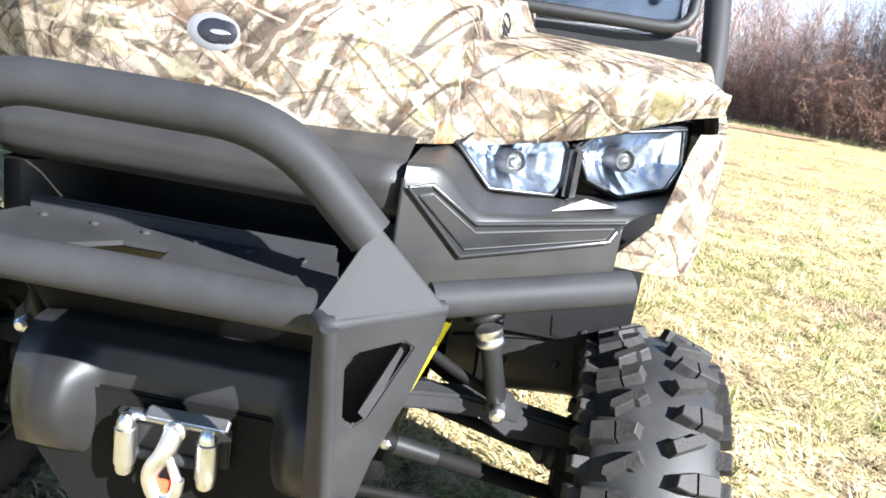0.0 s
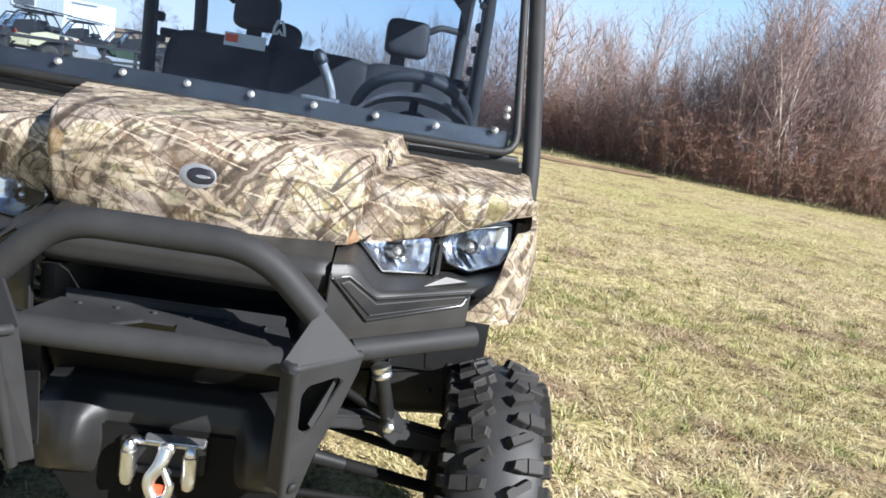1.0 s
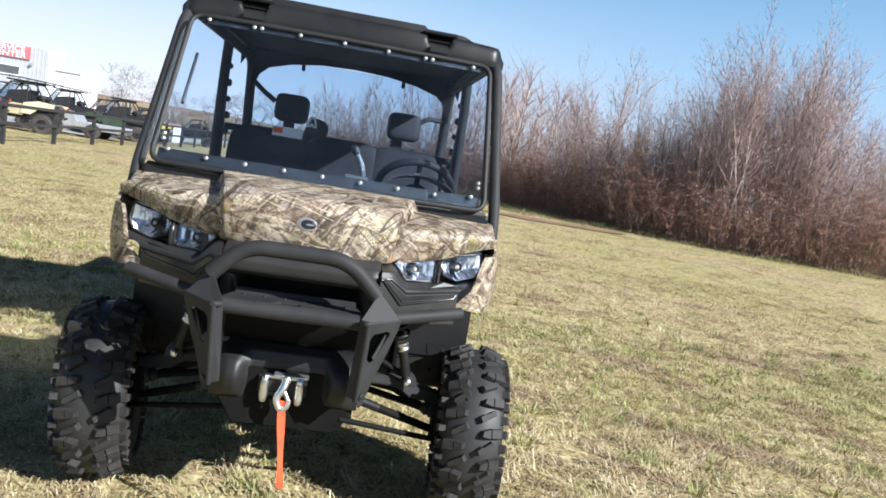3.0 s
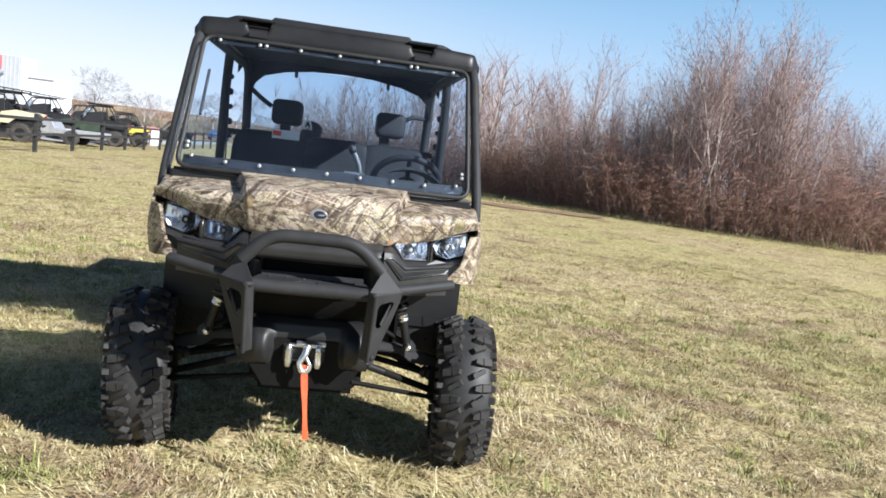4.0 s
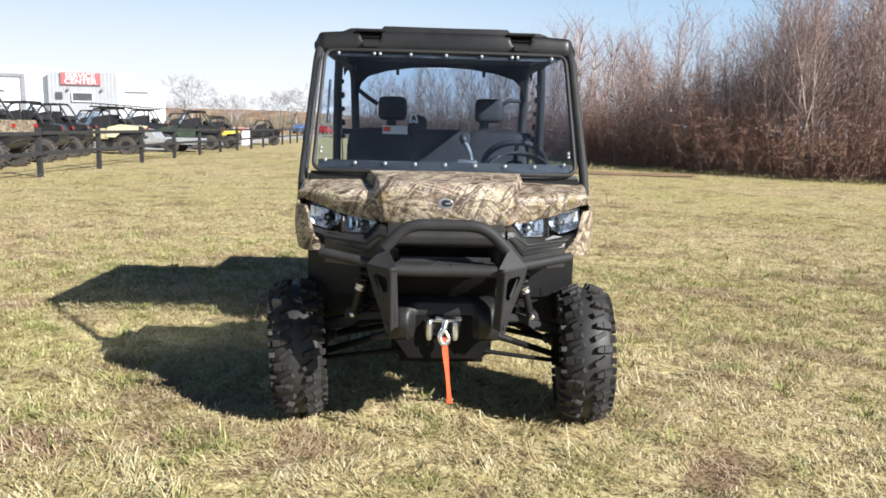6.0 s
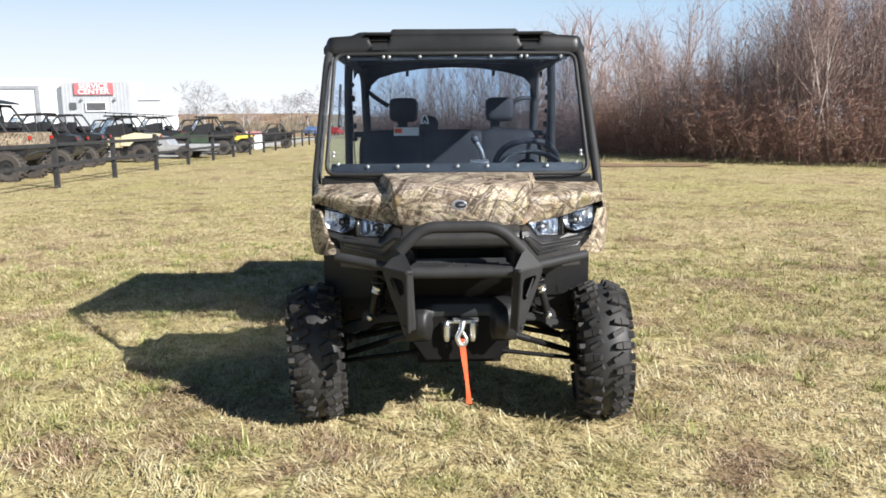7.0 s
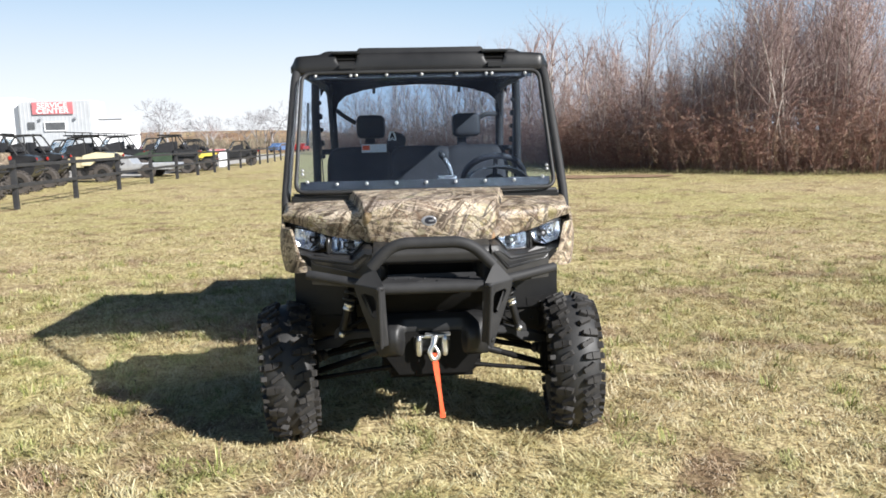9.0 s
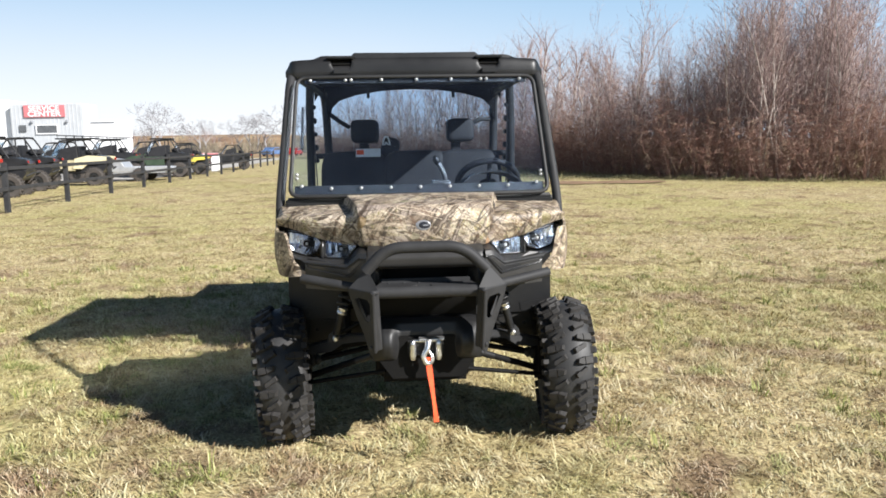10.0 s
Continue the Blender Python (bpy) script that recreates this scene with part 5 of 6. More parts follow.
def build_wheel(centre, steer, side, spin, lean=0.0):
    m = pose(*centre, 0, lean, steer)
    axis = Matrix.Rotation(radians(90), 4, "Y")
    hw = W_TYRE / 2
    prof = [(0.160, -0.085), (0.172, -0.105), (0.21, -hw - 0.004), (0.26, -hw - 0.010), (0.288, -hw - 0.004)]
    prof += [(crown(x)[0], x) for x in np.linspace(-hw, hw, 13)]
    prof += [(0.288, hw + 0.004), (0.26, hw + 0.010), (0.21, hw + 0.004), (0.172, 0.105), (0.160, 0.085)]
    rim_prof = [(0.158, -0.09), (0.175, -0.095), (0.175, -0.085), (0.155, -0.07), (0.15, 0.06), (0.175, 0.085), (0.175, 0.095), (0.158, 0.09), (0.14, 0.05), (0.06, 0.035), (0.05, 0.06), (0.03, 0.065)]
    wheel = part("wheel", lathe(rim_prof[:8], 32, axis, closed=True), M_RIM, utv, "dark cast wheel with knobbly off-road tyre", 40, m)
    part("tyre", lathe(prof, 56, axis, closed=True), M_RUBBER, wheel, "black off-road tyre", 50)
    disc = lathe([(0.150, 0.02), (0.148, 0.035), (0.10, 0.045), (0.06, 0.04), (0.05, 0.06), (0.03, 0.065)], 28, Matrix.Rotation(radians(90 * side), 4, "Y"))
    part("wheel_disc", disc, M_RIM, wheel, smooth=40)
    n = 18
    for i in range(n):
        for s in (-1, 1):
            turn = 0 if s > 0 else 180
            for x, off, kind, yaw in ((0.066, 0.0, 0, 4), (0.066, 0.0, 1, 4), (0.050, 0.48, 3, 34)):
                a = 2 * math.pi * (i + off + (0.25 if s > 0 else 0.75)) / n + spin
                r, slope = crown(s * x)
                ob = new("tread_lug", LUGS[kind])
                ob.parent = wheel
                ob.matrix_basis = Matrix.Rotation(a, 4, "X") @ Matrix.Translation((s * x, 0, r)) @ Matrix.Rotation(math.atan(slope), 4, "Y") @ Matrix.Rotation(radians(turn + yaw), 4, "Z")
            for off in (0.0, 0.5):
                a = 2 * math.pi * (i + off + (0.25 if s > 0 else 0.75)) / n + spin
                ob = new("tread_lug", LUGS[2])
                ob.parent = wheel
                ob.matrix_basis = Matrix.Rotation(a, 4, "X") @ Matrix.Translation((s * (hw + 0.004), 0, 0.288)) @ Matrix.Rotation(s * radians(76), 4, "Y")


build_wheel((0.745, 0.62, 0.348), -6, 1, 0.1, -2)
build_wheel((-0.738, 0.645, 0.345), 8, -1, 0.25, -3)
build_wheel((0.715, 3.10, 0.348), 0, 1, 0.0)
build_wheel((-0.715, 3.10, 0.348), 0, -1, 0.15)


# ---- bare trees and brush along the field edge ----
M_BARK = random_island("grey_brown_bark", [(0.0, (0.20, 0.165, 0.145)), (0.5, (0.36, 0.31, 0.275)), (1.0, (0.58, 0.52, 0.47))], 0.85)
M_TWIG = random_island("bare_twigs", [(0.0, (0.13, 0.082, 0.075)), (0.5, (0.26, 0.175, 0.155)), (0.85, (0.40, 0.305, 0.275)), (1.0, (0.56, 0.48, 0.44))], 0.85)
M_BRUSH = random_island("red_brown_brush", [(0.0, (0.13, 0.060, 0.046)), (0.45, (0.255, 0.135, 0.104)), (0.8, (0.33, 0.215, 0.163)), (1.0, (0.47, 0.375, 0.29))], 0.85)
# Uncut grass, its tone darkened to stand in for the shaded band before the thicket.
M_ROUGH = random_island("shade_dulled_uncut_grass", [(0.0, (0.10, 0.085, 0.04)), (0.5, (0.22, 0.20, 0.085)), (1.0, (0.40, 0.34, 0.18))], 0.85)


M_FARTWIG = random_island("grey_far_twigs", [(0.0, (0.17, 0.16, 0.165)), (0.5, (0.25, 0.24, 0.245)), (1.0, (0.34, 0.33, 0.33))], 0.9)
M_FARSCRUB = random_island("far_brown_scrub", [(0.0, (0.13, 0.11, 0.085)), (0.5, (0.24, 0.195, 0.145)), (0.85, (0.33, 0.27, 0.19)), (1.0, (0.20, 0.21, 0.13))], 0.9)


def stick_mesh(name, sticks, sides, material, twigs=()):
    """Tapered sticks as (start, end, radius, end radius), and pointed twigs, joined in one mesh."""
    P = np.array([[*a, *b, r, q] for a, b, r, q in (*sticks, *twigs)])
    n_stick = len(sticks)
    n = len(P)
    A, B, ra, rb = P[:, :3], P[:, 3:6], P[:, 6], P[:, 7]
    D = B - A
    D /= np.linalg.norm(D, axis=1)[:, None] + 1e-9
    U = np.cross(D, np.where(np.abs(D[:, 2:3]) > 0.9, [[1.0, 0, 0]], [[0, 0, 1.0]]))
    U /= np.linalg.norm(U, axis=1)[:, None] + 1e-9
    W = np.cross(D, U)
    V = np.empty((n, 2 * sides, 3))
    for k in range(sides):
        c, s = math.cos(2 * math.pi * k / sides), math.sin(2 * math.pi * k / sides)
        o = U * c + W * s
        V[:, k], V[:, sides + k] = A + o * ra[:, None], B + o * rb[:, None]
    idx = np.arange(n)[:, None] * 2 * sides
    Q = np.concatenate([idx + np.array([k, (k + 1) % sides, sides + (k + 1) % sides, sides + k]) for k in range(sides)])
    is_stick = np.tile(np.arange(n) < n_stick, sides)
    T = Q[~is_stick][:, [0, 1, 3]].copy()
    Q = Q[is_stick]
    if len(T):
        T[:, 2] = (T[:, 2] // (2 * sides)) * 2 * sides + sides
    loops = np.concatenate([Q.ravel(), T.ravel()])
    starts = np.concatenate([np.arange(len(Q)) * 4, len(Q) * 4 + np.arange(len(T)) * 3])
    used, loops = np.unique(loops, return_inverse=True)
    V = V.reshape(-1, 3)[used]
    me = bpy.data.meshes.new(name)
    me.vertices.add(len(V))
    me.vertices.foreach_set("co", V.ravel())
    me.loops.add(len(loops))
    me.loops.foreach_set("vertex_index", loops.ravel().astype(np.int32))
    me.polygons.add(len(starts))
    me.polygons.foreach_set("loop_start", starts.astype(np.int32))
    me.update(calc_edges=True)
    me.materials.append(material)
    return me


def grow(rng, p, d, length, r, level, out, spread, up):
    """One limb: a bent run of sticks with side shoots."""
    steps = max(2, int(length / (0.55 if level == 0 else 0.30)))
    seg = length / steps
    for i in range(steps):
        t = i / steps
        wob = 0.06 if level == 0 else 0.12
        d = (d + Vector((rng.gauss(0, wob), rng.gauss(0, wob), rng.gauss(0, 0.07) + up * 0.03))).normalized()
        q = p + d * seg
        r1 = max(0.0055, r * (1 - (i + 1) / steps * 0.85))
        out[min(level, 2)].append((tuple(p), tuple(q), max(0.008, r * (1 - t * 0.85)), r1))
        if level < 3 and (level > 0 or t > 0.10):
            shoots = (2, 2, 1)[level] if rng.random() < (0.95, 0.85, 0.8)[level] else 0
            for _ in range(shoots):
                a = rng.uniform(0, 2 * math.pi)
                side = d.orthogonal().normalized()
                side = (Matrix.Rotation(a, 3, d) @ side)
                nd = (d * (1 - spread) + side * spread + Vector((0, 0, up * 0.12))).normalized()
                nl = length * rng.uniform(0.20, 0.40) * (1 - 0.55 * t) if level == 0 else length * rng.uniform(0.35, 0.6)
                if nl > 0.12:
                    grow(rng, q, nd, nl, r1 * 0.55, level + 1, out, spread, up)
        p = q


def tree_parts(seed, height, stems, spread, up, thick):
    rng = random.Random(seed)
    out = ([], [], [])
    for s in range(stems):
        a = rng.uniform(0, 2 * math.pi)
        lean = rng.uniform(0.03, 0.16) + 0.10 * s
        base = Vector((0, 0, -0.1))
        grow(rng, base, Vector((lean * math.cos(a), lean * math.sin(a), 1)).normalized(), height * rng.uniform(0.75, 1.0), thick * rng.uniform(0.7, 1.0), 0, out, spread, up)
    return stick_mesh("trunk", out[0], 5, M_BARK), stick_mesh("crown", out[1], 3, M_TWIG, out[2])


def brush_mesh(seed, n, height, stout=1.0):
    rng = random.Random(seed)
    sticks, twigs = [], []
    for _ in range(n):
        p = Vector((rng.gauss(0, 0.75), rng.gauss(0, 0.6), -0.05))
        d = Vector((rng.gauss(0, 0.32), rng.gauss(0, 0.32), 1)).normalized()
        h = height * rng.uniform(0.45, 1.0)
        r = rng.uniform(0.003, 0.0065) * stout
        k = 5
        for i in range(k):
            d = (d + Vector((rng.gauss(0, 0.15), rng.gauss(0, 0.15), rng.gauss(0, 0.10)))).normalized()
            q = p + d * h / k
            sticks.append((tuple(p), tuple(q), r * (1 - i / k * 0.6), r * (1 - (i + 1) / k * 0.6)))
            for _ in range(4 if i else 2):
                nd = (d * 0.35 + Vector((rng.gauss(0, 0.8), rng.gauss(0, 0.8), rng.gauss(0.05, 0.35)))).normalized()
                e = q + nd * h * rng.uniform(0.08, 0.24)
                twigs.append((tuple(q), tuple(e), 0.0060 * stout, 0.002 * stout))
            p = q
    return stick_mesh("stems", sticks, 3, M_BRUSH, twigs)


def make_tree(meshes, label, group, m):
    trunk, crown_me = meshes
    t = empty("bare_tree", label, "tree", group, m=m)
    a, b = new("trunk", trunk), new("crown", crown_me)
    a.parent = b.parent = t
    return t


TREES = [tree_parts(11, 7.8, 2, 0.44, 1.6, 0.070), tree_parts(23, 8.2, 2, 0.42, 1.7, 0.065), tree_parts(37, 7.2, 2, 0.50, 1.3, 0.055),
         tree_parts(41, 7.6, 1, 0.48, 1.5, 0.085), tree_parts(53, 6.6, 2, 0.54, 1.2, 0.05), tree_parts(67, 7.9, 2, 0.42, 1.7, 0.065)]
def far_tree_parts(seed, height, spread):
    """A lighter tree for the distance: fewer, stouter shoots."""
    rng = random.Random(seed)
    out = ([], [], [])

    def limb(p, d, length, r, level):
        steps = 7 if level == 0 else 3
        for i in range(steps):
            wob = 0.07 if level == 0 else 0.22
            d = (d + Vector((rng.gauss(0, wob), rng.gauss(0, wob), 0.05))).normalized()
            q = p + d * length / steps
            out[level].append((tuple(p), tuple(q), r * (1 - 0.8 * i / steps), r * (1 - 0.8 * (i + 1) / steps)))
            if level < 2 and (i > 0 or level > 0):
                for _ in range(4 if level == 0 else 3):
                    side = Matrix.Rotation(rng.uniform(0, 2 * math.pi), 3, d) @ d.orthogonal().normalized()
                    nd = (d * (1 - spread) + side * spread).normalized()
                    nl = height * rng.uniform(0.20, 0.42) * (1.05 - 0.5 * i / steps) if level == 0 else length * rng.uniform(0.4, 0.75)
                    limb(q, nd, nl, max(0.009, r * 0.3), level + 1)
            p = q
    limb(Vector((0, 0, -0.1)), Vector((0, 0, 1)), height * 0.85, 0.11, 0)
    return stick_mesh("trunk", out[0], 5, M_BARK), stick_mesh("crown", out[1], 3, M_TWIG, out[2])


FAR_TREES = [far_tree_parts(71, 8.4, 0.36), far_tree_parts(72, 9.2, 0.30), far_tree_parts(73, 7.6, 0.42)]
BRUSH = [brush_mesh(5, 64, 3.0), brush_mesh(6, 66, 2.5), brush_mesh(8, 62, 3.7), brush_mesh(9, 66, 2.0)]
FAR_BRUSH = [brush_mesh(15, 34, 3.6, 1.9), brush_mesh(16, 32, 4.4, 1.9)]
EDGE = [(30.0, 20.5), (21.0, 21.3), (17.0, 22.0), (13.6, 23.6), (11.8, 26.2), (10.0, 30.5), (8.9, 34.8), (8.0, 42.0), (7.2, 52.0), (5.2, 62.0), (1.0, 74.0), (-5.0, 86.0), (-9.0, 96.0)]


def along_edge(s):
    """A place and the outward normal at s metres along the field edge."""
    for (x0, y0), (x1, y1) in zip(EDGE, EDGE[1:]):
        d = math.hypot(x1 - x0, y1 - y0)
        if s <= d:
            k = s / d
            return x0 + (x1 - x0) * k, y0 + (y1 - y0) * k, -(y0 - y1) / d, -(x1 - x0) / d
        s -= d
    return None


wood = random.Random(99)
s_at = 0.0
trees_made = 0
while along_edge(s_at):
    x, y, nx, ny = along_edge(s_at)
    far = y > 40
    for row in range((6 if 10.8 < x < 17 else 5) if not far else 3):
        back = 0.8 + row * (1.5 if not far else 2.2) + wood.uniform(-0.5, 0.5)
        k = wood.randrange(len(TREES))
        mass = smoothstep(10.3, 11.6, x) * (1 - smoothstep(15.8, 17.2, x)) if not far else 0.0
        tall = wood.uniform(0.72 + 0.14 * mass, 1.02) * (1.0 if not far else 1.05)
        tall *= 0.72 + mass * (0.17 + 0.12 * math.exp(-((x - 14.6) / 1.8) ** 2)) if not far else 1.0
        if 8.4 < x < 11 and wood.random() < 0.25:
            tall *= 1.35
        px, py = x + nx * back + wood.uniform(-0.4, 0.4), y + ny * back + wood.uniform(-0.4, 0.4)
        make_tree(FAR_TREES[k % 3] if far else TREES[k], "leafless grey-brown tree in a dense thicket", "trees along the field edge", pose(px, py, ground_height(px, py), 0, 0, wood.uniform(0, 360)) @ Matrix.Scale(tall, 4))
        trees_made += 1
    s_at += 0.95 if not far else 2.6
s_at = 0.0
while along_edge(s_at):
    x, y, nx, ny = along_edge(s_at)
    far = y > 40
    for row in range(2):
        back = -0.1 + row * (1.2 if not far else 2.4) + wood.uniform(-0.4, 0.4)
        px, py = x + nx * back, y + ny * back
        ob = new("shrub", FAR_BRUSH[wood.randrange(2)] if far else BRUSH[wood.randrange(len(BRUSH))])
        ob.matrix_basis = pose(px, py, ground_height(px, py), 0, 0, wood.uniform(0, 360)) @ Matrix.Scale(wood.uniform(0.75, 1.2), 4)
        tagged(ob, "leafless red-brown shrub at the field edge", "shrub", "shrubs along the field edge")
    s_at += 0.75 if not far else 1.1
# far trees beyond the lot
for i in range(46):
    px, py = wood.uniform(-78, -14), wood.uniform(150, 200)
    big = False
    make_tree(FAR_TREES[wood.randrange(3)], "distant leafless tree on the brown slope", "distant trees", pose(px, py, ground_height(px, py), 0, 0, wood.uniform(0, 360)) @ Matrix.Diagonal((2.2, 2.2, 1.1, 1)) @ Matrix.Scale(wood.uniform(0.32, 0.5), 4))



def round_tree_parts(seed, height):
    """A broad field tree: a short trunk and limbs that fork again and again into a rounded crown."""
    rng = random.Random(seed)
    out = ([], [], [])

    def fork(p, d, length, r, level):
        d1 = (d + Vector((rng.gauss(0, 0.12), rng.gauss(0, 0.12), 0.06))).normalized()
        m1 = p + d * length * 0.5
        q = m1 + d1 * length * 0.5
        out[min(level, 2) if level < 4 else 2].append((tuple(p), tuple(m1), r, r * 0.8))
        out[min(level, 2) if level < 4 else 2].append((tuple(m1), tuple(q), r * 0.8, r * 0.6))
        if level < 5:
            for _ in range(3):
                side = Matrix.Rotation(rng.uniform(0, 2 * math.pi), 3, d1) @ d1.orthogonal().normalized()
                k = rng.uniform(0.25, 0.55)
                fork(q, (d1 * (1 - k) + side * k).normalized(), length * rng.uniform(0.66, 0.88), max(0.042, r * 0.55), level + 1)
    fork(Vector((0, 0, -0.1)), Vector((0, 0, 1)), height * 0.25, 0.24, 0)
    return stick_mesh("trunk", out[0] + out[1], 5, M_FARTWIG), stick_mesh("crown", out[2][:60], 3, M_FARTWIG, out[2][60:])


ROUND_TREES = [round_tree_parts(81, 12.0), round_tree_parts(82, 11.0), round_tree_parts(83, 11.5)]
FIELD_TREES = [(-47.6, 150, 1.0, 0), (-46.4, 152, 0.88, 2), (-38.2, 150, 0.75, 1), (-37.4, 152, 0.66, 0), (-31.2, 153, 0.66, 2), (-28.4, 151, 0.72, 0), (-26.6, 149, 0.8, 2), (-24.8, 148, 0.92, 1), (-21.6, 155, 1.0, 2), (-52.8, 158, 0.7, 1), (-18.2, 150, 0.9, 0)]
for x, y, size, k in FIELD_TREES:
    make_tree(ROUND_TREES[k], "distant leafless tree with a broad rounded crown", "distant trees", pose(x, y, ground_height(x, y), 0, 0, 70 * k + 11 * x) @ Matrix.Diagonal((1.15, 1.15, 1.0, 1)) @ Matrix.Scale(size, 4))

# low brown scrub across the far field
scrub_rng = np.random.default_rng(17)
scrub = []
for i in range(420):
    x, y = scrub_rng.uniform(-90, -8), scrub_rng.uniform(138, 170)
    tall = scrub_rng.uniform(1.4, 4.6) * (0.75 + 0.25 * math.sin(x * 0.6))
    for k in range(26):
        a, lean = scrub_rng.uniform(0, 6.28), scrub_rng.uniform(0.0, 0.75)
        h = tall * scrub_rng.uniform(0.5, 1.0)
        z = ground_height(x, y)
        scrub.append(((x + scrub_rng.normal(0, 0.7), y, z - 0.1), (x + h * math.sin(lean) * math.cos(a), y + h * math.sin(lean) * math.sin(a), z + h * math.cos(lean)), 0.085, 0.02))
tagged(new("far_scrub", stick_mesh("far_scrub", scrub[:20], 3, M_FARSCRUB, scrub[20:])), "distant belt of low brown scrub", "scrub", kind="stuff")

# worn brown track; the uncut strip between it and the thicket is darkened for shade
M_TRACK = surface("bare_brown_soil", (0.16, 0.10, 0.06), (0.36, 0.25, 0.16), 0.95, 0, 1.6, 30, 0.02, spec=0.1)


def build_track():
    def pt(u, v):
        x = 3.6 + 6.2 * u
        y = 24.6 - 0.22 * (x - 3.6) + (v - 0.5) * (1.8 + 0.5 * math.sin(x * 2.3)) * math.sin(math.pi * u) ** 0.4
        return (x, y, ground_height(x, y) + 0.035 + 0.035 * math.sin(math.pi * v) * abs(noise.noise((x * 2.1, y * 2.1, 1.0))))
    ob = part("dirt_track", sheet(pt, 60, 8), M_TRACK, smooth=60)
    return tagged(ob, "narrow worn track of bare brown soil in the grass", "track", kind="structure")


build_track()

# rough uncut grass where the field meets the thicket
rough = np.random.default_rng(31)
tufts = []
for i in range(21000):
    spot = along_edge(rough.uniform(0, 55))
    if spot is None or spot[0] > 26:
        continue
    x, y, nx, ny = spot
    reach = smoothstep(12.5, 9.5, x)
    out_by = rough.normal(-0.6, 0.55) - reach * rough.uniform(0, 7.5)
    x, y = x + nx * out_by + rough.uniform(-0.3, 0.3), y + ny * out_by
    h, a, lean = rough.uniform(0.10, 0.38) * (0.6 + 0.4 * math.sin(x * 2.1) * math.sin(y * 1.7)), rough.uniform(0, 6.28), rough.uniform(0.2, 1.2)
    z = ground_height(x, y)
    tufts.append(((x, y, z - 0.02), (x + h * math.sin(lean) * math.cos(a), y + h * math.sin(lean) * math.sin(a), z + h * math.cos(lean)), 0.011, 0.003))
tagged(new("rough_grass", stick_mesh("rough_grass", tufts[:20], 3, M_ROUGH, tufts[20:])), "long dry grass along the foot of the thicket", "grass", kind="stuff")

# ---- lot, fence and buildings ----
M_GRAVEL = surface("pale_gravel", (0.30, 0.28, 0.25), (0.50, 0.48, 0.44), 0.9, 0, 3, 40, 0.01)
M_SIDING = surface("ribbed_pale_siding", (0.39, 0.405, 0.42), (0.47, 0.485, 0.50), 0.45, 0, 2, 30, 0.001)
M_WHITEWALL = surface("white_painted_wall", (0.76, 0.77, 0.78), (0.84, 0.84, 0.84), 0.5, 0, 2, 40, 0.001)
M_TRIMGREY = surface("grey_door_trim", (0.25, 0.26, 0.28), (0.34, 0.35, 0.37), 0.5, 0, 3, 50, 0.001)
M_SIGNRED = surface("red_sign_face", (0.46, 0.14, 0.15), (0.54, 0.18, 0.19), 0.45, 0, 2, 50, 0.0005)
M_WINDOW = surface("dark_window_glass", (0.06, 0.065, 0.07), (0.12, 0.125, 0.13), 0.12, 0, 2, 30, 0.0002)
M_FENCE = surface("black_painted_fence", (0.016, 0.016, 0.018), (0.045, 0.045, 0.048), 0.55, 0, 4, 60, 0.002)

bm = bmesh.new()
lot_x, lot_y = [-70 + 3.2 * i for i in range(19)], [33 + 3.4 * j for j in range(20)]
g = [[bm.verts.new((x, y, ground_height(x, y) + 0.03)) for y in lot_y] for x in lot_x]
for i in range(18):
    for j in range(19):
        bm.faces.new((g[i][j], g[i + 1][j], g[i + 1][j + 1], g[i][j + 1]))
tagged(part("gravel_lot", bm, M_GRAVEL), "pale gravel lot beside the buildings", "lot", kind="structure")

fence = empty("fence", "black post and two-rail fence along the field", "fence")
FENCE_Y = [5.2 + 3.62 * i for i in range(17)]
post_me = rail_me = None
for i, y in enumerate(FENCE_Y):
    x = -9.62 - 0.0135 * (y - 9)
    z = ground_height(x, y)
    if post_me is None:
        ob = part("post", box((0, 0, 0.59), (0.12, 0.12, 1.30), 0.012), M_FENCE, fence, "square black fence post", 0, pose(x, y, z))
        post_me = ob.data
        rail_me = box((0, 1.81, 0), (0.04, 3.60, 0.095), 0.008)
        ob = part("rail", rail_me, M_FENCE, fence, "black fence rail", 0, pose(x + 0.078, y, z + 1.10))
        rail_me = ob.data
        ob = new("rail", rail_me)
        ob.parent, ob.matrix_basis = fence, pose(x + 0.078, y, z + 0.60)
    else:
        ob = new("post", post_me)
        ob.parent, ob.matrix_basis = fence, pose(x, y, z)
        if i < len(FENCE_Y) - 1:
            for h in (1.10, 0.60):
                ob = new("rail", rail_me)
                ob.parent, ob.matrix_basis = fence, pose(x + 0.078, y, z + h, 0, 0, 0.77)


def ribbed(x0, x1, y, z1, pitch=0.30):
    def fn(u, v):
        x = x0 + (x1 - x0) * u
        k = (x / pitch) % 1.0
        return (x, y - (0.012 if k < 0.22 else 0.0), -0.3 + (z1 + 0.3) * v)
    return sheet(fn, int((x1 - x0) / pitch * 8), 1, 0.12)


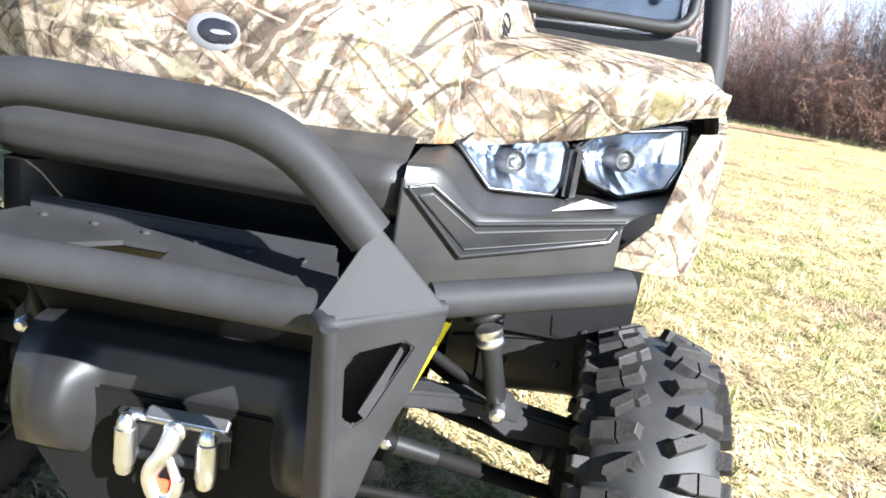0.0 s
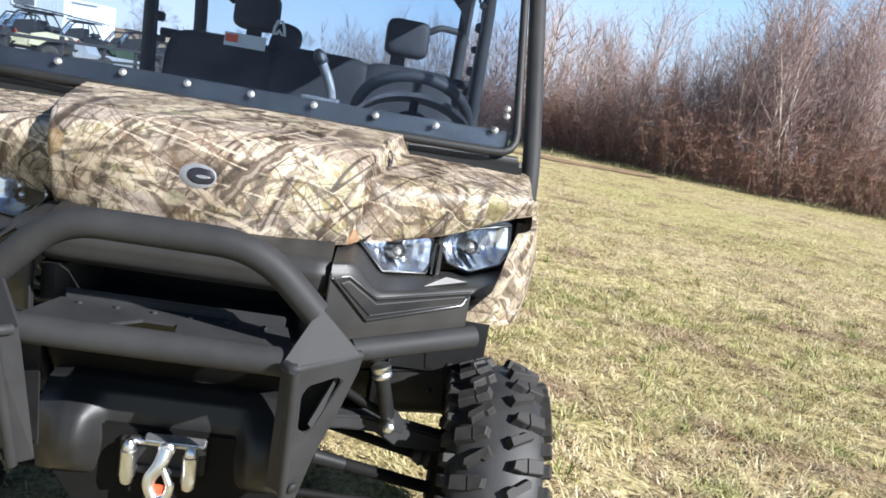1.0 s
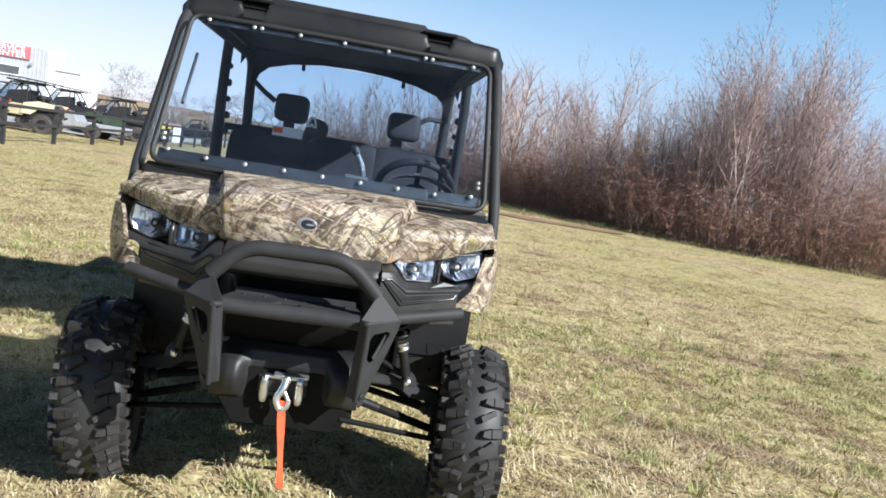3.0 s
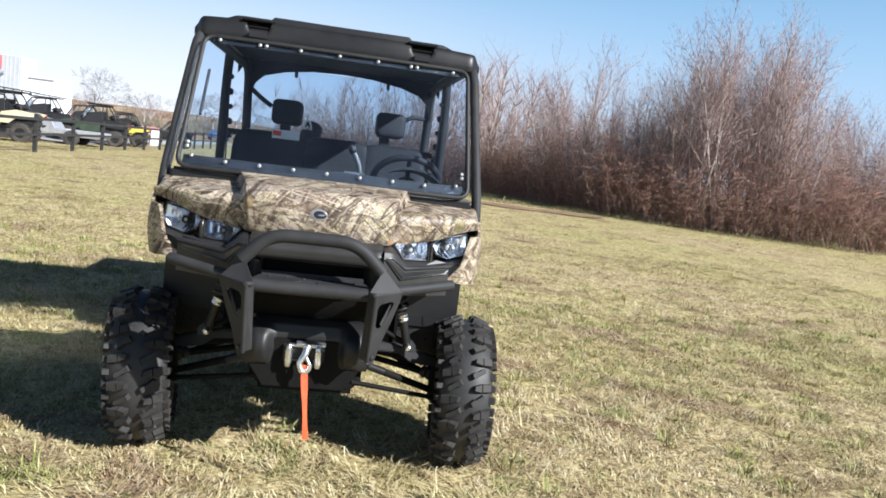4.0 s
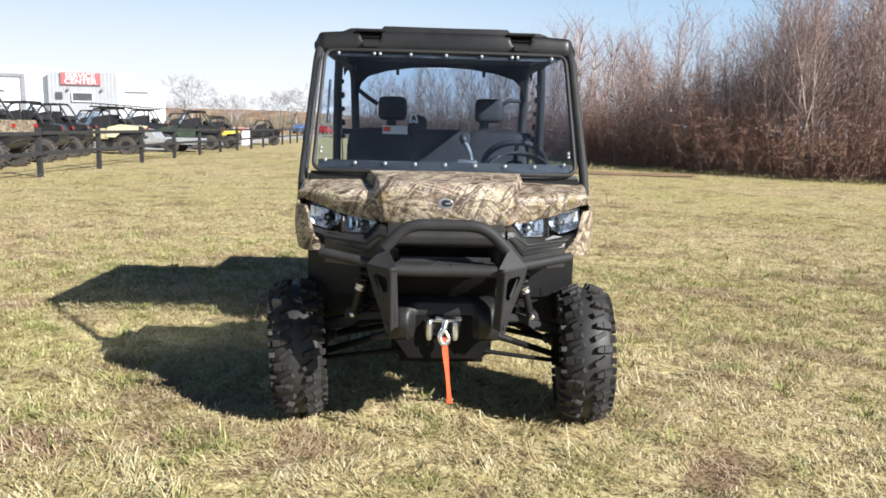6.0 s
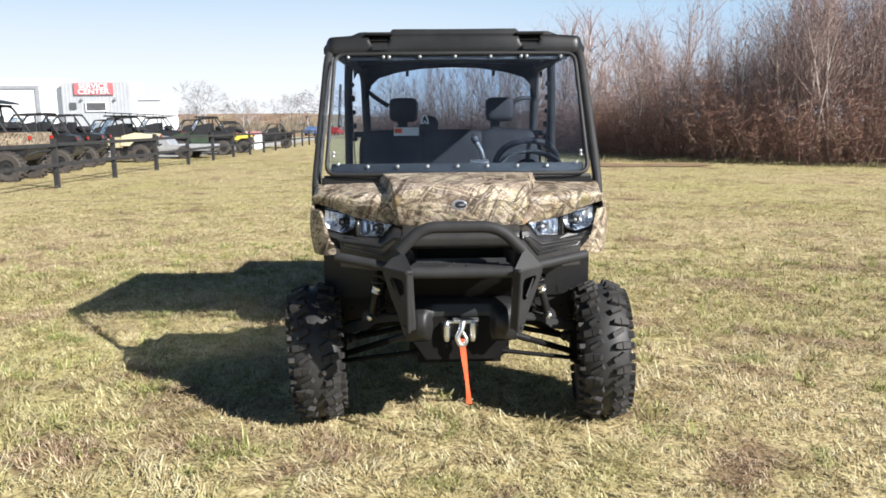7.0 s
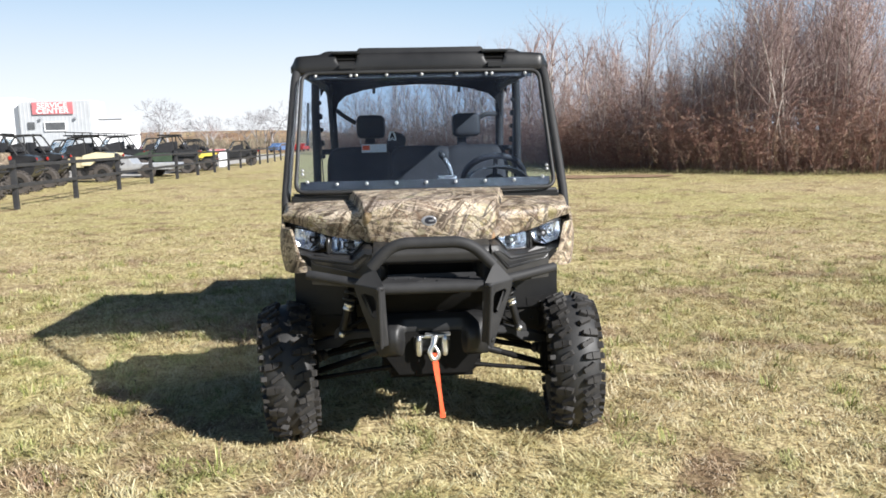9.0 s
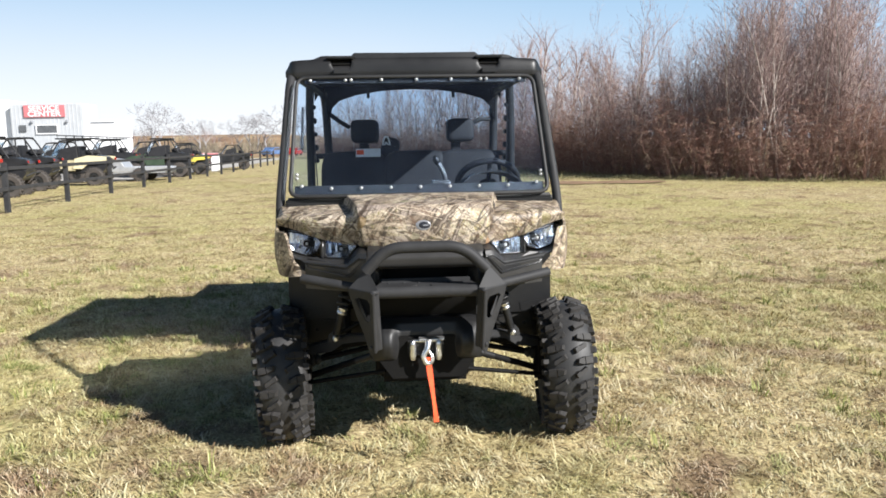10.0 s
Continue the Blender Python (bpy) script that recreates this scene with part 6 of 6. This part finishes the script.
service = empty("service_building", "pale ribbed metal workshop building with a red sign", "building")
part("wall", ribbed(-30.65, -25.0, 60.0, 5.22), M_SIDING, service, "vertical ribbed metal wall")
part("side_wall", box((-25.06, 61.6, 2.46), (0.12, 2.9, 5.4), 0.02), M_WHITEWALL, service)
part("side_wall", box((-30.6, 61.6, 2.46), (0.12, 2.9, 5.4), 0.02), M_SIDING, service)
part("roof", box((-27.82, 61.6, 5.20), (5.6, 2.95, 0.08), 0.02), M_WHITEWALL, service)
win = part("window", box((-27.85, 59.93, 3.22), (1.62, 0.08, 0.66), 0.01), M_WINDOW, service, "dark wide window")
part("window_frame", plate([(-0.87, -0.39), (0.87, -0.39), (0.87, 0.39), (-0.87, 0.39)], 0.06, frame_on((-27.85, 59.93, 3.22), (1, 0, 0), (0, -1, 0)), holes=[[(-0.79, -0.31), (0.79, -0.31), (0.79, 0.31), (-0.79, 0.31)]]), M_WHITEWALL, win)
win = part("window", box((-29.75, 59.93, 3.30), (0.52, 0.08, 0.55), 0.01), M_WINDOW, service, "small dark window")
for x in (-28.95, -26.2):
    part("wall_lamp", box((x, 59.85, 3.85), (0.16, 0.2, 0.22), 0.03), M_TRIMGREY, service)
sign = part("sign_board", box((-27.95, 59.90, 4.66), (3.22, 0.08, 0.96), 0.01), M_SIGNRED, service, "red sign board with white capitals")


def lettering(text, size, m, material, parent, name="lettering"):
    c = bpy.data.curves.new("text", "FONT")
    c.body, c.size, c.align_x, c.align_y, c.extrude, c.offset = text, size, "CENTER", "CENTER", 0.006, size * 0.022
    ob = new("text", c)
    me = bpy.data.meshes.new_from_object(ob.evaluated_get(bpy.context.evaluated_depsgraph_get()))
    bpy.data.objects.remove(ob)
    me.materials.clear()
    me.materials.append(material)
    made = new(name, me)
    made.matrix_basis, made.parent = m, parent
    return made


lettering("SERVICE", 0.56, frame_on((-27.95, 59.845, 4.88), (1, 0, 0), (0, -1, 0)) @ Matrix.Diagonal((1.18, 1, 1, 1)), M_WHITE, sign)
lettering("CENTER", 0.56, frame_on((-27.95, 59.845, 4.43), (1, 0, 0), (0, -1, 0)) @ Matrix.Diagonal((1.25, 1, 1, 1)), M_WHITE, sign)

annex = empty("white_building", "low plain white building beside the workshop", "building")
part("wall", box((-23.6, 61.5, 1.85), (2.85, 3.0, 4.1), 0.03), M_WHITEWALL, annex, "plain white wall")
part("eave", box((-23.45, 59.95, 3.72), (1.9, 0.10, 0.09), 0.02), M_TRIMGREY, annex)
hall = empty("door_building", "white building with a tall framed overhead door", "building")
part("wall", box((-36.2, 62.0, 2.7), (10.6, 3.0, 5.8), 0.03), M_WHITEWALL, hall, "plain white wall")
part("door_jamb", box((-32.85, 60.42, 2.3), (0.35, 0.16, 4.9), 0.03), M_TRIMGREY, hall)
part("door_head", box((-35.6, 60.42, 4.85), (5.8, 0.16, 0.30), 0.03), M_TRIMGREY, hall)
part("overhead_door", box((-35.6, 60.47, 2.2), (5.3, 0.05, 5.0), 0.01), M_WHITEWALL, hall)
for k in range(4):
    part("door_seam", box((-35.6, 60.435, 0.9 + 1.0 * k), (5.2, 0.02, 0.03), 0), M_TRIMGREY, hall)

banner = empty("banner_barrier", "low red and white banner barrier beside the lot", "barrier")
for k in range(5):
    part("panel", box((-22.9 + 2.05 * k, 57.0, 0.62), (2.0, 0.06, 0.95), 0.01), M_WHITEWALL, banner)
    part("stripe", box((-22.9 + 2.05 * k, 56.95, 0.95), (1.98, 0.05, 0.27), 0.01), M_SIGNRED, banner)
    part("stripe", box((-22.9 + 2.05 * k, 56.95, 0.42), (1.5, 0.05, 0.22), 0.01), M_SIGNRED, banner)

# ---- parked off-road vehicles behind the fence ----
M_TAN = surface("tan_paint", (0.42, 0.37, 0.23), (0.55, 0.49, 0.33), 0.35, 0, 3, 60, 0.0005)
M_CREAM = surface("cream_paint", (0.58, 0.52, 0.33), (0.68, 0.61, 0.42), 0.35, 0, 3, 60, 0.0005)
M_DARKPAINT = surface("charcoal_paint", (0.012, 0.012, 0.013), (0.028, 0.028, 0.03), 0.32, 0, 3, 60, 0.0005)
M_GREEN = surface("green_paint", (0.03, 0.05, 0.03), (0.055, 0.08, 0.05), 0.4, 0, 3, 60, 0.0005)
M_YELLOWPAINT = surface("yellow_paint", (0.58, 0.47, 0.07), (0.68, 0.57, 0.12), 0.35, 0, 3, 60, 0.0005)
M_REDLIGHT = surface("red_lamp_plastic", (0.32, 0.02, 0.015), (0.42, 0.04, 0.03), 0.25, 0, 6, 60, 0.0003)
M_SILVER = surface("brushed_aluminium", (0.50, 0.51, 0.53), (0.66, 0.67, 0.69), 0.42, 0.6, 5, 90, 0.001)
M_PURPLE = surface("purple_paint", (0.16, 0.04, 0.15), (0.24, 0.07, 0.22), 0.35, 0, 3, 60, 0.0005)
M_BLUEPAINT = surface("blue_car_paint", (0.11, 0.19, 0.36), (0.16, 0.25, 0.44), 0.25, 0.2, 3, 60, 0.0003)


M_DUSTY = surface("dusty_tyre_rubber", (0.03, 0.027, 0.025), (0.085, 0.072, 0.063), 0.8, 0, 5, 60, 0.002)


def small_wheel(parent, x, y, r, w):
    axis = pose(x, y, r - 0.02, 90, 0, 0)
    hub = part("wheel", lathe([(r * 0.5, -w * 0.4), (r * 0.5, w * 0.4), (r * 0.2, w * 0.42), (r * 0.18, w * 0.3)], 20, axis), M_SILVER if parent.get("bright") else M_RIM, parent, smooth=40)
    t = lathe([(r * 0.5, -w / 2), (r * 0.85, -w * 0.55), (r * 0.97, -w * 0.42), (r, 0), (r * 0.97, w * 0.42), (r * 0.85, w * 0.55), (r * 0.5, w / 2)], 28, axis, closed=True)
    for i in range(22):
        a = 2 * math.pi * i / 22
        for s in (-1, 1):
            box((x + r * math.cos(a + s * 0.07), y + s * w * 0.26, r - 0.02 + r * math.sin(a + s * 0.07)), (0.05, w * 0.42, 0.045), 0, (0, -math.degrees(a), 0), t)
    part("tyre", t, M_DUSTY, hub, "dusty knobbly tyre", 40)


def offroader(label, m, paint, trim, top, bed, group="parked off-road vehicles", hood_paint=None):
    """Tail at +x, nose at -x, 2.9 m long and 1.5 m wide."""
    v = empty("parked_off_roader", label, "off-road vehicle", group, m=m)
    lower = [(-1.30, 0.48), (1.25, 0.48), (1.42, 0.72), (1.42, 0.80), (0.35, 0.80), (0.25, 0.62), (-0.55, 0.60), (-0.75, 0.85), (-1.40, 0.80), (-1.45, 0.62)]
    part("body", plate(lower, 1.16, Matrix.Translation((0, 0.58, 0)) @ Matrix.Rotation(radians(90), 4, "X"), bev=0.03), M_DARKPAINT, v, "dark lower body", 40)
    hood = [(-1.46, 0.80), (-0.70, 0.86), (-0.52, 1.16), (-0.80, 1.12), (-1.30, 0.98)]
    part("hood", plate(hood, 1.20, Matrix.Translation((0, 0.60, 0)) @ Matrix.Rotation(radians(90), 4, "X"), bev=0.04), hood_paint or paint, v, "painted hood", 40)
    for s in (-1, 1):
        fen = [(0.22, 0.66), (0.30, 1.06), (0.80, 1.18), (1.48, 1.12), (1.54, 0.98), (1.36, 0.94), (1.16, 0.88), (0.80, 0.86), (0.56, 0.66)]
        part("rear_fender", plate(fen if not bed else [(0.40, 0.82), (0.40, 1.16), (1.48, 1.16), (1.48, 0.84), (1.30, 0.80)], 0.10, Matrix.Translation((0, s * 0.66 + 0.05, 0)) @ Matrix.Rotation(radians(90), 4, "X"), bev=0.015), paint, v, "painted rear fender", 40)
        fen = [(-0.50, 0.70), (-0.60, 1.06), (-1.15, 1.06), (-1.52, 0.88), (-1.48, 0.78), (-1.14, 0.88), (-0.86, 0.84), (-0.68, 0.66)]
        part("front_fender", plate(fen, 0.10, Matrix.Translation((0, s * 0.66 + 0.05, 0)) @ Matrix.Rotation(radians(90), 4, "X"), bev=0.015), trim, v, "painted front fender", 40)
        part("door", box((-0.12, s * 0.64, 0.80), (0.86, 0.05, 0.42), 0.02), trim, v, "low side door", 40)
        part("cage_tube", tube(fillet([(-0.66, s * 0.60, 1.08), (-0.22, s * 0.56, 1.76), (0.62, s * 0.56, 1.80), (1.05, s * 0.60, 1.05)], 0.12, 4), 0.028, 8), M_STEEL, v, smooth=60)
        part("cage_post", tube([(0.40, s * 0.60, 0.85), (0.36, s * 0.56, 1.79)], 0.026, 8), M_STEEL, v, smooth=60)
        part("taillight", box((1.50, s * 0.60, 1.03), (0.06, 0.10, 0.10), 0.015), M_REDLIGHT, v, "red tail light")
        part("side_net", plate([(-0.46, 1.00), (0.38, 1.00), (0.38, 1.56), (-0.20, 1.44)], 0.02, Matrix.Translation((0, s * 0.60 + 0.01, 0)) @ Matrix.Rotation(radians(90), 4, "X")), M_SEAT, v, "dark side net")
        part("seat", box((0.12, s * 0.28, 1.08), (0.22, 0.50, 0.86), 0.08, (0, 12, 0), seg=3), M_SEAT, v, "dark bucket seat", 50)
        part("seat_cushion", box((-0.12, s * 0.28, 0.72), (0.46, 0.46, 0.14), 0.04, seg=3), M_SEAT, v, smooth=50)
        for x in (-1.02, 0.98):
            small_wheel(v, x, s * 0.62, 0.36, 0.27)
        part("shock", tube([(0.92, s * 0.45, 0.45), (0.72, s * 0.42, 0.95)], 0.035, 8), M_CHROME, v, smooth=60)
    for x, z in ((-0.22, 1.76), (0.62, 1.80), (0.36, 1.79)):
        part("cage_bar", tube([(x, -0.56, z), (x, 0.56, z)], 0.024, 8), M_STEEL, v, smooth=60)
    part("rear_screen", box((0.42, 0, 1.20), (0.03, 1.10, 0.70), 0.01), M_SEAT, v, "dark panel behind the seats")
    part("dash", box((-0.55, 0, 1.02), (0.22, 1.10, 0.22), 0.05, seg=3), M_PLASTIC, v, smooth=50)
    part("steering_wheel", lathe([(0.15, -0.012), (0.17, 0.0), (0.15, 0.012)], 16, pose(-0.42, 0.28, 1.10, 0, -60, 0), closed=True), M_SEAL, v, smooth=60)
    part("rear_body", plate([(0.30, 0.70), (0.34, 1.16), (0.72, 1.24), (1.40, 1.10), (1.46, 0.92), (1.30, 0.62)], 1.00, Matrix.Translation((0, 0.50, 0)) @ Matrix.Rotation(radians(90), 4, "X"), bev=0.05), M_DARKPAINT if not bed else M_PLASTIC, v, "dark tail bodywork", 40)
    part("windscreen", sheet(lambda a, b: (-0.62 + 0.34 * b, (2 * a - 1) * 0.54, 1.10 + 0.58 * b), 4, 4, 0.006), M_REARPOLY, v, "clear sloping windscreen", 40)
    part("tail_bumper", tube(fillet([(1.40, -0.5, 0.62), (1.56, -0.42, 0.70), (1.56, 0.42, 0.70), (1.40, 0.5, 0.62)], 0.08, 4), 0.025, 8), M_STEEL, v, smooth=60)
    for s in (-1, 1):
        part("spare_bag", box((0.80, s * 0.28, 1.30), (0.36, 0.34, 0.22), 0.07, (0, 0, s * 8), seg=3), M_SEAT, v, "dark bag strapped on the tail", 50)
    if bed:
        part("bed_floor", box((0.94, 0, 0.86), (1.06, 1.24, 0.05), 0.01), M_PLASTIC, v)
        part("tailgate", box((1.45, 0, 1.0), (0.05, 1.26, 0.30), 0.015), paint, v)
    else:
        part("engine_cover", box((0.95, 0, 0.93), (0.8, 0.95, 0.24), 0.06, seg=3), M_PLASTIC, v, smooth=50)
    if top == "flat":
        part("roof", box((0.18, 0, 1.85), (1.0, 1.26, 0.06), 0.025, seg=3), M_PLASTIC, v, "black roof panel", 50)
    elif top == "arc":
        part("roof", sheet(lambda a, b: (-0.35 + 1.15 * a, (2 * b - 1) * 0.62, 1.86 + 0.10 * math.sin(a * math.pi)), 12, 4, 0.03, (0, 0, -1)), M_PLASTIC, v, "curved black canopy", 50)
    elif top == "rack":
        part("roof", box((0.30, 0, 1.84), (1.35, 1.24, 0.05), 0.02, seg=3), M_PLASTIC, v, "black roof panel", 50)
        for s in (-1, 1):
            part("rack_rail", tube([(-0.30, s * 0.58, 1.97), (1.25, s * 0.58, 1.90)], 0.018, 8), M_STEEL, v, smooth=60)
            for k in range(6):
                x = -0.28 + 0.30 * k
                part("rack_post", tube([(x, s * 0.58, 1.84), (x, s * 0.58, 1.97 - 0.045 * (x + 0.3))], 0.013, 6), M_STEEL, v, smooth=60)
    return v


def at_lot(x, y, yaw, size=1.0):
    return pose(x, y, ground_height(x, y), 0, 0, yaw) @ Matrix.Scale(size, 4)


offroader("camouflage utility vehicle with cargo box and curved canopy", at_lot(-13.35, 18.9, 4, 1.20), M_CAMO, M_CAMO, "arc", True)
offroader("dark side-by-side with cream trim and open cage", at_lot(-13.75, 22.6, 10, 1.10), M_DARKPAINT, M_CREAM, "none", False, hood_paint=M_CREAM)
offroader("charcoal side-by-side with cream fenders and red tail lights", at_lot(-14.35, 25.9, 10, 1.10), M_DARKPAINT, M_CREAM, "none", False)
offroader("tan and black sport side-by-side with a roof rack", at_lot(-13.65, 29.6, 6, 1.07), M_CREAM, M_TAN, "rack", False, hood_paint=M_CREAM)
offroader("green utility vehicle with cargo box and flat roof", at_lot(-12.7, 38.6, 8, 1.12), M_DARKPAINT, M_GREEN, "flat", True, hood_paint=M_GREEN)
offroader("yellow side-by-side with white panels", at_lot(-12.3, 42.0, 8, 0.98), M_YELLOWPAINT, M_DARKPAINT, "none", False, hood_paint=M_WHITEWALL)
offroader("white side-by-side with dark canopy", at_lot(-13.2, 44.9, 8), M_WHITEWALL, M_WHITEWALL, "flat", False)
offroader("purple and black side-by-side with open cage", at_lot(-11.4, 50.4, 8, 0.95), M_DARKPAINT, M_DARKPAINT, "none", False, hood_paint=M_PURPLE)

offroader("white-hooded side-by-side behind the yellow one", at_lot(-15.0, 43.2, 14, 1.1), M_WHITEWALL, M_DARKPAINT, "none", False, hood_paint=M_WHITEWALL)
offroader("dark utility vehicle with a boxed roof", at_lot(-16.4, 41.0, 10, 1.15), M_DARKPAINT, M_DARKPAINT, "rack", True)
offroader("tan utility vehicle behind the front row", at_lot(-17.2, 24.0, 12, 1.15), M_TAN, M_DARKPAINT, "flat", True, hood_paint=M_TAN)
offroader("charcoal sport side-by-side behind the trailer", at_lot(-15.8, 33.2, 6, 1.05), M_DARKPAINT, M_DARKPAINT, "none", False, hood_paint=M_PURPLE)

# aluminium trailer with a sloped ramp
trailer = empty("aluminium_trailer", "low aluminium utility trailer with a sloped front", "trailer", m=at_lot(-12.2, 33.8, 4))
part("deck", box((0, 0, 0.42), (3.0, 1.6, 0.10), 0.02), M_SILVER, trailer, "bright flat deck")
part("side_board", box((0, -0.80, 0.56), (3.0, 0.05, 0.22), 0.01), M_SILVER, trailer)
part("side_board", box((0, 0.80, 0.56), (3.0, 0.05, 0.22), 0.01), M_SILVER, trailer)
part("sloped_front", plate([(-1.5, 0.45), (-0.35, 0.45), (-0.72, 1.02), (-1.5, 1.12)], 1.5, Matrix.Translation((0, 0.75, 0)) @ Matrix.Rotation(radians(90), 4, "X"), bev=0.03), M_SILVER, trailer, "sloped bright cover", 40)
for y in (-0.92, 0.92):
    small_wheel(trailer, 0.2, y, 0.32, 0.20)
crate = empty("white_cabinet", "tall white metal cabinet standing in the lot", "cabinet", m=at_lot(-11.6, 46.9, 5, 0.66))
part("body", box((0, 0, 0.85), (0.9, 0.7, 1.6), 0.03), M_WHITEWALL, crate)
part("door", box((0.0, -0.36, 0.85), (0.8, 0.03, 1.45), 0.01), M_WHITEWALL, crate)
part("leg", box((0, 0, 0.03), (0.92, 0.72, 0.10), 0.01), M_TRIMGREY, crate)


def far_car(label, m, paint):
    c = empty("distant_car", label, "car", m=m)
    prof = [(-2.1, 0.3), (2.1, 0.3), (2.15, 0.75), (1.4, 0.88), (0.8, 1.38), (-0.9, 1.40), (-1.6, 0.92), (-2.15, 0.85)]
    part("body", plate(prof, 1.7, Matrix.Translation((0, 0.85, 0)) @ Matrix.Rotation(radians(90), 4, "X"), bev=0.08), paint, c, smooth=50)
    part("window", plate([(-1.35, 0.95), (1.2, 0.95), (0.75, 1.30), (-0.85, 1.32)], 1.74, Matrix.Translation((0, 0.87, 0)) @ Matrix.Rotation(radians(90), 4, "X")), M_WINDOW, c)
    for x in (-1.3, 1.3):
        for y in (-0.75, 0.75):
            part("wheel", lathe([(0.1, -0.1), (0.32, -0.1), (0.32, 0.1), (0.1, 0.1)], 18, pose(x, y, 0.32, 90, 0, 0)), M_RUBBER, c)


far_car("distant blue car parked beyond the fence", at_lot(-18.6, 116, 70), M_BLUEPAINT)
far_car("distant red car parked beyond the fence", at_lot(-15.4, 118, 80, 0.9), M_REDLIGHT)
